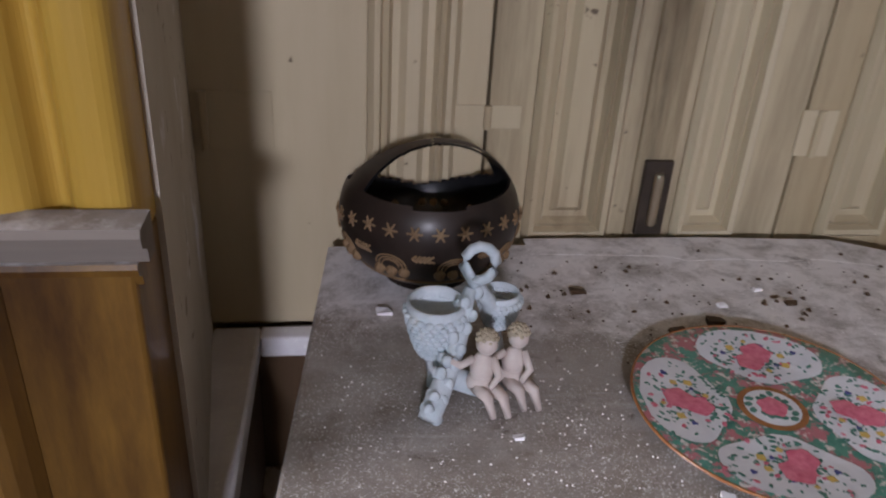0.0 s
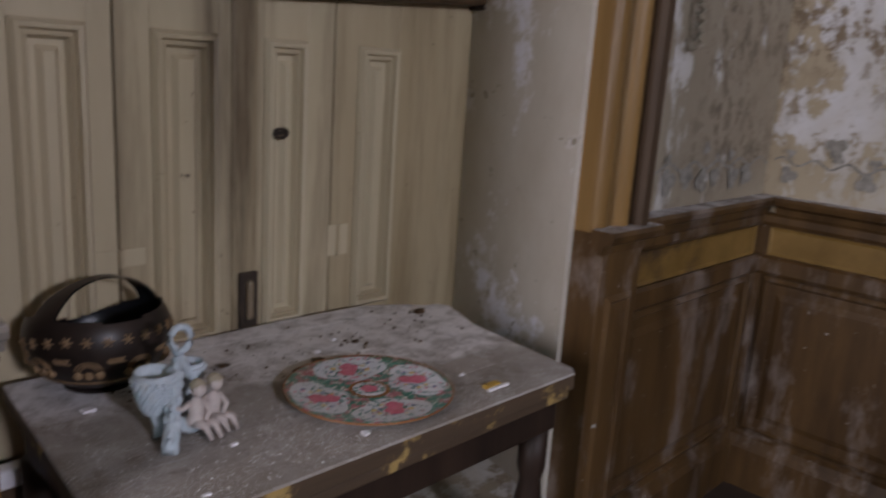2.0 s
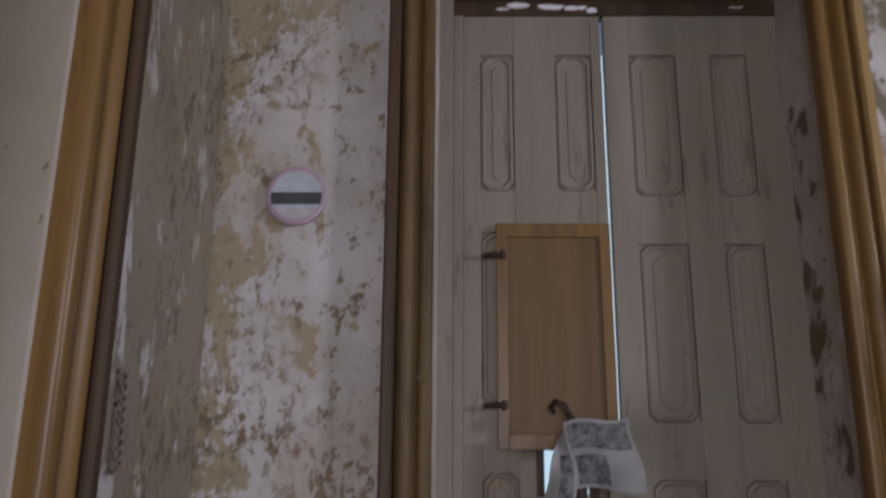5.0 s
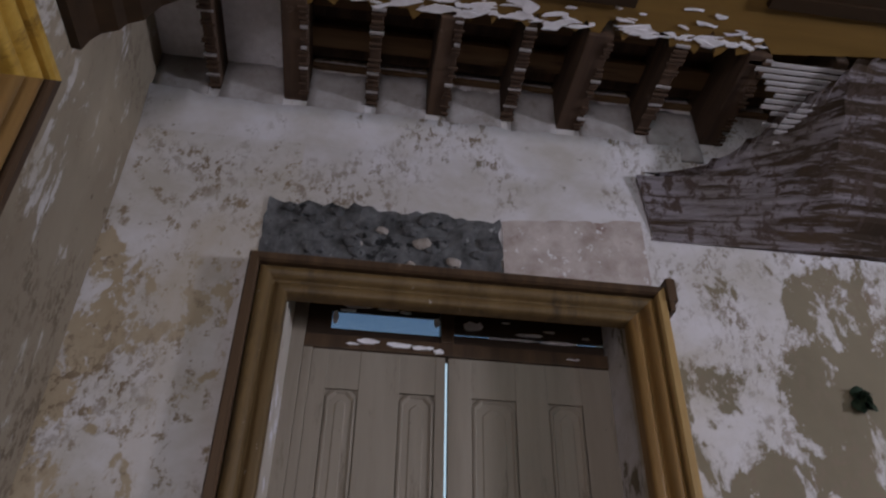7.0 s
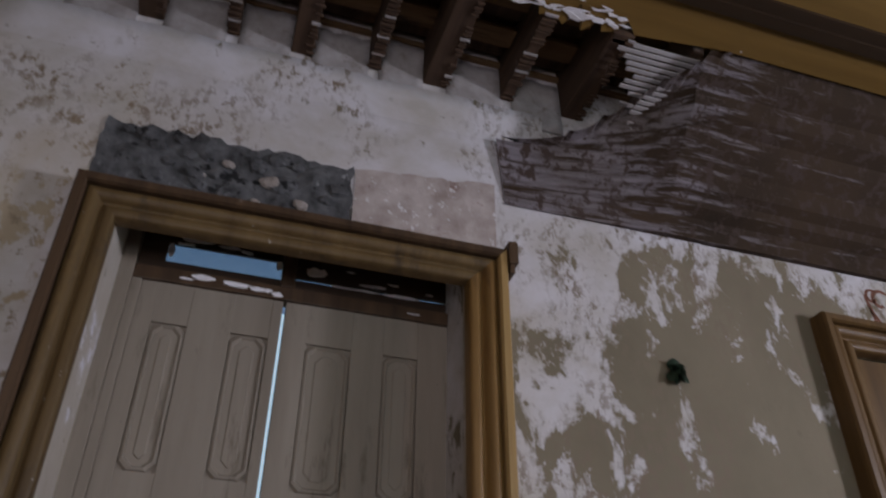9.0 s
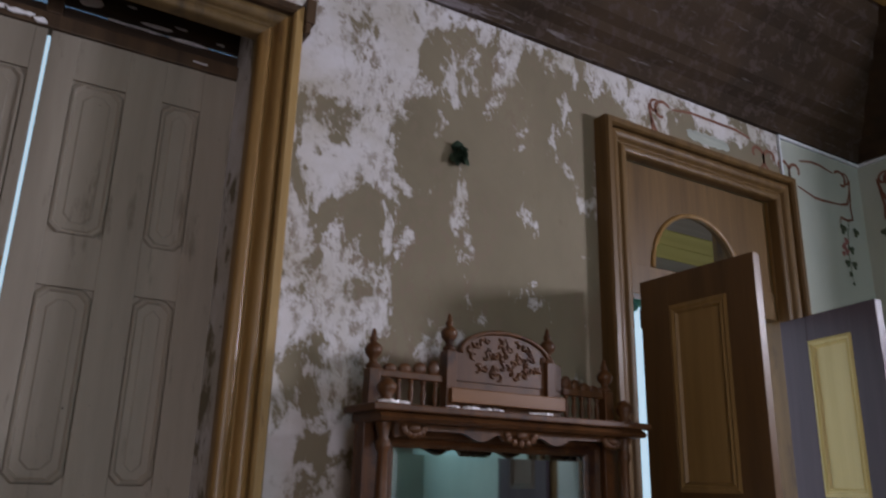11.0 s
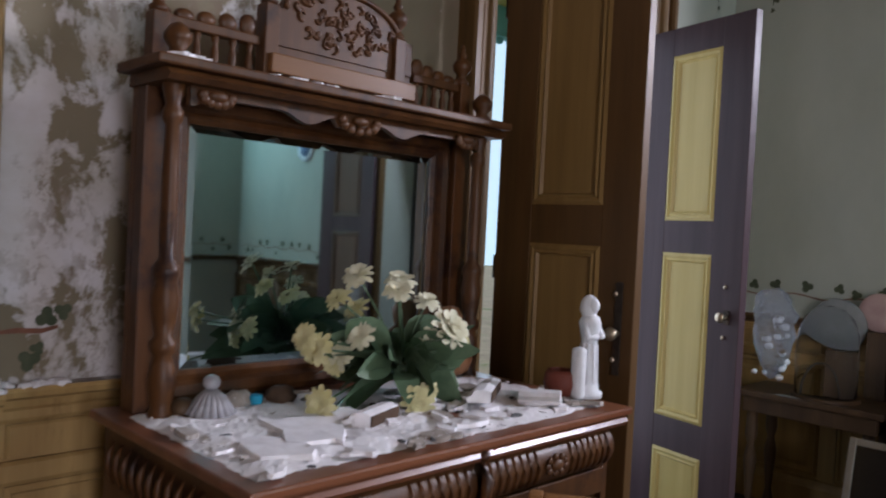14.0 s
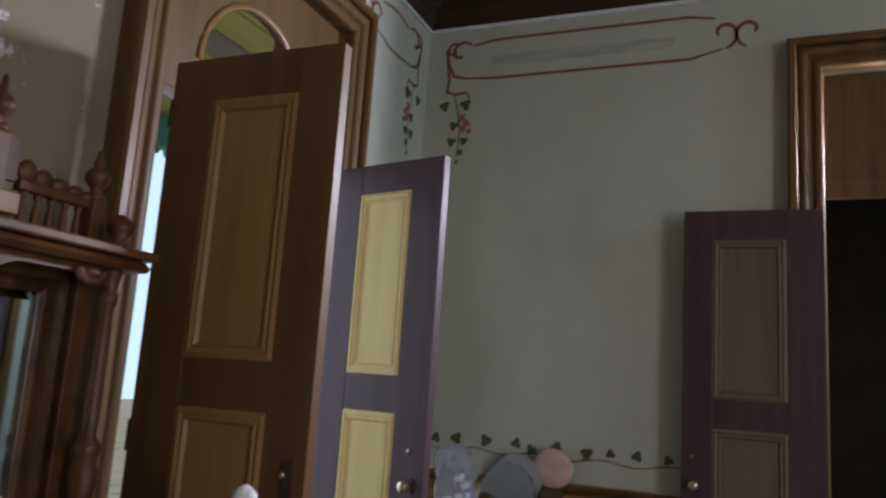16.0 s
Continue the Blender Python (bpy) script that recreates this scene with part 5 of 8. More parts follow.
for y0, y1 in ((-1.87, -2.24), (-2.70, -3.07)):
    bm = bmesh.new()
    box(bm, 1.135, 1.155, min(y0, y1), max(y0, y1), 0.175, 0.695, 0.003)
    stepped(bm, (1.134, max(y0, y1) - 0.05, 0.22), (0, -1, 0), (0, 0, 1), (-1, 0, 0), abs(y1 - y0) - 0.10, 0.43, DOORP)
    part("door", bm, mahogany, sb)
# end bulge on the left side
bm = bmesh.new()
for i in range(13):
    x = 1.20 + i * 0.045
    tube(bm, [(x, -1.828 + 0.02 * math.sin(math.pi * f), 0.815 + 0.115 * f) for f in (0.05, 0.3, 0.5, 0.7, 0.95)], [0.004, 0.008, 0.010, 0.008, 0.004], 8)
tagged(part("side_carving", bm, mahogany, sb, "", True), kind="stuff")

# back: posts, panel, mirror with its bevelled glass
MY0, MY1, MZ0, MZ1 = -2.005, -2.925, 1.075, 1.712
part("back_panel", one_box(BX + 0.02, 1.80, BY1, BY0, 0.986, 1.80), mahogany, sb)
FR = [(0, 0), (0.0, 0.006), (0.012, 0.016), (0.026, 0.012), (0.036, 0.03), (0.06, 0.034), (0.075, 0.026), (0.075, 0)]
for p, q, u in (((BX, MY0, MZ0), (BX, MY0, MZ1), (0, 1, 0)), ((BX, MY1, MZ1), (BX, MY1, MZ0), (0, -1, 0)), ((BX, MY0, MZ0), (BX, MY1, MZ0), (0, 0, -1)), ((BX, MY1, MZ1), (BX, MY0, MZ1), (0, 0, 1))):
    bm = bmesh.new()
    sweep(bm, FR, Vector(p) + Vector((0.018, 0, 0)), Vector(q) + Vector((0.018, 0, 0)), u, (-1, 0, 0), 1, 1)
    part("mirror_frame", bm, mahogany, sb)
for y0, y1 in ((BY0, MY0 + 0.078), (MY1 - 0.078, BY1)):
    part("side_board", one_box(BX - 0.03, BX + 0.019, min(y0, y1), max(y0, y1), 0.986, 1.80, 0.004), mahogany, sb)
mirror_mat, nt_, b_ = shell("mirror_glass", 0.03, 1.0)
# glass tinted cyan to stand in for the cool daylight it reflects
b_.inputs["Base Color"].default_value = (0.62, 0.76, 0.80, 1)
bm = bmesh.new()
stepped(bm, (BX + 0.018, MY0, MZ0), (0, -1, 0), (0, 0, 1), (-1, 0, 0), MY0 - MY1, MZ1 - MZ0, [(0, 0), (0.022, 0.003)])
part("mirror", bm, mirror_mat, sb, "bevelled mirror glass, slightly dusty")

COL = [(0.030, 0), (0.034, 0.012), (0.026, 0.03), (0.030, 0.05), (0.036, 0.09), (0.030, 0.13), (0.022, 0.15), (0.034, 0.165), (0.034, 0.185), (0.022, 0.20), (0.030, 0.24), (0.036, 0.29), (0.028, 0.33), (0.034, 0.345), (0.034, 0.365),
       (0.018, 0.385), (0.021, 0.45), (0.020, 0.60), (0.017, 0.70), (0.026, 0.715), (0.026, 0.735), (0.018, 0.75), (0.028, 0.785), (0.032, 0.812)]
for y in (-1.90, -3.04):
    bm = bmesh.new()
    lathe(bm, COL, (1.655, y, 0.986), seg=18)
    part("column", bm, mahogany, sb, "turned column", True)
# shelf on the columns
bm = bmesh.new()
box(bm, 1.575, 1.82, -3.125, -1.82, 1.815, 1.84, 0.006)
sweep(bm, [(0, 0), (0.03, 0.0), (0.045, 0.012), (0.02, 0.03), (0, 0.03)], (1.62, -1.85, 1.784), (1.62, -3.095, 1.784), (-1, 0, 0), (0, 0, 1))
box(bm, 1.62, 1.80, -3.095, -1.85, 1.784, 1.814)
part("shelf", bm, mahogany, sb, "moulded shelf over the mirror")
# scalloped apron under the shelf
bm = bmesh.new()
n = 60
up, dn = [], []
for i in range(n + 1):
    f = i / n
    y = -1.93 - f * 1.08
    drop = 0.022 + 0.026 * max(0, math.cos(f * 6 * math.pi)) ** 2 + (0.02 if 0.42 < f < 0.58 else 0)
    up.append(y), dn.append(1.784 - drop)
for x in (1.625, 1.645):
    for i in range(n):
        bm.faces.new([bm.verts.new(c) for c in ((x, up[i], 1.784), (x, up[i + 1], 1.784), (x, up[i + 1], dn[i + 1]), (x, up[i], dn[i]))])
for i in range(n):
    bm.faces.new([bm.verts.new(c) for c in ((1.625, up[i], dn[i]), (1.625, up[i + 1], dn[i + 1]), (1.645, up[i + 1], dn[i + 1]), (1.645, up[i], dn[i]))])
part("apron", bm, mahogany, sb)
for y, s in ((-2.0, 0.8), (-2.47, 1.3), (-2.94, 0.8)):
    bm = bmesh.new()
    for k in range(7):
        a = math.pi * k / 6
        ball(bm, (1.618, y + 0.05 * s * math.cos(a), 1.765 - 0.022 * s * math.sin(a)), 0.016, (0.6, 1, 0.9), 8)
    ball(bm, (1.615, y, 1.765), 0.022, (0.6, 1.4, 0.7), 10)
    tagged(part("carving", bm, mahogany, sb, "carved leaf boss", True), kind="stuff")
# crest: back boards, balustrade, arch, finials
XC = 1.745
part("crest_board", one_box(XC - 0.005, XC + 0.025, -2.78, -2.20, 1.841, 1.955, 0.003), mahogany, sb)
bm = bmesh.new()
prof = [(-2.20, 1.956), (-2.20, 2.055), (-2.265, 2.058), (-2.268, 2.075)]
prof += [(-2.49 + 0.218 * math.cos(math.pi * i / 20), 2.068 + 0.088 * math.sin(math.pi * i / 20)) for i in range(21)]
prof += [(-2.712, 2.075), (-2.715, 2.058), (-2.78, 2.055), (-2.78, 1.956)]
fr = [bm.verts.new((XC - 0.008, y, z)) for y, z in prof]
bk = [bm.verts.new((XC + 0.028, y, z)) for y, z in prof]
for i in range(len(prof)):
    j = (i + 1) % len(prof)
    bm.faces.new((fr[i], fr[j], bk[j], bk[i]))
bm.faces.new(fr), bm.faces.new(bk)
cr = part("crest", bm, mahogany, sb, "arched carved crest")
bm = bmesh.new()
tube(bm, [(XC - 0.010, y, z - 0.004) for y, z in prof[3:-3]], 0.009, 8)
part("bead", bm, mahogany, cr, "", True)
bm = bmesh.new()
random.seed(8)
for k in range(64):
    a, r = random.uniform(0, 2 * math.pi), math.sqrt(random.random())
    cy, cz, q = -2.49 + 0.20 * r * math.cos(a), 2.055 + 0.070 * r * math.sin(a), random.uniform(0.012, 0.022)
    turn, hand = random.uniform(0, 6.28), random.choice((-1, 1))
    tube(bm, [(XC - 0.010, cy + q * (1 - u / 9) * math.cos(turn + hand * u * 0.6), cz + q * (1 - u / 9) * math.sin(turn + hand * u * 0.6)) for u in range(9)], [0.003, 0.005, 0.006, 0.006, 0.005, 0.005, 0.004, 0.004, 0.003], 6)
tagged(part("carving", bm, mahogany, cr, "low carved foliage", True), kind="stuff")
part("shelf_back", one_box(XC - 0.045, XC - 0.006, -2.77, -2.21, 1.872, 1.925, 0.004), surface("ochre_strip", (0.13, 0.055, 0.018), (0.19, 0.085, 0.03), 12, HY, 0.4, 0.1), sb)
SP = [(0.010, 0), (0.012, 0.008), (0.007, 0.018), (0.012, 0.045), (0.010, 0.065), (0.006, 0.08), (0.011, 0.092), (0.011, 0.10)]
for a, b in ((-1.87, -2.19), (-2.79, -3.05)):
    part("rail", one_box(XC - 0.012, XC + 0.018, b, a, 1.942, 1.968, 0.004), mahogany, sb)
    for i in range(6):
        bm = bmesh.new()
        lathe(bm, SP, (XC, a + (b - a) * (i + 0.5) / 6, 1.841), seg=10)
        part("spindle", bm, mahogany, sb, "", True)
    for k in range(5):
        bm = bmesh.new()
        f = (k + 0.5) / 5
        hgt = 0.02 + 0.05 * (f if a > -2 else 1 - f) ** 2
        ball(bm, (XC + 0.003, a + (b - a) * f, 1.966 + hgt * 0.4), 0.03, (0.4, 1.0, 0.3 + hgt * 12), 10)
        part("scroll", bm, mahogany, sb, "", True)
FIN = [(0.024, 0), (0.026, 0.012), (0.016, 0.022), (0.014, 0.032), (0.030, 0.05), (0.034, 0.068), (0.024, 0.084), (0.012, 0.092), (0.017, 0.102), (0.010, 0.115), (0.009, 0.128), (0.004, 0.14)]
for y, z in ((-1.893, 1.968), (-2.222, 2.06), (-2.715, 2.06), (-3.035, 1.968)):
    part("post", one_box(XC - 0.025, XC + 0.025, y - 0.024, y + 0.024, 1.841, z + 0.001, 0.004), mahogany, sb)
    bm = bmesh.new()
    lathe(bm, FIN, (XC, y, z), seg=14)
    part("finial", bm, mahogany, sb, "turned urn finial", True)
for y in (-1.90, -3.04):
    bm = bmesh.new()
    lathe(bm, [(0.03, 0), (0.032, 0.012), (0.018, 0.022), (0.034, 0.045), (0.036, 0.06), (0.02, 0.08), (0.006, 0.088)], (1.645, y, 1.841), seg=14)
    part("finial", bm, mahogany, sb, "turned knob finial", True)

sb.matrix_basis = Matrix.Translation((1.45, -2.49, 0)) @ Matrix.Diagonal((1, 0.932, 1, 1))

# ---- fallen plaster and objects on the sideboard ----
random.seed(31)
TZ = 0.985
bm = bmesh.new()
nx, ny = 46, 90
gx = []
for i in range(nx + 1):
    row = []
    for j in range(ny + 1):
        x, y = 1.115 + 0.62 * i / nx, -1.895 - 1.165 * j / ny
        e = min(i, nx - i, j, ny - j) / 6.0
        h = 0.012 + 0.016 * noise.noise(Vector((x * 9, y * 9, 1.3))) + 0.006 * noise.noise(Vector((x * 40, y * 40, 4)))
        h *= min(1.0, e)
        row.append(bm.verts.new((x + random.uniform(-0.003, 0.003), y + random.uniform(-0.003, 0.003), TZ - 0.002 + max(0.0, h))))
    gx.append(row)
for i in range(nx):
    for j in range(ny):
        bm.faces.new((gx[i][j], gx[i + 1][j], gx[i + 1][j + 1], gx[i][j + 1]))
tagged(part("plaster_dust", bm, dust_white), "drift of white plaster dust on the sideboard", "dust", kind="stuff")


def shard(x, y, z, lx, ly, h, turn, mat, label, tilt=0.0, name="plaster_shard", group="fallen plaster"):
    """A broken flat piece with an uneven outline."""
    bm = bmesh.new()
    n = 11
    ring = [(lx * math.cos(2 * math.pi * k / n) * random.uniform(0.55, 1.25), ly * math.sin(2 * math.pi * k / n) * random.uniform(0.55, 1.25)) for k in range(n)]
    lo = [bm.verts.new((a, b, 0)) for a, b in ring]
    hi = [bm.verts.new((a * 0.95, b * 0.95, h * random.uniform(0.8, 1.1))) for a, b in ring]
    for k in range(n):
        bm.faces.new((lo[k], lo[(k + 1) % n], hi[(k + 1) % n], hi[k]))
    bm.faces.new(lo)
    c = bm.verts.new((0, 0, h * 1.02))
    for k in range(n):
        bm.faces.new((hi[k], hi[(k + 1) % n], c))
    bmesh.ops.transform(bm, matrix=Matrix.Translation((x, y, z)) @ Matrix.Rotation(turn, 4, "Z") @ Matrix.Rotation(tilt, 4, "X"), verts=bm.verts)
    return tagged(part(name, bm, mat), label, "shard", group)


shard(1.33, -2.17, TZ + 0.008, 0.17, 0.115, 0.014, -0.5, plaster_crumb, "large fallen slab of white plaster")
shard(1.25, -2.03, TZ + 0.008, 0.10, 0.07, 0.013, 0.4, plaster_crumb, "fallen slab of white plaster")
shard(1.42, -2.30, TZ + 0.01, 0.09, 0.07, 0.013, 0.9, plaster_crumb, "fallen slab of white plaster")
for i in range(230):
    x, y = random.uniform(1.12, 1.70), random.uniform(-3.06, -1.93)
    s = random.choice((0.005, 0.007, 0.009, 0.012, 0.016, 0.022, 0.032))
    dark = random.random() < 0.40
    shard(x, y, TZ + 0.006, s * random.uniform(0.8, 1.6), s * 0.7, s * 0.35, random.random() * 6, stone_grey if dark and s < 0.02 else (dust_board if dark else plaster_crumb), "grey broken piece of ceiling" if dark else "white broken piece of plaster", random.uniform(-0.3, 0.3))


def moulding_piece(x, y, z, ln, turn, tilt):
    """A broken length of plaster moulding, brown painted on one side."""
    th = thing("broken_moulding", (x, y, z), "broken length of plaster ceiling moulding, brown painted face", "moulding", "fallen plaster")
    prof = [(0, 0), (0.06, 0), (0.066, 0.012), (0.05, 0.02), (0.045, 0.032), (0.02, 0.036), (0.0, 0.03)]
    mm = Matrix.Translation((x, y, z)) @ Matrix.Rotation(turn, 4, "Z") @ Matrix.Rotation(tilt, 4, "Y")
    bm = bmesh.new()
    sweep(bm, prof, (-ln / 2, 0, 0), (ln / 2, 0, 0), (0, 1, 0), (0, 0, 1), 0.3, -0.2)
    bmesh.ops.transform(bm, matrix=mm, verts=bm.verts)
    part("plaster", bm, plaster_crumb, th)
    bm = bmesh.new()
    sweep(bm, [(-0.001, 0.002), (-0.004, 0.002), (-0.004, 0.028), (-0.001, 0.028)], (-ln / 2, 0, 0), (ln / 2, 0, 0), (0, 1, 0), (0, 0, 1))
    bmesh.ops.transform(bm, matrix=mm, verts=bm.verts)
    part("painted_face", bm, joist_wood, th)


moulding_piece(1.33, -2.80, TZ + 0.02, 0.26, -0.95, 0.05)
moulding_piece(1.30, -2.36, TZ + 0.012, 0.14, -1.2, 0.0)
moulding_piece(1.24, -2.90, TZ + 0.012, 0.12, 0.3, 0.1)

# artificial flower bunch
leaf_green = surface("leaf_green", (0.045, 0.085, 0.045), (0.12, 0.175, 0.10), 9, (1, 1, 1), 0.5, 0.15, (0.26, 0.28, 0.22), 7, 0.64)
petal = surface("petal_cream", (0.55, 0.52, 0.34), (0.72, 0.70, 0.55), 14, (1, 1, 1), 0.7, 0.1)
petal_yellow = surface("petal_yellow", (0.50, 0.46, 0.22), (0.64, 0.60, 0.36), 14, (1, 1, 1), 0.7, 0.1)
bq = thing("flower_bunch", (1.47, -2.56, TZ), "dusty bunch of cream artificial flowers with green leaves", "flowers")


def blade(bm, base, tip, width, sag, twist):
    """A broad leaf, folded along its rib."""
    base, tip = Vector(base), Vector(tip)
    d = tip - base
    side = d.cross(Vector((0, 0, 1)))
    side = (side.normalized() if side.length > 1e-4 else Vector((1, 0, 0)))
    side = Matrix.Rotation(twist, 3, d.normalized()) @ side
    rows_ = []
    for i in range(7):
        f = i / 6
        w = width * math.sin(math.pi * min(1, f * 0.92 + 0.06)) ** 0.8
        c = base + d * f + Vector((0, 0, -sag * f * f))
        n = side.cross(d).normalized()
        rows_.append([bm.verts.new(c - side * w + n * w * 0.25), bm.verts.new(c), bm.verts.new(c + side * w + n * w * 0.25)])
    for a, b in zip(rows_, rows_[1:]):
        bm.faces.new((a[0], a[1], b[1], b[0]))
        bm.faces.new((a[1], a[2], b[2], b[1]))


random.seed(77)
C = Vector((1.47, -2.56, TZ + 0.09))
for i in range(96):
    a = random.uniform(0, 2 * math.pi)
    el = random.uniform(-0.15, 1.0)
    r = random.uniform(0.14, 0.27)
    tip = C + Vector((math.cos(a) * math.cos(el) * r * 0.75, math.sin(a) * math.cos(el) * r * 1.15, math.sin(el) * r * 0.9))
    tip.z = max(tip.z, TZ + 0.05)
    tip.x = min(tip.x, 1.68)
    bm = bmesh.new()
    blade(bm, C + (tip - C) * 0.25, tip, random.uniform(0.034, 0.060), random.uniform(0, 0.07), random.uniform(-1.5, 1.5))
    part("leaf", bm, leaf_green, bq, "", True)


def round_petal(bm, base, tip, width, droop):
    """A petal, narrow at its foot and round at its end."""
    base, tip = Vector(base), Vector(tip)
    d = tip - base
    side = d.cross(Vector((0, 0, 1))).normalized()
    n = side.cross(d).normalized()
    rows_ = []
    for f, w in ((0.0, 0.15), (0.3, 0.45), (0.55, 0.85), (0.75, 1.0), (0.9, 0.85), (1.0, 0.4)):
        c = base + d * f - Vector((0, 0, droop * f ** 3))
        rows_.append([bm.verts.new(c - side * width * w + n * width * w * 0.2), bm.verts.new(c), bm.verts.new(c + side * width * w + n * width * w * 0.2)])
    for a, b in zip(rows_, rows_[1:]):
        bm.faces.new((a[0], a[1], b[1], b[0]))
        bm.faces.new((a[1], a[2], b[2], b[1]))


def blossom(c, out, size, mat):
    out = Vector(out).normalized()
    q = Vector((0, 0, 1)).rotation_difference(out).to_matrix().to_4x4()
    bm = bmesh.new()
    for lay, (n, el, ln) in enumerate(((11, 0.05, 1.0), (10, 0.45, 0.85), (8, 0.85, 0.66), (5, 1.2, 0.42))):
        for k in range(n):
            a = 2 * math.pi * (k + 0.5 * lay) / n + random.uniform(-0.15, 0.15)
            d = Vector((math.cos(a) * math.cos(el), math.sin(a) * math.cos(el), math.sin(el)))
            round_petal(bm, (0, 0, 0.002 * lay), d * size * ln * random.uniform(0.85, 1.1), size * 0.19 * random.uniform(0.8, 1.25), size * random.uniform(0.02, 0.25))
    bmesh.ops.transform(bm, matrix=Matrix.Translation(c) @ q, verts=bm.verts)
    part("blossom", bm, mat, bq, "", True)
    bm = bmesh.new()
    tube(bm, [Vector(c), Vector(c) * 0.5 + C * 0.5 + Vector((0, 0, 0.02)), C], 0.003, 5)
    part("stem", bm, leaf_green, bq)


for p, size, mt in (((1.50, -2.52, 1.34), 0.045, petal), ((1.45, -2.62, 1.30), 0.042, petal), ((1.50, -2.67, 1.325), 0.045, petal), ((1.44, -2.72, 1.27), 0.038, petal),
                    ((1.38, -2.76, 1.20), 0.06, petal), ((1.40, -2.72, 1.16), 0.05, petal), ((1.45, -2.84, 1.165), 0.045, petal), ((1.50, -2.92, 1.16), 0.04, petal),
                    ((1.46, -2.37, 1.16), 0.045, petal_yellow), ((1.48, -2.345, 1.19), 0.035, petal_yellow), ((1.42, -2.36, 1.03), 0.045, petal_yellow), ((1.33, -2.60, 1.02), 0.045, petal_yellow), ((1.36, -2.66, 1.035), 0.035, petal_yellow),
                    ((1.58, -2.52, 1.27), 0.04, petal_yellow), ((1.60, -2.60, 1.24), 0.04, petal_yellow), ((1.62, -2.45, 1.15), 0.04, petal_yellow)):
    p = Vector(p) + Vector((0.0, 0.105, 0.0))
    blossom(p, p - C + Vector((-0.14, 0.10, 0.03)), size * 1.05, mt)
random.seed(31)
for i in range(5):
    a, el, r = random.uniform(1.2, 5.2), random.uniform(0.1, 0.8), random.uniform(0.15, 0.21)
    p = C + Vector((math.cos(a) * math.cos(el) * r * 0.8, math.sin(a) * math.cos(el) * r * 1.2, math.sin(el) * r * 1.1))
    blossom(p, p - C + Vector((-0.1, 0.05, 0.03)), random.uniform(0.034, 0.045), petal if i % 3 else petal_yellow)

# white statuette, plain
statue_mat = surface("statue_white", (0.56, 0.56, 0.57), (0.74, 0.74, 0.76), 18, (1, 1, 1), 0.6, 0.2, (0.42, 0.43, 0.47), 14, 0.6)
bm = bmesh.new()
lathe(bm, [(0.045, 0), (0.047, 0.015), (0.036, 0.022), (0.031, 0.05), (0.025, 0.12), (0.024, 0.16), (0.030, 0.20), (0.034, 0.222), (0.026, 0.240), (0.013, 0.248), (0.012, 0.252)], (1.205, -3.070, TZ + 0.012), seg=16)
box(bm, 1.175, 1.215, -3.025, -2.99, TZ + 0.012, TZ + 0.165, 0.012)
ball(bm, (1.20, -3.070, TZ + 0.284), 0.022, (1, 0.95, 1.15), 12)
ball(bm, (1.212, -3.070, TZ + 0.278), 0.031, (0.85, 0.95, 1.25), 12)
for dy in (-0.03, 0.03):
    tube(bm, [(1.205, -3.070 + dy, TZ + 0.23), (1.185, -3.070 + dy * 1.2, TZ + 0.19), (1.172, -3.070 + dy * 0.2, TZ + 0.195)], [0.012, 0.011, 0.009], 8)
for k in range(9):
    a = k * 0.7
    tube(bm, [(1.205 + 0.028 * math.cos(a), -3.070 + 0.028 * math.sin(a), TZ + 0.05), (1.205 + 0.023 * math.cos(a), -3.070 + 0.023 * math.sin(a), TZ + 0.17)], 0.005, 6)
tagged(part("statuette", bm, statue_mat, None, "", True), "chalky white statuette on the end of the sideboard", "statuette")
part_red = surface("red_clay", (0.10, 0.022, 0.014), (0.17, 0.045, 0.028), 10, (1, 1, 1), 0.6, 0.2)
bm = bmesh.new()
lathe(bm, [(0.030, 0), (0.046, 0.012), (0.052, 0.04), (0.048, 0.07), (0.040, 0.08), (0.034, 0.078), (0.036, 0.05), (0.02, 0.02)], (1.25, -3.0, TZ + 0.012), seg=18)
tagged(part("clay_pot", bm, part_red, None, "", True), "small dark red clay pot", "pot")
bm = bmesh.new()
lathe(bm, [(0.03, 0), (0.07, 0.02), (0.085, 0.06), (0.07, 0.11), (0.035, 0.14), (0.04, 0.17), (0.045, 0.20), (0.03, 0.225), (0.01, 0.23)], (1.66, -2.93, TZ + 0.01), seg=20)
tagged(part("gourd_vase", bm, surface("gourd", (0.17, 0.075, 0.035), (0.28, 0.14, 0.07), 10, (1, 1, 1), 0.45, 0.1), None, "", True), "brown double-gourd vase in front of the column", "vase")
# grey shell-shaped bell, blue cap, brown lumps
bm = bmesh.new()
n = 18
for k in range(n):
    a = 2 * math.pi * k / n
    tube(bm, [(1.60 + 0.006 * math.cos(a), -2.06 + 0.006 * math.sin(a), TZ + 0.075), (1.60 + 0.03 * math.cos(a), -2.06 + 0.03 * math.sin(a), TZ + 0.05), (1.60 + 0.055 * math.cos(a), -2.06 + 0.055 * math.sin(a), TZ + 0.01)], [0.003, 0.008, 0.010], 6)
ball(bm, (1.60, -2.06, TZ + 0.088), 0.022, (1, 1, 0.9), 12)
tagged(part("glass_shell", bm, surface("grey_glass", (0.22, 0.21, 0.22), (0.36, 0.35, 0.37), 9, (1, 1, 1), 0.25, 0.1), None, "", True), "grey fluted shell-shaped ornament", "ornament")
random.seed(3)
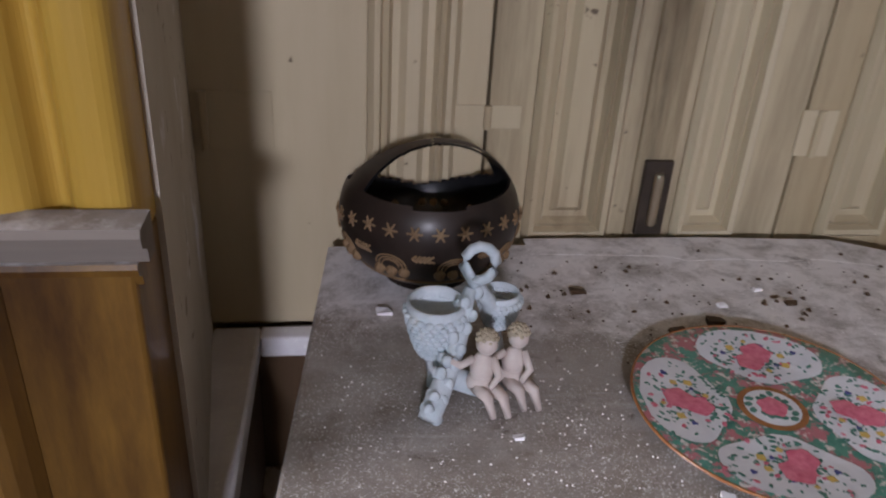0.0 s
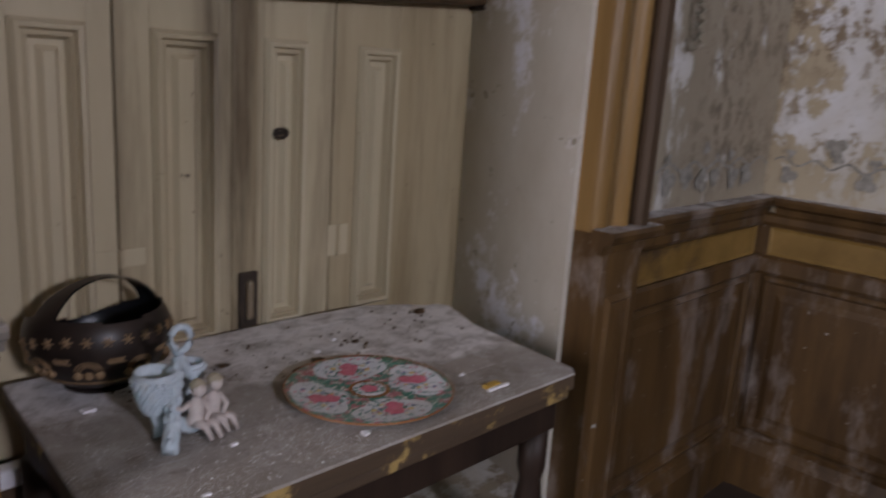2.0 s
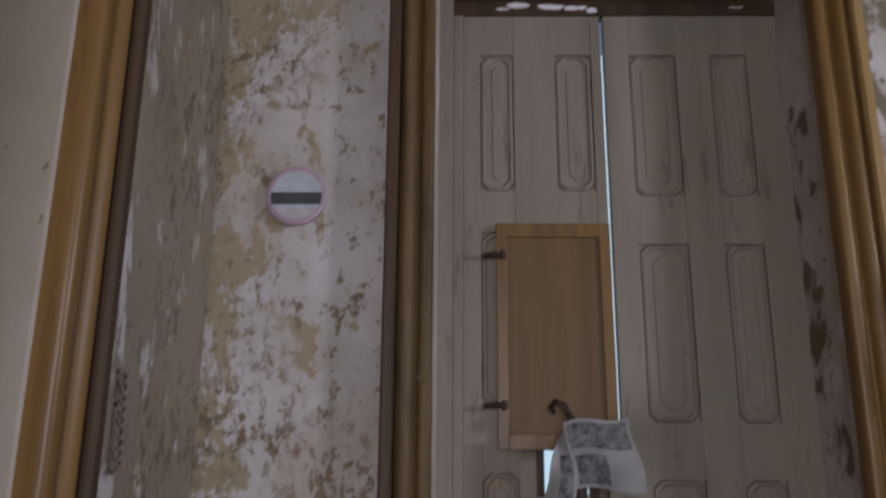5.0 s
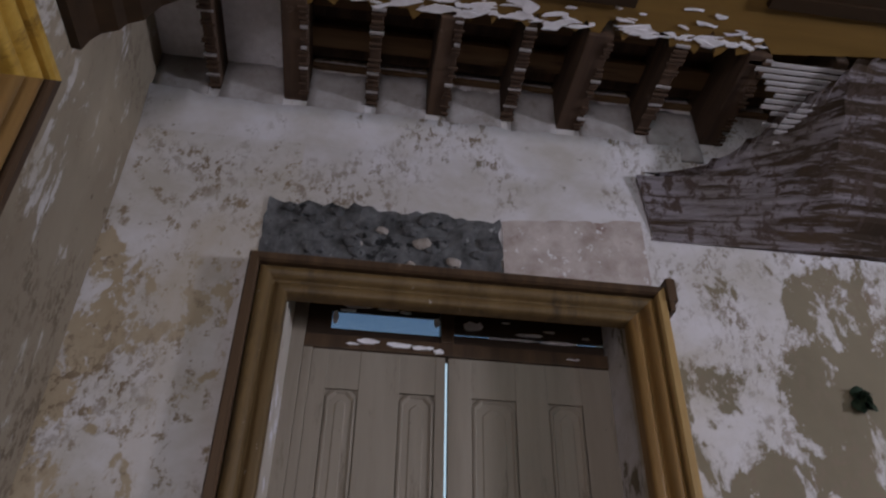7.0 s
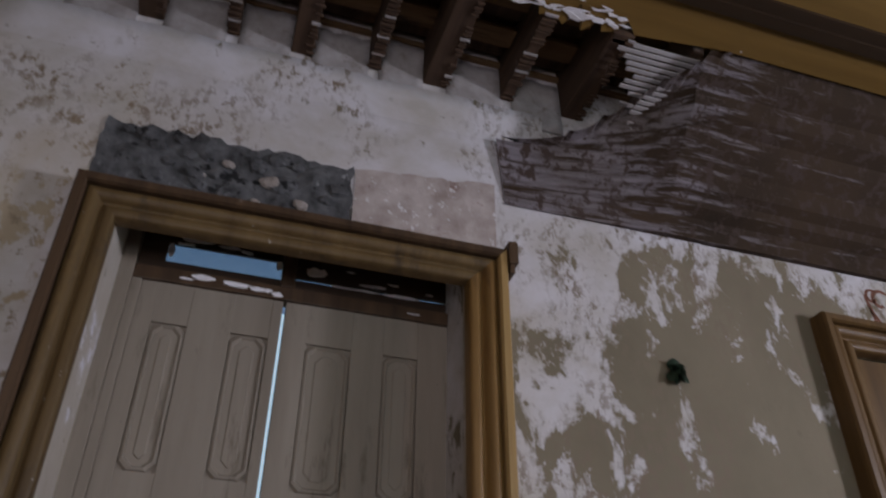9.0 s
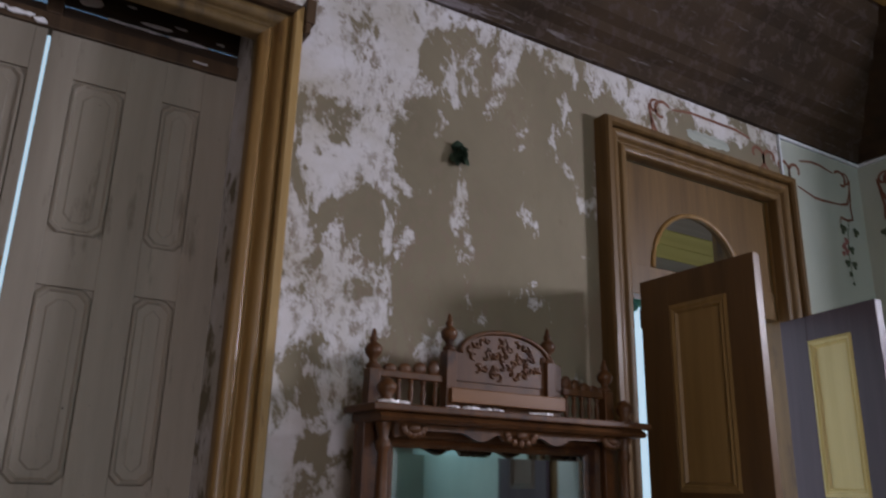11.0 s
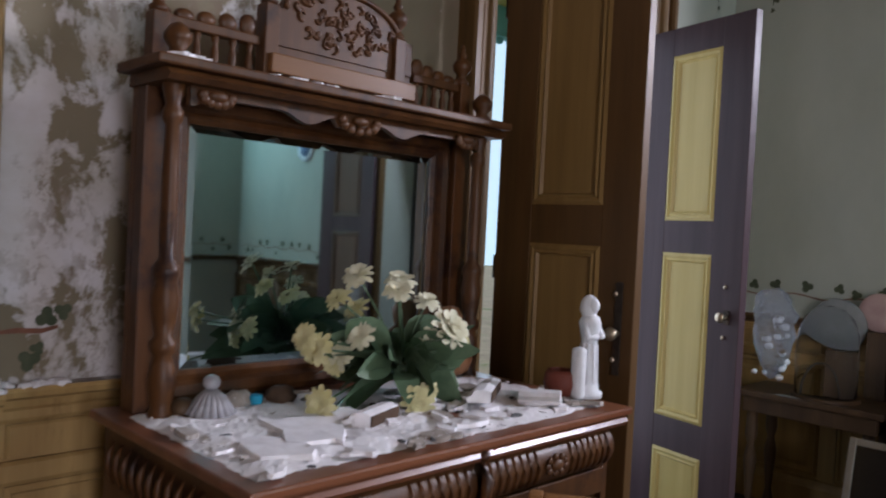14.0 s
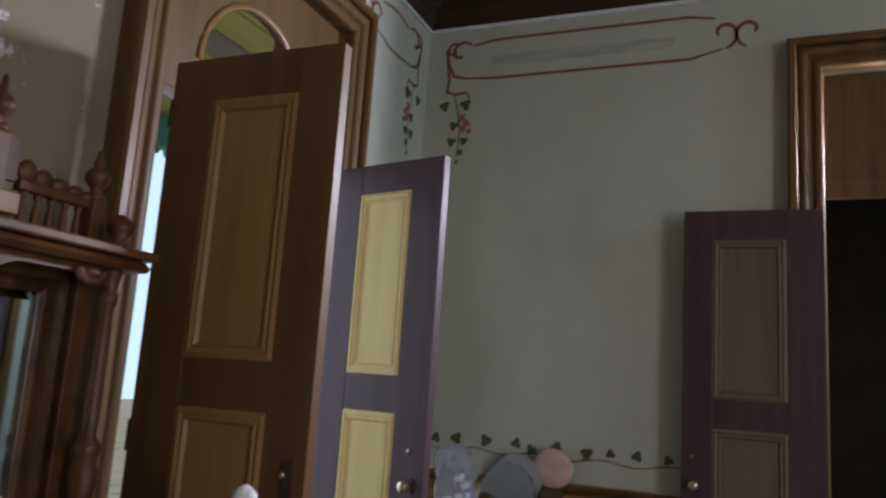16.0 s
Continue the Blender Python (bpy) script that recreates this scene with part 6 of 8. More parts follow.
for x, y, r, mt, lb, nm in ((1.63, -2.15, 0.032, dust_board, "dusty brown lump among the plaster", "debris_lump"), (1.62, -2.27, 0.034, joist_wood, "dark brown lump among the plaster", "debris_lump"), (1.64, -2.01, 0.028, dark_wood, "dark brown lump among the plaster", "debris_lump")):
    bm = bmesh.new()
    for v in ball(bm, (x, y, TZ + r * 0.8), r, (1.1, 1.3, 0.9), 10):
        v.co += Vector([random.uniform(-0.005, 0.005) for _ in range(3)])
    tagged(part(nm, bm, mt, None, "", True), lb, "debris")
bm = bmesh.new()
lathe(bm, [(0.014, 0), (0.016, 0.006), (0.016, 0.02), (0.012, 0.024)], (1.60, -2.185, TZ + 0.02), seg=14)
tagged(part("bottle_cap", bm, plain("cap_blue", (0.03, 0.35, 0.55), 0.35)), "bright blue bottle cap", "cap")
# flakes on the shelf
for i in range(16):
    y = random.choice((random.uniform(-2.03, -1.94), random.uniform(-2.4, -2.2), random.uniform(-2.6, -2.55)))
    shard(random.uniform(1.60, 1.66), y, 1.841, random.uniform(0.015, 0.035), 0.02, 0.01, random.random() * 6, plaster_crumb, "white flake of plaster on the shelf", random.uniform(-0.2, 0.2))
# saucer and cup on the inner shelf, board leaning in front
bm = bmesh.new()
lathe(bm, [(0.03, 0), (0.06, 0.012), (0.065, 0.016), (0.06, 0.018), (0.028, 0.006)], (1.22, -2.47, 0.736), seg=20)
tagged(part("saucer", bm, plain("saucer_grey", (0.16, 0.17, 0.19), 0.3)), "dark glazed saucer in the sideboard recess", "saucer")

# ---- things on the alcove table ----
lacquer = surface("lacquer_black", (0.012, 0.009, 0.008), (0.04, 0.026, 0.02), 14, (1, 1, 1), 0.42, 0.15, (0.10, 0.085, 0.075), 5, 0.60, coat=0.15)
lacquer_in = plain("lacquer_inside", (0.012, 0.012, 0.013), 0.25)
gilt = surface("gilt_line", (0.16, 0.10, 0.055), (0.27, 0.175, 0.095), 30, (1, 1, 1), 0.6, 0.1)
PC, PR = Vector((0.062, 0.972, 0.838)), 0.121


def on_pot(a, e, lift=0.0012):
    r = PR + lift
    return PC + Vector((r * math.cos(a) * math.cos(e), r * math.sin(a) * math.cos(e), r * 0.80 * math.sin(e)))


th = thing("gourd_basket", (PC.x, PC.y, 0.745), "black lacquered gourd basket with a strap handle and tan painted stars", "basket")
bm = bmesh.new()
na, ne = 120, 64
for rr, flip in ((PR, False), (PR - 0.005, True)):
    g = []
    for i in range(ne + 1):
        e = -1.30 + (math.pi / 2 + 1.28) * i / ne
        g.append([])
        for j in range(na):
            a = 2 * math.pi * j / na
            g[-1].append(bm.verts.new(PC + Vector((rr * math.cos(a) * math.cos(e), rr * math.sin(a) * math.cos(e), rr * 0.80 * math.sin(e)))))
    for i in range(ne):
        e = -1.30 + (math.pi / 2 + 1.28) * (i + 0.5) / ne
        for j in range(na):
            a = 2 * math.pi * (j + 0.5) / na
            x, y = math.cos(a) * math.cos(e), math.sin(a) * math.cos(e)
            across = -x * math.sin(0.30) + y * math.cos(0.30)
            open_ = e > 0.17 - 0.30 * math.sin(a) + 0.35 * abs(x) ** 1.5 and abs(across) > 0.075 + 0.20 * x * x
            if not open_:
                f = bm.faces.new((g[i][j], g[i][(j + 1) % na], g[i + 1][(j + 1) % na], g[i + 1][j]))
                f.material_index = 1 if flip else 0
bmesh.ops.remove_doubles(bm, verts=bm.verts, dist=0.0002)
part("shell", bm, [lacquer, lacquer_in], th, "", True)
bm = bmesh.new()
lathe(bm, [(0.062, -0.0935), (0.058, -0.090), (0.05, -0.088)], PC, seg=24)
part("foot", bm, lacquer, th)
for k in range(24):
    a = 2 * math.pi * k / 24
    e0 = min(0.02 - 0.26 * math.sin(a), 0.2)
    bm = bmesh.new()
    for s in range(3):
        t = s * math.pi / 3
        da, de = 0.085 * math.cos(t), 0.085 * math.sin(t) * 1.15
        tube(bm, [on_pot(a - da, e0 - de), on_pot(a, e0, 0.002), on_pot(a + da, e0 + de)], [0.0012, 0.0022, 0.0012], 5)
    part("star", bm, gilt, th)
for k in range(9):
    a0 = 2 * math.pi * k / 9
    bm = bmesh.new()
    for rr in (0.10, 0.14, 0.18):
        tube(bm, [on_pot(a0 + rr * math.cos(u), -0.32 + rr * 1.0 * math.sin(u)) for u in [math.pi * i / 10 for i in range(11)]], 0.0012, 5)
    for u in (-0.15, 0.0, 0.15):
        ball(bm, on_pot(a0 + u, -0.42, 0.0), 0.008, (1, 1, 1), 8)
    part("fan_motif", bm, gilt, th)
    bm = bmesh.new()
    c = a0 + math.pi / 9
    for i in range(5):
        tube(bm, [on_pot(c - 0.10 + 0.04 * i, -0.14), on_pot(c - 0.06 + 0.045 * i, -0.09)], 0.0016, 5)
        tube(bm, [on_pot(c - 0.10 + 0.04 * i, -0.14), on_pot(c - 0.05 + 0.045 * i, -0.19)], 0.0016, 5)
    part("leaf_motif", bm, gilt, th)
bm = bmesh.new()
for e in (-0.62, -0.66):
    tube(bm, [on_pot(2 * math.pi * i / 48, e) for i in range(49)], 0.0011, 5)
part("line_motif", bm, gilt, th)

# figurine: one plain mesh
blue_bisque = surface("blue_bisque", (0.42, 0.49, 0.53), (0.64, 0.68, 0.72), 40, (1, 1, 1), 0.7, 0.35, (0.62, 0.62, 0.60), 26, 0.58)
pink_bisque = surface("pink_bisque", (0.55, 0.46, 0.42), (0.68, 0.60, 0.56), 30, (1, 1, 1), 0.7, 0.2)
white_glaze = plain("white_glaze", (0.72, 0.72, 0.74), 0.4)
bm = bmesh.new()


def weave_cup(cx, cy, z0, z1, r):
    n0 = len(bm.faces)
    lathe(bm, [(r * 0.35, z0), (r * 0.66, z0 + (z1 - z0) * 0.25), (r * 0.92, z0 + (z1 - z0) * 0.6), (r, z1 - 0.006), (r * 0.97, z1), (r * 0.88, z1), (r * 0.86, z1 - 0.012), (r * 0.5, z1 - 0.03)], (cx, cy, 0), seg=22)
    for k in range(9):
        f = k / 9
        rr = r * (0.45 + 0.57 * f ** 0.7)
        zz = z0 + 0.006 + (z1 - z0 - 0.012) * f
        for i in range(20):
            a = 2 * math.pi * (i + 0.5 * (k % 2)) / 20
            ball(bm, (cx + rr * math.cos(a), cy + rr * math.sin(a), zz), 0.0055, (1, 1, 0.7), 6)


weave_cup(0.042, 0.715, 0.783, 0.852, 0.032)
weave_cup(0.118, 0.755, 0.790, 0.838, 0.023)
tube(bm, [(0.030, 0.645, 0.752), (0.040, 0.662, 0.765), (0.056, 0.685, 0.79), (0.066, 0.70, 0.82), (0.072, 0.712, 0.85), (0.078, 0.716, 0.865)], [0.012, 0.013, 0.011, 0.010, 0.009, 0.007], 8)
for k in range(22):
    f = k / 22
    q = Vector((0.030, 0.645, 0.752)).lerp(Vector((0.078, 0.716, 0.862)), f)
    ball(bm, (q.x + 0.009 * math.cos(k * 2.1), q.y + 0.008 * math.sin(k * 2.1), q.z + 0.004 * math.sin(k)), 0.0042, (1.5, 0.8, 1.9), 7)
tube(bm, [(0.078, 0.716, 0.862)] + [(0.085 + 0.017 * math.cos(a), 0.718, 0.893 + 0.020 * math.sin(a)) for a in [-2.0 + i * 0.52 for i in range(11)]] + [(0.084, 0.72, 0.862)], 0.0058, 8)
tube(bm, [(0.084, 0.72, 0.865), (0.10, 0.735, 0.84), (0.112, 0.75, 0.80), (0.12, 0.76, 0.75)], [0.007, 0.009, 0.008, 0.012], 8)
tube(bm, [(0.042, 0.715, 0.79), (0.044, 0.712, 0.765), (0.046, 0.705, 0.75)], [0.012, 0.009, 0.013], 8)
tube(bm, [(0.056, 0.685, 0.775), (0.085, 0.69, 0.76), (0.12, 0.70, 0.755)], [0.012, 0.013, 0.010], 8)
for f in bm.faces:
    f.material_index = 0
k0 = len(bm.faces)
for cx, cy, h, s in ((0.088, 0.676, 0.003, 1.0), (0.124, 0.690, 0.0, 0.95)):
    z = 0.772 + h
    ball(bm, (cx, cy, z + 0.018), 0.0135 * s, (1, 0.85, 1.5), 10)
    ball(bm, (cx - 0.001, cy, z), 0.0145 * s, (1.1, 1, 0.9), 10)
    ball(bm, (cx + 0.002, cy - 0.004, z + 0.050), 0.0115 * s, (1, 1, 1.05), 12)
    tube(bm, [(cx - 0.010, cy, z + 0.030), (cx - 0.024, cy - 0.004, z + 0.024), (cx - 0.036, cy - 0.002, z + 0.030)], [0.005, 0.0045, 0.003], 7)
    tube(bm, [(cx + 0.010, cy, z + 0.030), (cx + 0.016, cy - 0.012, z + 0.014), (cx + 0.006, cy - 0.018, z + 0.004)], [0.005, 0.0045, 0.003], 7)
    for dx in (-0.006, 0.010):
        tube(bm, [(cx + dx, cy - 0.006, z - 0.002), (cx + dx + 0.010, cy - 0.024, z - 0.004), (cx + dx + 0.016, cy - 0.028, z - 0.026)], [0.008, 0.0065, 0.004], 7)
k1 = len(bm.faces)
for cx, cy, h in ((0.088, 0.676, 0.003), (0.124, 0.690, 0.0)):
    ball(bm, (cx + 0.002, cy - 0.0015, 0.772 + h + 0.0535), 0.0118, (1, 1, 0.95), 12)
    for i in range(30):
        a, el = i * 2.4, 0.1 + 1.3 * i / 30
        ball(bm, (cx + 0.002 + 0.011 * math.cos(a) * math.cos(el), cy - 0.001 + 0.011 * math.sin(a) * math.cos(el), 0.772 + h + 0.0535 + 0.0105 * math.sin(el)), 0.0028, (1, 1, 0.8), 6)
bm.faces.ensure_lookup_table()
for i, f in enumerate(bm.faces):
    f.material_index = 0 if i < k0 else 1 if i < k1 else 2
fig = part("figurine", bm, [blue_bisque, pink_bisque, plain("hair_tan", (0.44, 0.37, 0.27), 0.7)], None, "", True)
tagged(fig, "pale blue and pink bisque figurine with two woven cups", "figurine")

# painted plate
plate_rim = surface("plate_green", (0.03, 0.16, 0.125), (0.09, 0.28, 0.22), 60, (1, 1, 1), 0.3, 0.05, (0.42, 0.14, 0.17), 50, 0.50, (0.60, 0.54, 0.52), 120, 0.57, soft=0.05, coat=0.3)
plate_white = surface("plate_white", (0.58, 0.60, 0.65), (0.72, 0.73, 0.77), 20, (1, 1, 1), 0.25, 0.03, coat=0.4)
plate_pink = surface("plate_pink", (0.50, 0.06, 0.14), (0.72, 0.22, 0.30), 90, (1, 1, 1), 0.3, 0.05, coat=0.4)
plate_gold = surface("plate_gold", (0.24, 0.09, 0.03), (0.36, 0.16, 0.06), 60, (1, 1, 1), 0.35, 0.05, coat=0.3)
plate_leaf = surface("plate_leaf", (0.03, 0.14, 0.115), (0.09, 0.24, 0.20), 60, (1, 1, 1), 0.3, 0.05, coat=0.4)
plate_yellow = plain("plate_yellow", (0.60, 0.42, 0.12), 0.3)
plate_blue = plain("plate_blue", (0.07, 0.08, 0.25), 0.3)
PX, PY, PZ, RR = 0.402, 0.640, 0.745, 0.151
th = thing("painted_plate", (PX, PY, PZ), "round enamelled plate with four floral panels, pink roses and green borders", "plate")
bm = bmesh.new()
lathe(bm, [(0.085, 0), (0.09, 0.003), (0.125, 0.008), (0.149, 0.0125), (RR, 0.0145), (0.149, 0.0155), (0.12, 0.0115), (0.09, 0.0085), (0.03, 0.0080), (0.005, 0.0080)], (PX, PY, PZ), seg=64)
part("plate_body", bm, plate_rim, th, "", True)
bm = bmesh.new()
tube(bm, [(PX + (RR - 0.001) * math.cos(a), PY + (RR - 0.001) * math.sin(a), PZ + 0.0145) for a in [2 * math.pi * i / 64 for i in range(65)]], 0.0018, 6)
part("rim_line", bm, plate_gold, th)


def height_at(r):
    return PZ + 0.0088 + (0.0 if r < 0.09 else (r - 0.09) * 0.1 if r < 0.12 else 0.003 + (r - 0.12) * 0.138)


def disc(bm, x, y, r, lift, n=12, wob=0.0, ph=0.0):
    c = bm.verts.new((x, y, height_at(math.hypot(x - PX, y - PY)) + lift + 0.0004))
    ring = []
    for i in range(n):
        a = 2 * math.pi * i / n
        q = r * (1 + wob * math.cos(5 * a + ph))
        px, py = x + q * math.cos(a), y + q * math.sin(a)
        ring.append(bm.verts.new((px, py, height_at(math.hypot(px - PX, py - PY)) + lift)))
    for i in range(n):
        bm.faces.new((c, ring[i], ring[(i + 1) % n]))


def polar(r, a):
    return PX + r * math.cos(a), PY + r * math.sin(a)


random.seed(14)
for deg in (72, -14, -106, 168):
    A = radians(deg)
    bm = bmesh.new()
    ring = []
    for i in range(28):
        t = 2 * math.pi * i / 28
        # broad petal-shaped field, rounded towards the middle
        r = 0.0935 + 0.0495 * math.sin(t)
        half = 0.715 * math.copysign(abs(math.cos(t)) ** 0.62, math.cos(t))
        ring.append((r, A + half * (0.72 + 0.28 * min(1.0, max(0.0, (r - 0.05) / 0.05)))))
    c = bm.verts.new((*polar(0.092, A), height_at(0.092) + 0.0007))
    vs = [bm.verts.new((*polar(r, a), height_at(r) + 0.0006)) for r, a in ring]
    for i in range(28):
        bm.faces.new((c, vs[i], vs[(i + 1) % 28]))
    field = part("white_field", bm, plate_white, th)
    bm = bmesh.new()
    for k in range(130):
        a, r = A + max(-0.56, min(0.56, random.gauss(0.0, 0.34))), max(0.052, min(0.134, random.gauss(0.094, 0.023)))
        disc(bm, *polar(r, a), random.uniform(0.0014, 0.0034), 0.0012, 7, 0.4, k)
    part("leaf_sprays", bm, plate_leaf, field)
    for r, a, s in ((0.100, 0.02, 0.0175), (0.081, 0.14, 0.0155)):
        bm = bmesh.new()
        disc(bm, *polar(r, A + a), s, 0.0020 + a * 0.004, 16, 0.10, a * 9)
        part("rose", bm, plate_pink, field)
    bm = bmesh.new()
    for k in range(26):
        disc(bm, *polar(max(0.056, min(0.132, random.gauss(0.096, 0.024))), A + max(-0.55, min(0.55, random.gauss(0.0, 0.36)))), random.uniform(0.0018, 0.0036), 0.0016, 7, 0.3, k)
    tagged(part("pink_florets", bm, plate_pink, field), kind="stuff")
    for r, a, s in ((0.108, 0.30, 0.007), (0.09, -0.33, 0.007), (0.105, -0.25, 0.006), (0.12, 0.12, 0.004), (0.07, -0.12, 0.005)):
        bm = bmesh.new()
        disc(bm, *polar(r, A + a), s * 0.75, 0.0017, 9, 0.2, r * 90)
        part("yellow_flower", bm, plate_yellow, field)
    for r, a, s in ((0.118, -0.36, 0.005), (0.10, 0.42, 0.005), (0.085, -0.22, 0.004), (0.115, -0.05, 0.004)):
        bm = bmesh.new()
        disc(bm, *polar(r, A + a), s * 0.75, 0.0018, 8, 0.25, r * 50)
        part("blue_flower", bm, plate_blue, field)
for r, lift, mt, nm in ((0.037, 0.0008, plate_gold, "medallion_ring"), (0.030, 0.0014, plate_white, "medallion"), (0.016, 0.0022, plate_pink, "medallion_rose")):
    bm = bmesh.new()
    disc(bm, PX, PY, r, lift, 28 if r > 0.02 else 14, 0.0 if r > 0.02 else 0.12)
    part(nm, bm, mt, th)
bm = bmesh.new()
for k in range(16):
    disc(bm, *polar(random.uniform(0.014, 0.026), k * 0.41), 0.0045, 0.0019, 7, 0.2, k)
part("medallion_leaves", bm, plate_leaf, th)

# scraps on the table
for a, lb in (((0.58, 0.505, 0.64, 0.535), "scrap of ochre and white chipped wood on the table"),):
    th = thing("wood_scrap", (0.61, 0.52, 0.745), lb, "scrap")
    part("splinter", one_box(0.585, 0.64, 0.512, 0.519, 0.745, 0.750, 0.001), plaster_crumb, th)
    part("splinter", one_box(0.588, 0.625, 0.52, 0.535, 0.745, 0.752, 0.001), gold_wood, th)
bm = bmesh.new()
box(bm, 0.60, 0.70, 0.60, 0.66, 0.7453, 0.7462)
tagged(part("paper_scrap", bm, dust_board), "dusty grey scrap of paper lying on the table", "paper")

# rope loop hung on the plinth
rope_mat = surface("rope_cream", (0.40, 0.33, 0.22), (0.58, 0.50, 0.37), 60, (1, 1, 1), 0.8, 0.3)
th = thing("rope_loop", (-0.35, 0.555, 0.87), "twisted cream cord loop hanging on the golden plinth", "cord")
path = [(-0.365, 0.558, 0.985), (-0.340, 0.556, 0.955), (-0.331, 0.556, 0.91), (-0.330, 0.556, 0.88), (-0.338, 0.556, 0.866), (-0.350, 0.556, 0.875), (-0.356, 0.556, 0.92), (-0.368, 0.558, 0.985)]
fine = []
for a, b in zip(path, path[1:]):
    for i in range(8):
        fine.append(Vector(a).lerp(Vector(b), i / 8))
for ph in (0, math.pi):
    bm = bmesh.new()
    tube(bm, [p + Vector((0.0035 * math.cos(i * 1.1 + ph), 0.0035 * math.sin(i * 1.1 + ph), 0)) for i, p in enumerate(fine)], 0.0045, 7)
    part("strand", bm, rope_mat, th, "", True)

# ---- on the walls ----
th = thing("wall_plate", (E - 0.02, 0.356, 2.22), "round wall plate with a pink rim and a grey view", "plate")
wp = (E - 0.004, 0.356, 2.326)
bm = bmesh.new()
lathe(bm, [(0.06, 0), (0.108, 0.014), (0.108, 0.018), (0.092, 0.013), (0.02, 0.011)], (0, 0, 0), seg=40, m=Matrix.Translation(wp) @ Matrix.Rotation(radians(-90), 4, "Y"))
part("rim", bm, plain("plate_lilac", (0.50, 0.36, 0.44), 0.3), th, "", True)


def wall_disc(z0, z1, lift, mt, nm, r=0.09, rag=0.0):
    bm = bmesh.new()
    pts = []
    for i in range(20):
        a = math.asin(z0 / r) + (math.asin(z1 / r) - math.asin(z0 / r)) * i / 19
        pts.append((r * math.cos(a), r * math.sin(a)))
    pts += [(-p, q) for p, q in reversed(pts)]
    bm.faces.new([bm.verts.new((wp[0] - lift, wp[1] + p, wp[2] + q)) for p, q in pts])
    part(nm, bm, mt, th)


wall_disc(-0.0899, 0.0899, 0.015, plain("plate_sky", (0.50, 0.55, 0.60), 0.3), "sky")
wall_disc(-0.032, 0.012, 0.017, plain("plate_trees", (0.07, 0.08, 0.075), 0.3), "dark_view")
wall_disc(-0.089, -0.045, 0.0165, plain("plate_ground", (0.52, 0.48, 0.50), 0.3), "foreground")

th = thing("wall_plate", (-3.03, S, 2.13), "round blue and white plate on the pale green wall", "plate")
for prof, mt, nm in (([(0.07, 0), (0.135, 0.012), (0.135, 0.017), (0.10, 0.012), (0.01, 0.010)], plain("plate_china", (0.62, 0.66, 0.70), 0.25), "rim"), ([(0.085, 0.0125), (0.085, 0.0145), (0.01, 0.0145)], plain("plate_cobalt", (0.10, 0.16, 0.28), 0.25), "centre")):
    bm = bmesh.new()
    lathe(bm, prof, (0, 0, 0), seg=36, m=Matrix.Translation((-3.03, S + 0.002, 2.26)) @ Matrix.Rotation(radians(-90), 4, "X"))
    part(nm, bm, mt, th, "", True)

# dark green tuft in the plaster
bm = bmesh.new()
random.seed(9)
for i in range(26):
    p = Vector((E - 0.02, -2.46 + random.uniform(-0.05, 0.05), 3.01 + random.uniform(-0.06, 0.06)))
    blade(bm, (E - 0.005, -2.46, 3.02), p + Vector((random.uniform(-0.03, 0), 0, 0)), 0.025, 0.01, random.uniform(-1, 1))
tagged(part("wall_ornament", bm, surface("tuft_green", (0.012, 0.022, 0.012), (0.04, 0.065, 0.04), 12), None, "", True), "dark green leafy ornament stuck on the wall", "ornament")
# carved ornament hanging beside the alcove
bm = bmesh.new()
for i in range(9):
    z = 1.66 - i * 0.028
    tube(bm, [(1.405 + 0.004 * i, N - 0.012, z), (1.435 + 0.002 * i, N - 0.02, z - 0.012), (1.425, N - 0.012, z - 0.028)], [0.005, 0.009, 0.004], 6)
    tube(bm, [(1.40 + 0.008 * (i % 2), N - 0.01, z), (1.415, N - 0.018, z - 0.03)], 0.004, 6)
tagged(part("wall_carving", bm, surface("carving_pale", (0.18, 0.14, 0.09), (0.44, 0.39, 0.31), 40, (1, 1, 1), 0.8, 0.3), None, "", True), "flaking pale carved drop ornament on the wall", "ornament", kind="stuff")

ivy = surface("ivy_paint", (0.045, 0.06, 0.035), (0.09, 0.10, 0.06), 20, (1, 1, 1), 0.8, 0.05)
ivy_old = surface("ivy_faded", (0.15, 0.135, 0.11), (0.34, 0.31, 0.27), 40, (1, 1, 1), 0.85, 0.05)
red_line = surface("scroll_red", (0.13, 0.055, 0.035), (0.22, 0.10, 0.065), 20, (1, 1, 1), 0.8, 0.05)
rose_paint = surface("rose_paint", (0.22, 0.085, 0.08), (0.34, 0.16, 0.14), 25, (1, 1, 1), 0.8, 0.05)
smudge = surface("landscape_paint", (0.24, 0.26, 0.23), (0.38, 0.39, 0.34), 9, (0.3, 0.3, 2), 0.8, 0.02)


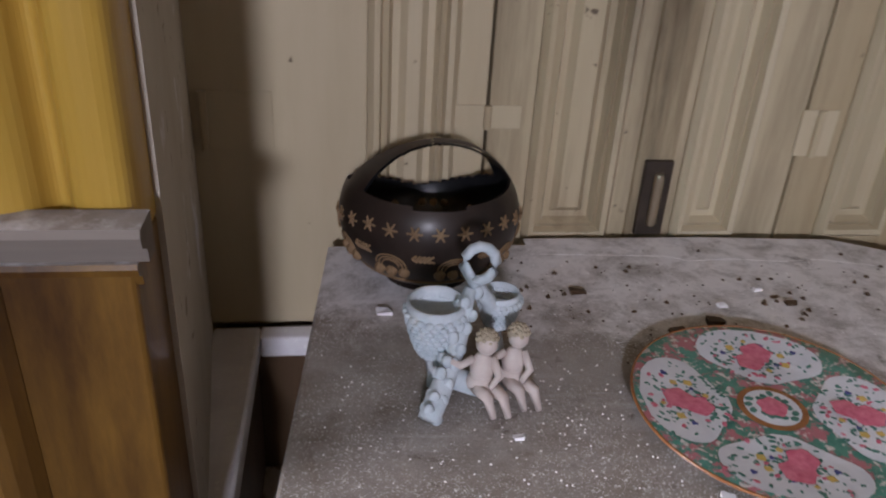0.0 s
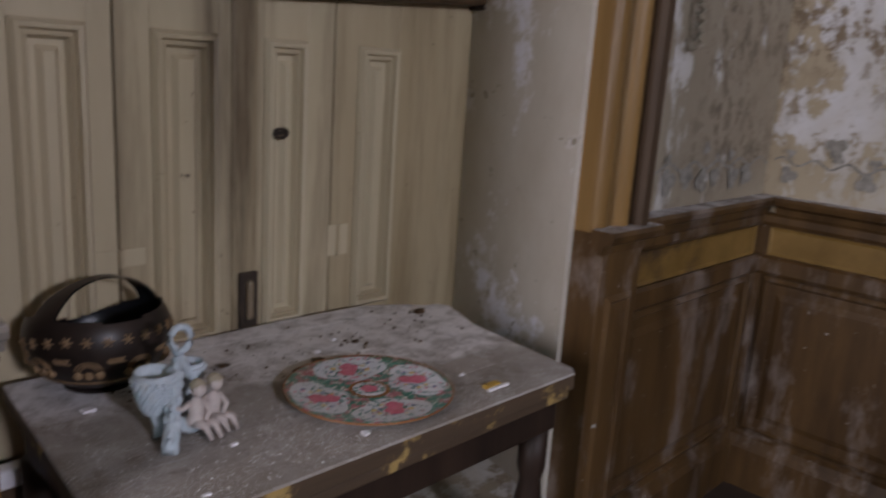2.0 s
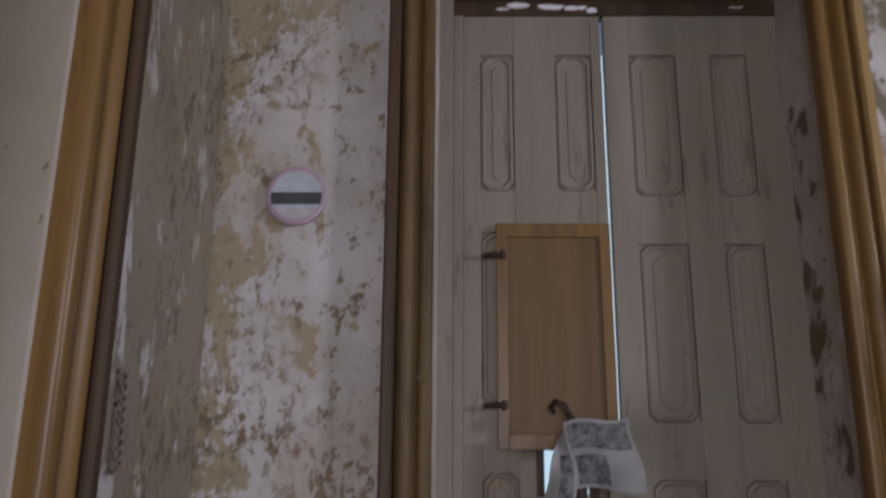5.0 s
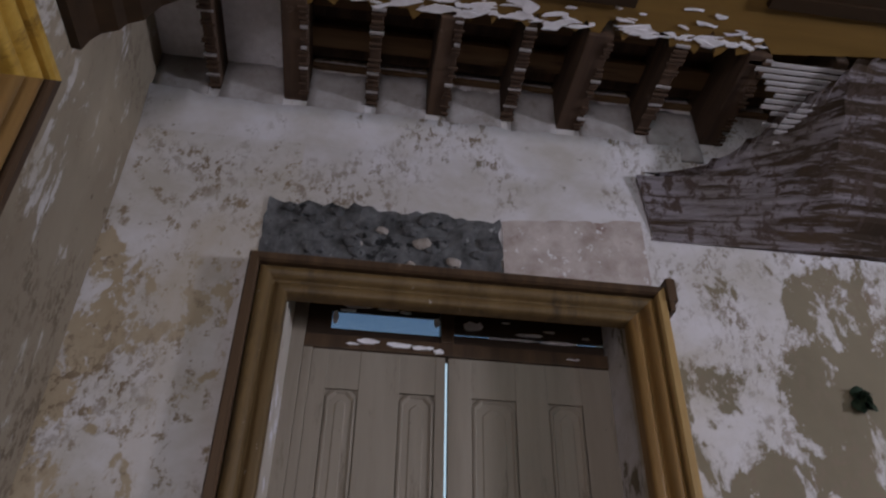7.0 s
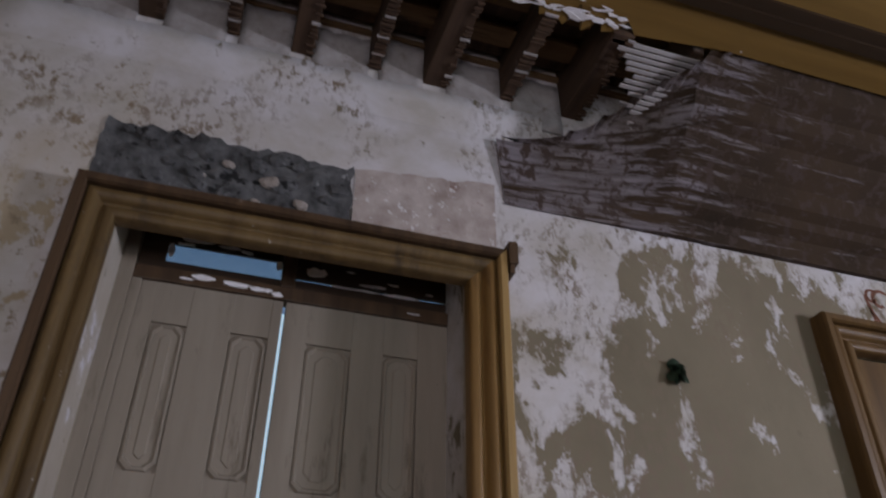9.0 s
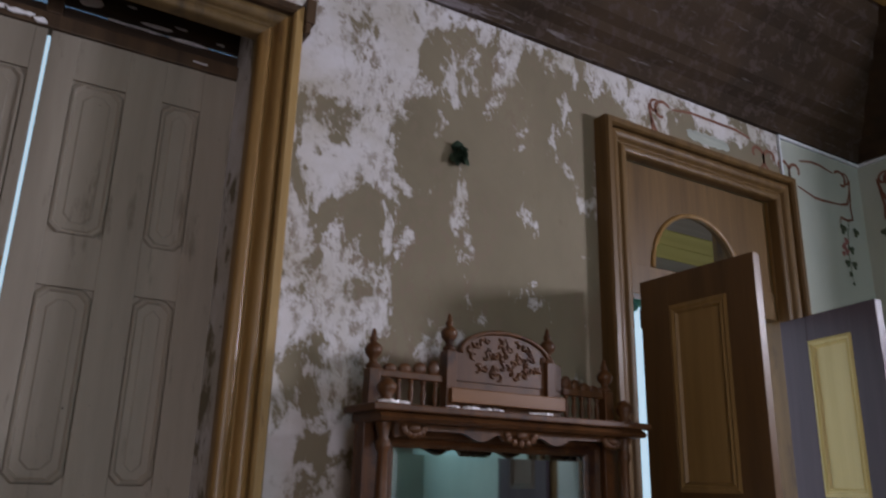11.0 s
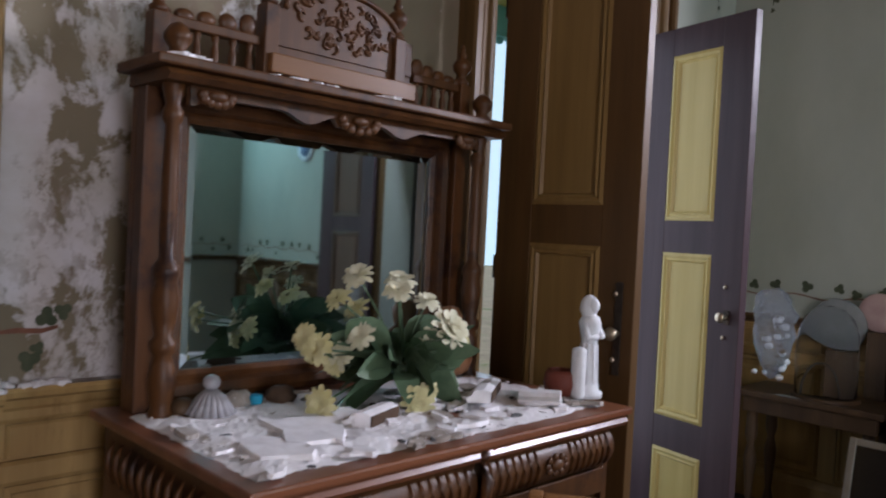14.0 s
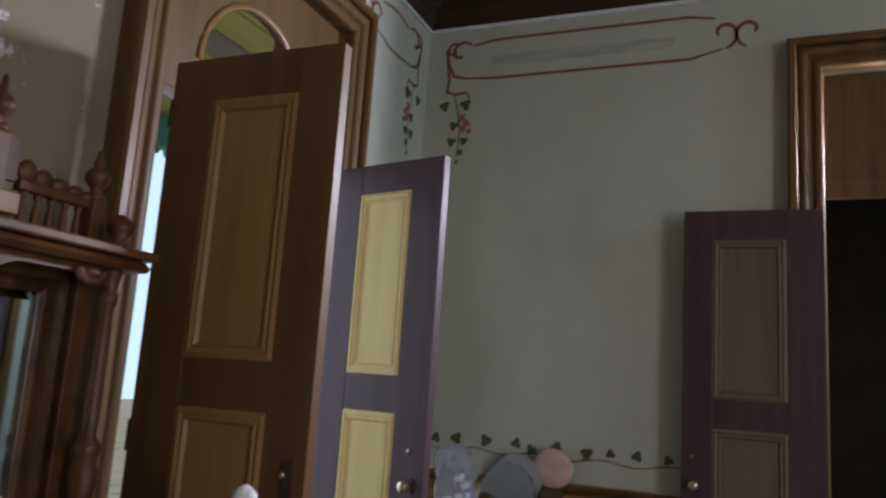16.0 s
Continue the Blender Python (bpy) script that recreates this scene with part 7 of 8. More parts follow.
def mural(name, label, o, u, n):
    """Painted ornament on a wall: returns drawing helpers in wall coordinates (along u, up)."""
    th = tagged(thing(name, o, label, "wall painting"), kind="structure")
    o, u, n = Vector(o), Vector(u), Vector(n)

    def at(a, z, lift):
        return o + u * a + Vector((0, 0, z)) + n * lift

    def line(nm, pts, w, mt, lift=0.0025):
        bm = bmesh.new()
        prev = None
        for i, p in enumerate(pts):
            q = pts[min(i + 1, len(pts) - 1)]
            r = pts[max(i - 1, 0)]
            d = Vector((q[0] - r[0], q[1] - r[1]))
            d.normalize()
            ww = w * (0.6 + 0.4 * math.sin(math.pi * i / max(1, len(pts) - 1)) ** 0.5)
            pair = [bm.verts.new(at(p[0] - d.y * ww, p[1] + d.x * ww, lift)), bm.verts.new(at(p[0] + d.y * ww, p[1] - d.x * ww, lift))]
            if prev:
                bm.faces.new((prev[0], prev[1], pair[1], pair[0]))
            prev = pair
        part(nm, bm, mt, th)

    def leaf3(a, z, s, turn, mt):
        lift = 0.0035 + random.random() * 0.003
        bm = bmesh.new()
        pts = []
        for i in range(18):
            t = 2 * math.pi * i / 18
            r = s * (0.55 + 0.45 * abs(math.cos(1.5 * t)))
            pts.append(at(a + r * math.cos(t + turn), z + r * math.sin(t + turn), lift))
        c = bm.verts.new(at(a, z, lift))
        vs = [bm.verts.new(p) for p in pts]
        for i in range(18):
            bm.faces.new((c, vs[i], vs[(i + 1) % 18]))
        part("leaf", bm, mt, th)

    return line, leaf3


def garland(label, o, u, n, ln, mt, line_mt, seed, size=0.032, step=0.14):
    random.seed(seed)
    line, leaf3 = mural("painted_garland", label, o, u, n)
    line("stem", [(ln * i / 40, 0.012 * math.sin(i * 0.9)) for i in range(41)], 0.004, line_mt)
    a = 0.05
    while a < ln - 0.03:
        leaf3(a, random.choice((-1, 1)) * random.uniform(0.025, 0.06), size * random.uniform(0.7, 1.2), random.uniform(0, 6), mt)
        if step < 0.12:
            leaf3(a + random.uniform(-0.03, 0.03), random.uniform(-0.05, 0.05), size * random.uniform(0.35, 0.6), random.uniform(0, 6), mt)
        a += step * random.uniform(0.6, 1.3)


garland("painted ivy garland along the pale green wall", (E, S, 1.205), (-1, 0, 0), (0, 1, 0), 2.03, ivy, red_line, 2)
garland("painted ivy garland along the pale green wall", (-2.55, S, 1.205), (-1, 0, 0), (0, 1, 0), 1.7, ivy, red_line, 3)
garland("painted ivy garland along the west wall", (W, -5.6, 1.205), (0, 1, 0), (1, 0, 0), 1.0, ivy, red_line, 4)
garland("faded stencilled garland above the dado", (1.22, N, 1.108), (1, 0, 0), (0, -1, 0), 0.82, ivy_old, ivy_old, 5, 0.036, 0.11)
garland("faded stencilled garland above the dado", (E, 0.63, 1.110), (0, -1, 0), (-1, 0, 0), 0.56, ivy_old, ivy_old, 6, 0.036, 0.11)
line, leaf3 = mural("painted_twig", "remains of a painted vine twig by the casing", (E, -1.70, 1.155), (0, -1, 0), (-1, 0, 0))
line("twig", [(0.0, 0.0), (0.05, 0.004), (0.11, 0.0), (0.15, 0.01)], 0.007, red_line)
for a, z, s in ((0.12, 0.035, 0.03), (0.16, 0.05, 0.025), (0.08, -0.075, 0.03), (0.10, -0.045, 0.02)):
    leaf3(a, z, s, a * 30, ivy)


def curl(c, r0, r1, a0, a1, n=18):
    return [(c[0] + (r0 + (r1 - r0) * i / n) * math.cos(a0 + (a1 - a0) * i / n), c[1] + (r0 + (r1 - r0) * i / n) * math.sin(a0 + (a1 - a0) * i / n)) for i in range(n + 1)]


def frieze(label, o, u, n, ln, drop=True, seed=1):
    """Red scrolls at both ends of a framed landscape, with a hanging spray at the corner."""
    random.seed(seed)
    line, leaf3 = mural("painted_frieze", label, o, u, n)
    line("frame_line", [(0.30, 0.21), (0.45, 0.235), (ln - 0.25, 0.235), (ln - 0.12, 0.21)], 0.009, red_line)
    line("frame_line", [(0.26, 0.0), (0.45, -0.012), (ln - 0.25, -0.012), (ln - 0.08, 0.03)], 0.009, red_line)
    line("scroll", curl((0.22, 0.17), 0.08, 0.02, 0.6, 5.2), 0.011, red_line)
    line("scroll", [(0.12, 0.20), (0.14, 0.10), (0.18, 0.02), (0.26, 0.0)], 0.012, red_line)
    line("scroll", [(0.13, 0.12), (0.15, 0.0), (0.14, -0.08), (0.20, -0.10), (0.27, -0.09), (0.29, -0.13)], 0.010, red_line)
    line("scroll", curl((0.17, 0.19), 0.05, 0.015, 1.0, 6.0), 0.009, red_line)
    line("scroll", curl((ln - 0.08, 0.12), 0.09, 0.02, -1.4, 3.6), 0.011, red_line)
    line("scroll", curl((ln + 0.06, 0.12), 0.09, 0.02, 4.5, -0.5), 0.011, red_line)
    if ln > 1.0:
        line("landscape", [(0.42 + (ln - 0.75) * i / 14, 0.10 + 0.006 * math.sin(i * 2.3)) for i in range(15)], 0.036, smudge, 0.0015)
    if drop:
        line("stem", [(0.19, -0.10), (0.22, -0.2), (0.24, -0.33), (0.23, -0.5)], 0.005, ivy)
        for a, z, s in ((0.13, -0.17, 0.035), (0.27, -0.17, 0.04), (0.20, -0.30, 0.032), (0.19, -0.40, 0.032), (0.27, -0.40, 0.028), (0.25, -0.47, 0.022), (0.23, -0.53, 0.015)):
            leaf3(a, z, s, z * 20, ivy)
        for a, z, s in ((0.28, -0.29, 0.03), (0.25, -0.25, 0.028), (0.30, -0.34, 0.02), (0.26, -0.32, 0.028)):
            leaf3(a, z, s, z * 30, rose_paint)


frieze("red painted scroll frieze with hanging vine on the pale green wall", (E, S, 3.40), (-1, 0, 0), (0, 1, 0), 1.82)
frieze("red painted scroll frieze with hanging vine in the corner", (E, S, 3.40), (0, 1, 0), (-1, 0, 0), 0.78, True, 2)
frieze("faded red scroll frieze over the doorway", (E, -3.58, 3.43), (0, -1, 0), (-1, 0, 0), 1.10, False, 3)



def hanging_strip(x, y, z0, z1, w, seed):
    """A curled strip of old tape, dusty, that has come off the casing."""
    random.seed(seed)
    bm = bmesh.new()
    n = 16
    for dx in (0.0, 0.0025):
        rows_ = []
        for i in range(n + 1):
            f = i / n
            c = Vector((x - dx - 0.012 * math.sin(f * 7 + seed) ** 2, y + 0.014 * math.sin(f * 9 + seed), z0 + (z1 - z0) * f))
            ww = w * (0.55 + 0.45 * math.sin(f * 13 + seed)) + 0.002
            rows_.append((bm.verts.new(c - Vector((0, ww, 0))), bm.verts.new(c + Vector((0, ww, 0.004)))))
        for p, q in zip(rows_, rows_[1:]):
            bm.faces.new((p[0], p[1], q[1], q[0]))
    tagged(part("torn_strip", bm, dust_board, None, "", True), "dusty torn strip hanging off the window casing", "strip", "torn strips")


hanging_strip(E - 0.122, 0.016, 1.20, 0.93, 0.0035, 1)
hanging_strip(E - 0.122, -1.640, 1.30, 1.03, 0.006, 2)
bm = bmesh.new()
random.seed(40)
for i in range(150):
    y = random.uniform(-1.86, -1.52)
    x = E - (0.03 if y < -1.70 else 0.09) - random.uniform(-0.02, 0.025)
    q = random.choice((0.003, 0.005, 0.008, 0.012))
    for v in ball(bm, (x, y, 1.0205 + q * 0.3), q, (1, 1.4, 0.6), 6):
        v.co += Vector([random.uniform(-q, q) * 0.3 for _ in range(3)])
tagged(part("plaster_crumbs", bm, plaster_crumb), "white plaster crumbs lying along the chair rail", "crumbs", kind="stuff")

# ---- chair with newspapers before the shuttered window ----
# paper coloured darker than newsprint, for sheets seen against the light
news = surface("newsprint", (0.22, 0.22, 0.215), (0.36, 0.355, 0.345), 6, (1, 1, 1), 0.85, 0.05)
ink = surface("newsprint_ink", (0.025, 0.025, 0.03), (0.26, 0.26, 0.26), 34, (1, 1, 1), 0.85, 0.0)
ch = thing("hall_chair", (2.0, -0.62, 0), "dark carved wooden chair with an open panelled back", "chair")
CXX = 2.12
for y in (-0.47, -0.80):
    bm = bmesh.new()
    lathe(bm, [(0.018, 0), (0.022, 0.4), (0.024, 0.44), (0.020, 0.46), (0.020, 0.90), (0.024, 0.91)], (CXX, y, 0), seg=12)
    part("back_post", bm, chair_wood, ch, "", True)
    bm = bmesh.new()
    lathe(bm, [(0.014, 0), (0.020, 0.1), (0.016, 0.2), (0.024, 0.36), (0.022, 0.43)], (CXX - 0.38, y, 0), seg=12)
    part("front_leg", bm, chair_wood, ch, "", True)
part("seat", one_box(CXX - 0.42, CXX + 0.02, -0.84, -0.43, 0.43, 0.46, 0.008), chair_wood, ch)
part("top_rail", one_box(CXX - 0.025, CXX + 0.02, -0.845, -0.425, 0.90, 0.935, 0.006), chair_wood, ch)
part("cross_rail", one_box(CXX - 0.014, CXX + 0.014, -0.785, -0.485, 0.80, 0.835, 0.004), chair_wood, ch)
part("cross_rail", one_box(CXX - 0.014, CXX + 0.014, -0.785, -0.485, 0.52, 0.555, 0.004), chair_wood, ch)
part("back_panel", one_box(CXX - 0.008, CXX + 0.008, -0.735, -0.535, 0.555, 0.80, 0.003), chair_wood, ch)
for y in (-0.53, -0.585, -0.64, -0.69, -0.74):
    bm = bmesh.new()
    lathe(bm, [(0.008, 0.835), (0.011, 0.85), (0.006, 0.865), (0.011, 0.88), (0.008, 0.90)], (CXX, y, 0), seg=10)
    part("spindle", bm, chair_wood, ch, "", True)
bm = bmesh.new()
prof = [(-0.47, 0.935), (-0.50, 0.955), (-0.545, 0.957), (-0.56, 0.978), (-0.71, 0.978), (-0.725, 0.957), (-0.77, 0.955), (-0.80, 0.935)]
a = [bm.verts.new((CXX - 0.018, y, z)) for y, z in prof]
b = [bm.verts.new((CXX + 0.014, y, z)) for y, z in prof]
for i in range(len(prof)):
    j = (i + 1) % len(prof)
    bm.faces.new((a[i], a[j], b[j], b[i]))
bm.faces.new(a), bm.faces.new(b)
part("crest", bm, chair_wood, ch, "stepped crest rail")
st_ = thing("coat_pole", (2.21, -0.62, 0), "dark wooden pole with a curled top standing behind the chair", "pole")
bm = bmesh.new()
tube(bm, [(2.21, -0.635, 0.0), (2.21, -0.635, 0.9), (2.21, -0.632, 1.40), (2.208, -0.62, 1.55), (2.20, -0.585, 1.615), (2.20, -0.555, 1.625), (2.20, -0.54, 1.605), (2.20, -0.555, 1.585)], [0.03, 0.028, 0.026, 0.02, 0.013, 0.012, 0.012, 0.008], 10)
part("pole", bm, chair_wood, st_, "", True)
bm = bmesh.new()
lathe(bm, [(0.13, 0.0), (0.13, 0.02), (0.05, 0.04), (0.03, 0.06)], (2.21, -0.635, 0), seg=18)
part("base", bm, chair_wood, st_, "", True)


def newspaper(label, corners, bars, seed):
    """A crumpled sheet between four corners, with print as plain blocks and lines."""
    random.seed(seed)
    th = thing("newspaper", corners[0], label, "newspaper")
    c = [Vector(p) for p in corners]

    def pt(u, v, lift=0.0):
        p = c[0].lerp(c[1], u).lerp(c[3].lerp(c[2], u), v)
        return p + Vector((-lift - 0.012 * math.sin(u * 5 + seed) * math.cos(v * 4), 0.006 * math.sin(v * 7), 0.008 * math.sin(u * 6)))

    def patch(nm, u0, u1, v0, v1, mt, lift, n=8):
        bm = bmesh.new()
        g = [[bm.verts.new(pt(u0 + (u1 - u0) * i / n, v0 + (v1 - v0) * j / n, lift)) for j in range(n + 1)] for i in range(n + 1)]
        for i in range(n):
            for j in range(n):
                bm.faces.new((g[i][j], g[i + 1][j], g[i + 1][j + 1], g[i][j + 1]))
        return part(nm, bm, mt, th, "", True)

    patch("sheet", 0, 1, 0, 1, news, 0.0, 14)
    for b in bars:
        patch("printed_block", *b, ink, 0.0015, 6)


newspaper("crumpled newspaper sheet draped over the pole top", [(2.17, -0.575, 1.555), (2.16, -0.80, 1.575), (2.15, -0.85, 1.33), (2.17, -0.62, 1.335)], [(0.05, 0.95, 0.05, 0.42), (0.05, 0.5, 0.52, 0.95)], 1)
newspaper("folded newspaper sheet hanging beside the pole", [(2.19, -0.56, 1.50), (2.185, -0.62, 1.55), (2.17, -0.61, 1.26), (2.18, -0.49, 1.26)], [(0.4, 0.9, 0.3, 0.9)], 2)
newspaper("newspaper sheet stuffed behind the chair back", [(2.26, -0.475, 1.30), (2.24, -0.64, 1.285), (2.18, -0.62, 0.95), (2.19, -0.44, 0.95)], [(0.55, 0.95, 0.02, 0.3), (0.08, 0.5, 0.40, 0.52), (0.08, 0.42, 0.62, 0.74), (0.5, 0.95, 0.62, 0.95), (0.05, 0.45, 0.85, 0.97)], 3)
newspaper("curved newspaper sheet stuffed in the shutter hole", [(2.24, -0.64, 1.27), (2.25, -0.80, 1.19), (2.18, -0.80, 0.95), (2.18, -0.64, 0.95)], [(0.05, 0.85, 0.08, 0.68)], 4)

# ---- corner table by the south wall ----
th = thing("corner_table", (1.33, -5.40, 0), "dark wooden side table crowded with glass and plates", "table")
part("tabletop", one_box(0.98, 1.72, -5.645, -5.22, 0.665, 0.70, 0.008), dark_wood, th)
part("apron", one_box(1.02, 1.68, -5.61, -5.26, 0.58, 0.664, 0.004), dark_wood, th)
for x in (1.06, 1.64):
    for y in (-5.57, -5.30):
        bm = bmesh.new()
        lathe(bm, [(0.018, 0), (0.03, 0.04), (0.016, 0.10), (0.028, 0.25), (0.034, 0.32), (0.018, 0.40), (0.032, 0.45), (0.028, 0.58)], (x, y, 0), seg=12)
        part("leg", bm, dark_wood, th, "", True)
glass, ntg, bg = shell("clear_glass", 0.04)
bg.inputs["Transmission Weight"].default_value = 1.0
bg.inputs["Base Color"].default_value = (0.93, 0.96, 0.97, 1)
bg.inputs["IOR"].default_value = 1.12
bm = bmesh.new()
lathe(bm, [(0.15, 0.0), (0.152, 0.2), (0.145, 0.32), (0.12, 0.40), (0.07, 0.45), (0.01, 0.465)], (1.31, -5.40, 0.718), seg=28)
th = thing("glass_dome", (1.31, -5.40, 0.70), "clear glass dome on a dark round base", "dome")
dome = part("dome", bm, glass, th, "clear glass", True)
dome.visible_shadow = False
bm = bmesh.new()
lathe(bm, [(0.17, 0.0), (0.17, 0.012), (0.16, 0.018)], (1.31, -5.40, 0.70), seg=28)
part("base", bm, dark_wood, th)
bm = bmesh.new()
tube(bm, [(1.31 + 0.09 * math.cos(a), -5.33 + 0.0 * a, 0.72 + 0.17 * math.sin(a)) for a in [math.pi * i / 16 for i in range(17)]], 0.006, 8)
tagged(part("wire_arch", bm, iron, None, "", True), "thin dark metal arch standing by the dome", "arch")
bm = bmesh.new()
box(bm, 1.38, 1.50, -5.27, -5.235, 0.701, 0.703)
tagged(part("card", bm, news), "small pale card lying on the side table", "card")
for x, z, r, mt, lb in ((1.33, 1.07, 0.145, surface("pewter", (0.16, 0.17, 0.17), (0.26, 0.27, 0.27), 6, (1, 1, 1), 0.35, 0.1), "grey round dish leaning on the wall"), (1.13, 1.155, 0.105, surface("pink_plate", (0.42, 0.27, 0.25), (0.52, 0.37, 0.34), 9, (1, 1, 1), 0.4, 0.05), "pink plate with painted flowers leaning on the wall")):
    th = thing("display_plate", (x, -5.62, z - r), lb, "plate")
    mm = Matrix.Translation((x, -5.60, z)) @ Matrix.Rotation(radians(82), 4, "X")
    bm = bmesh.new()
    lathe(bm, [(r * 0.5, -0.008), (r * 0.95, 0.004), (r, 0.010), (r * 0.95, 0.011), (r * 0.6, 0.002), (0.01, 0.0)], (0, 0, 0), seg=32, m=mm)
    part("dish", bm, mt, th, "", True)
    if r < 0.12:
        random.seed(4)
        for k in range(9):
            bm = bmesh.new()
            a = -1.2 + k * 0.28
            ball(bm, mm @ Vector((0.08 * math.cos(a), 0.08 * math.sin(a), 0.010)), 0.016, (1, 0.3, 1), 8)
            part("flower", bm, plain("flower_lilac", (0.38, 0.16, 0.42)) if k % 2 else plate_yellow, th)
    if r < 0.12:
        part("stand", one_box(x - 0.05, x + 0.05, -5.64, -5.58, 0.70, z - r + 0.004, 0.004), dark_wood, th)
    else:
        part("stand", one_box(x - 0.05, x + 0.05, -5.64, -5.585, 0.70, z - r + 0.004, 0.004), dark_wood, th)
# flowers wrapped in clear film
film, ntf, bf = shell("clear_film", 0.18)
bf.inputs["Base Color"].default_value = (0.6, 0.62, 0.68, 1)
bf.inputs["Transmission Weight"].default_value = 0.75
bf.inputs["IOR"].default_value = 1.2
th = thing("wrapped_bouquet", (1.60, -5.42, 0.70), "dried bouquet wrapped in crinkled clear film", "bouquet")
random.seed(12)
bm = bmesh.new()
for v in ball(bm, (1.60, -5.42, 1.0), 0.15, (0.75, 0.75, 1.7), 22):
    k = noise.noise(v.co * 22) * 0.03
    v.co += Vector((k, k, k * 0.5))
    f = (v.co.z - 0.745) / 0.5
    v.co.x = 1.60 + (v.co.x - 1.60) * (0.65 + 0.5 * f)
    v.co.z = max(v.co.z, 0.702)
w = part("film", bm, film, th, "crinkled clear film")
w.visible_shadow = False
for k in range(22):
    bm = bmesh.new()
    ball(bm, (1.60 + random.uniform(-0.07, 0.07), -5.42 + random.uniform(-0.07, 0.07), random.uniform(0.74, 1.15)), random.uniform(0.014, 0.024), (1, 1, 0.8), 7)
    part("flower_head", bm, plaster_crumb if k % 3 else plain("dried_brown", (0.16, 0.10, 0.06)), th)
# black tub of odds and ends with a white carton
th = thing("black_tub", (0.80, -5.36, 0), "tall black plastic tub filled with odds and ends", "tub")
bm = bmesh.new()
lathe(bm, [(0.16, 0.0), (0.17, 0.02), (0.215, 0.83), (0.225, 0.84), (0.225, 0.855), (0.21, 0.855), (0.20, 0.80), (0.15, 0.75), (0.01, 0.75)], (0.78, -5.36, 0), seg=30)
part("tub_body", bm, plain("black_plastic", (0.012, 0.014, 0.02), 0.4), th, "", True)
random.seed(6)
for k in range(16):
    a, r = random.uniform(0, 6.28), random.uniform(0, 0.14)
    bm = bmesh.new()
    for v in ball(bm, (0.78 + r * math.cos(a), -5.36 + r * math.sin(a), 0.82 + random.uniform(-0.02, 0.06)), random.uniform(0.03, 0.055), (1.2, 1, 0.7), 9):
        v.co += Vector([random.uniform(-0.006, 0.006) for _ in range(3)])
    tagged(part("cloth_lump", bm, random.choice((plain("cloth_brown", (0.10, 0.06, 0.05), 0.9), dark_wood, plain("cloth_pink", (0.36, 0.26, 0.24), 0.9), plain("cloth_lilac", (0.25, 0.2, 0.33), 0.8))), None, "", True), "crumpled cloth bundle in the black tub", "bundle", "bundles in the tub")
carton = surface("carton_white", (0.50, 0.50, 0.50), (0.60, 0.60, 0.60), 5, (1, 1, 1), 0.6, 0.05)
mm = Matrix.Translation((0.70, -5.47, 0.90)) @ Matrix.Rotation(radians(-25), 4, "Z") @ Matrix.Rotation(radians(6), 4, "Y")
th = thing("carton", (0.70, -5.47, 0.90), "white carton with a small red round mark, on the tub", "box")
part("carton_body", one_box(-0.12, 0.12, -0.08, 0.08, 0.0, 0.13, 0.003, m=mm), carton, th)
bm = bmesh.new()
lathe(bm, [(0.022, 0), (0.022, 0.001)], (0, 0, 0), seg=20, m=mm @ Matrix.Translation((-0.05, 0.0815, 0.075)) @ Matrix.Rotation(radians(-90), 4, "X"))
part("red_mark", bm, plain("mark_red", (0.35, 0.06, 0.05)), th)
part("print_bar", one_box(-0.08, -0.02, 0.0805, 0.0815, 0.035, 0.043, m=mm), ink, th)
th = thing("carton", (0.28, -5.30, 0), "pale pinkish open carton standing by the dark door leaf", "box")
for a in ((0.14, 0.46, -5.47, -5.46), (0.14, 0.46, -5.15, -5.14), (0.14, 0.15, -5.46, -5.15), (0.45, 0.46, -5.46, -5.15)):
    part("side", one_box(*a, 0.001, 0.96), surface("carton_pink", (0.36, 0.31, 0.28), (0.46, 0.40, 0.37), 5, (1, 1, 1), 0.7, 0.05), th)
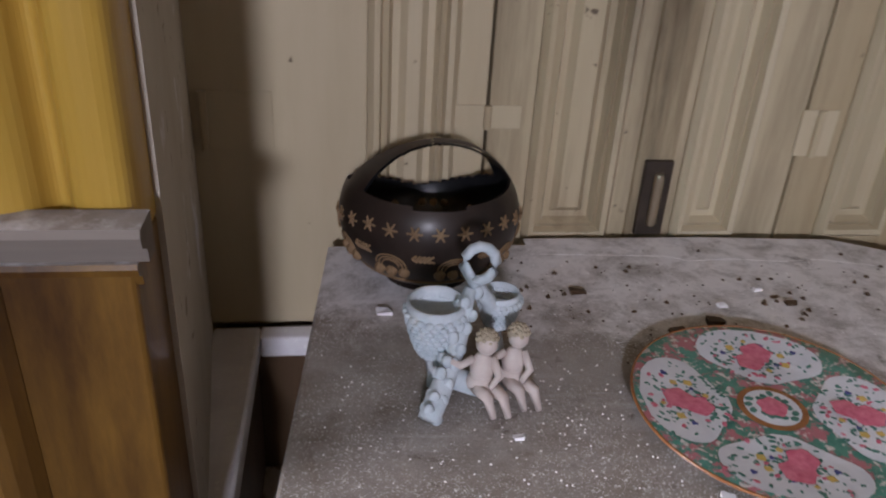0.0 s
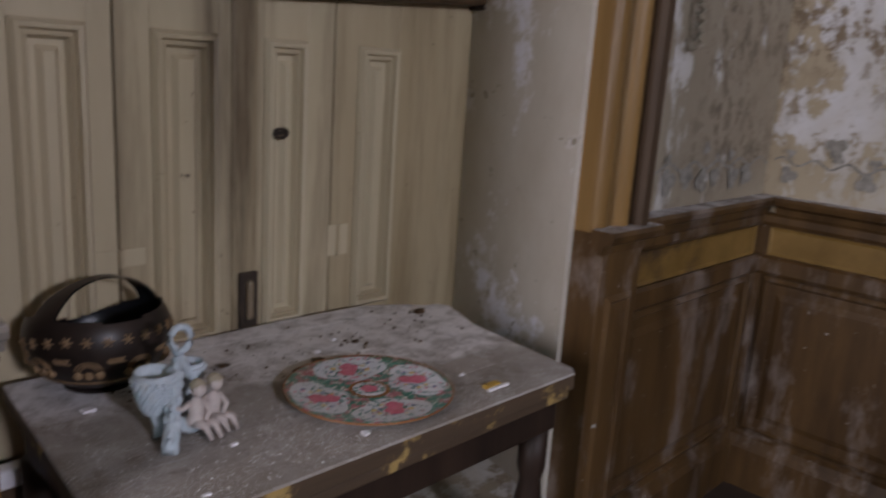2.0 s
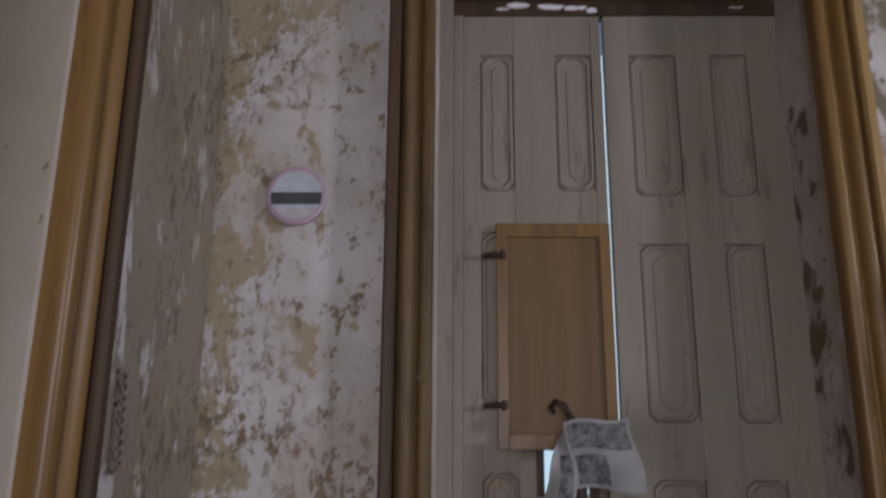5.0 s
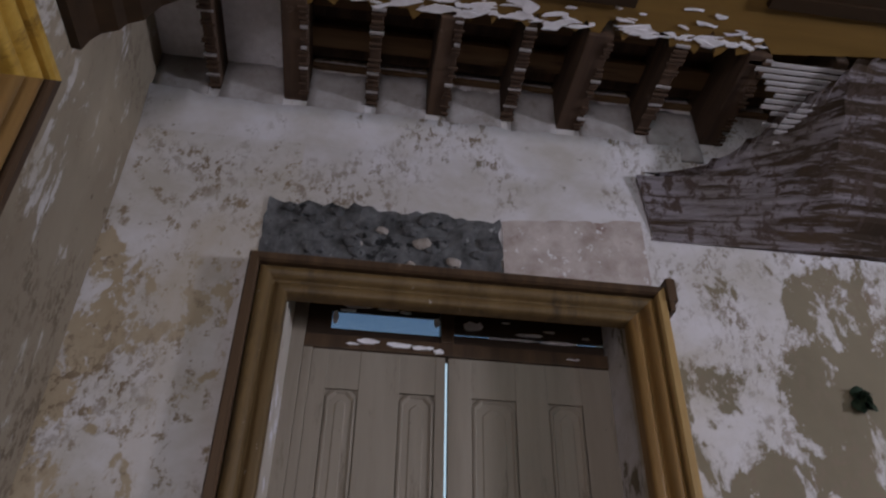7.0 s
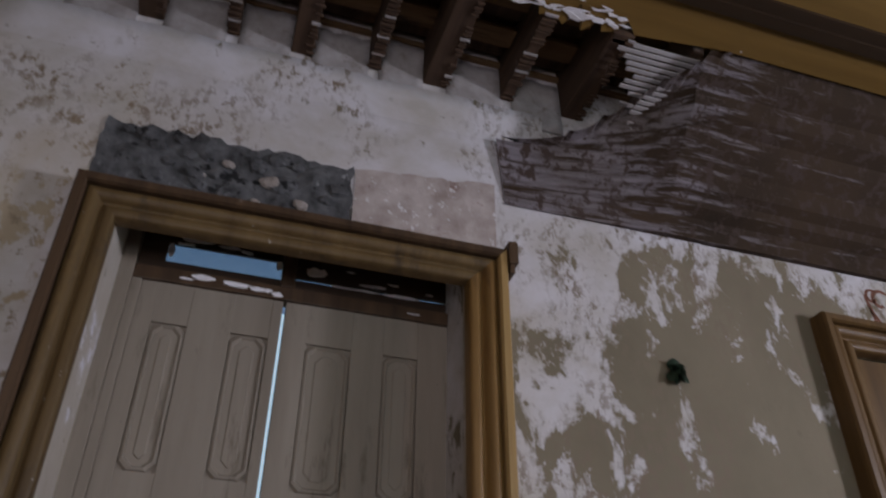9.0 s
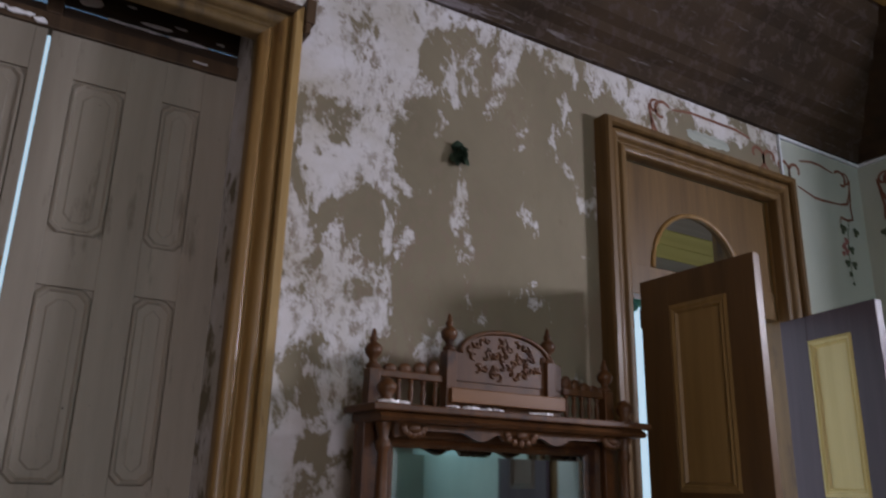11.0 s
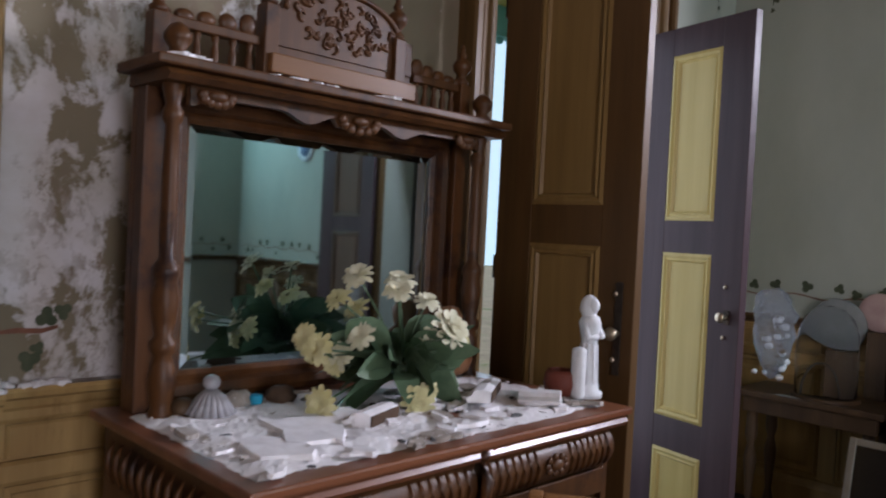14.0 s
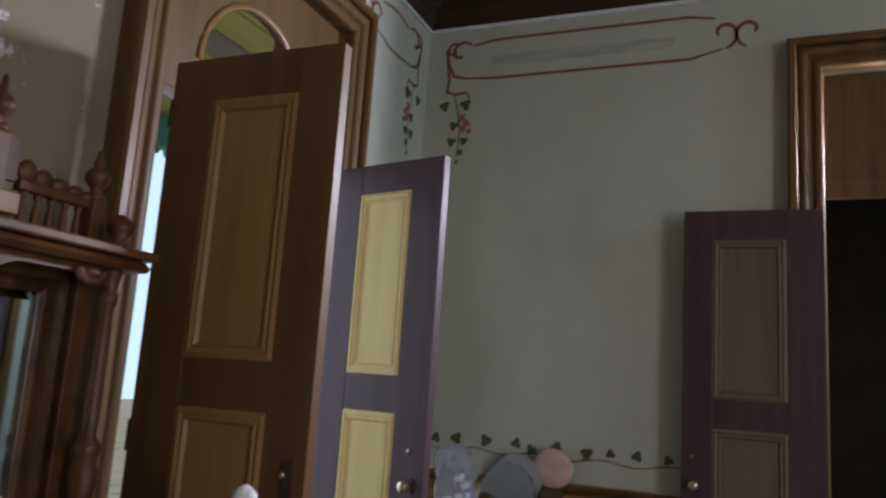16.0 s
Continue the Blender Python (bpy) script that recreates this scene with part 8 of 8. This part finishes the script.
part("bottom", one_box(0.15, 0.45, -5.46, -5.15, 0.001, 0.01), carton, th)
# framed dark picture leaning low
th = thing("picture_frame", (1.05, -4.9, 0), "dark glazed picture in a thin silvered frame, leaning low", "picture")
mm = Matrix.Translation((1.02, -4.72, 0.0)) @ Matrix.Rotation(radians(180), 4, "Z") @ Matrix.Rotation(radians(-14), 4, "X")
for a in ((0, 0.03, 0, 0.66), (0.52, 0.55, 0, 0.66), (0.03, 0.52, 0, 0.03), (0.03, 0.52, 0.63, 0.66)):
    part("frame", one_box(a[0], a[1], 0, 0.02, a[2], a[3], 0.003, m=mm), plain("silver_frame", (0.30, 0.28, 0.24), 0.4, 0.5), th)
part("glass", one_box(0.03, 0.52, 0.008, 0.014, 0.03, 0.63, m=mm), plain("picture_dark", (0.012, 0.012, 0.012), 0.12), th)
# wooden chest lid standing before the sideboard
th = thing("wooden_headboard", (0.95, -2.75, 0), "plain orange-brown wooden panel standing before the sideboard", "panel")
hb = surface("panel_orange", (0.20, 0.09, 0.03), (0.30, 0.15, 0.055), 9, HX, 0.45, 0.1, coat=0.2)
mm = Matrix.Translation((1.005, -2.62, 0.0)) @ Matrix.Rotation(radians(-145), 4, "Z")
part("board", one_box(0.0, 0.36, -0.012, 0.012, 0.0, 0.80, 0.004, m=mm), hb, th)
part("post", one_box(-0.035, 0.0, -0.018, 0.018, 0.0, 0.855, 0.005, m=mm), hb, th)
part("post", one_box(0.36, 0.395, -0.018, 0.018, 0.0, 0.855, 0.005, m=mm), hb, th)
part("top_rail", one_box(0.0, 0.36, -0.018, 0.018, 0.80, 0.85, 0.005, m=mm), hb, th)
bm = bmesh.new()
lathe(bm, [(0.015, 0), (0.026, 0.012), (0.030, 0.045), (0.029, 0.048), (0.026, 0.045), (0.02, 0.012)], (1.10, -2.52, 0.758), seg=18)
tube(bm, [(1.10, -2.552, 0.795), (1.10, -2.57, 0.79), (1.10, -2.57, 0.775), (1.10, -2.553, 0.77)], 0.003, 6)
tagged(part("coffee_cup", bm, white_glaze, None, "", True), "small white coffee cup", "cup")
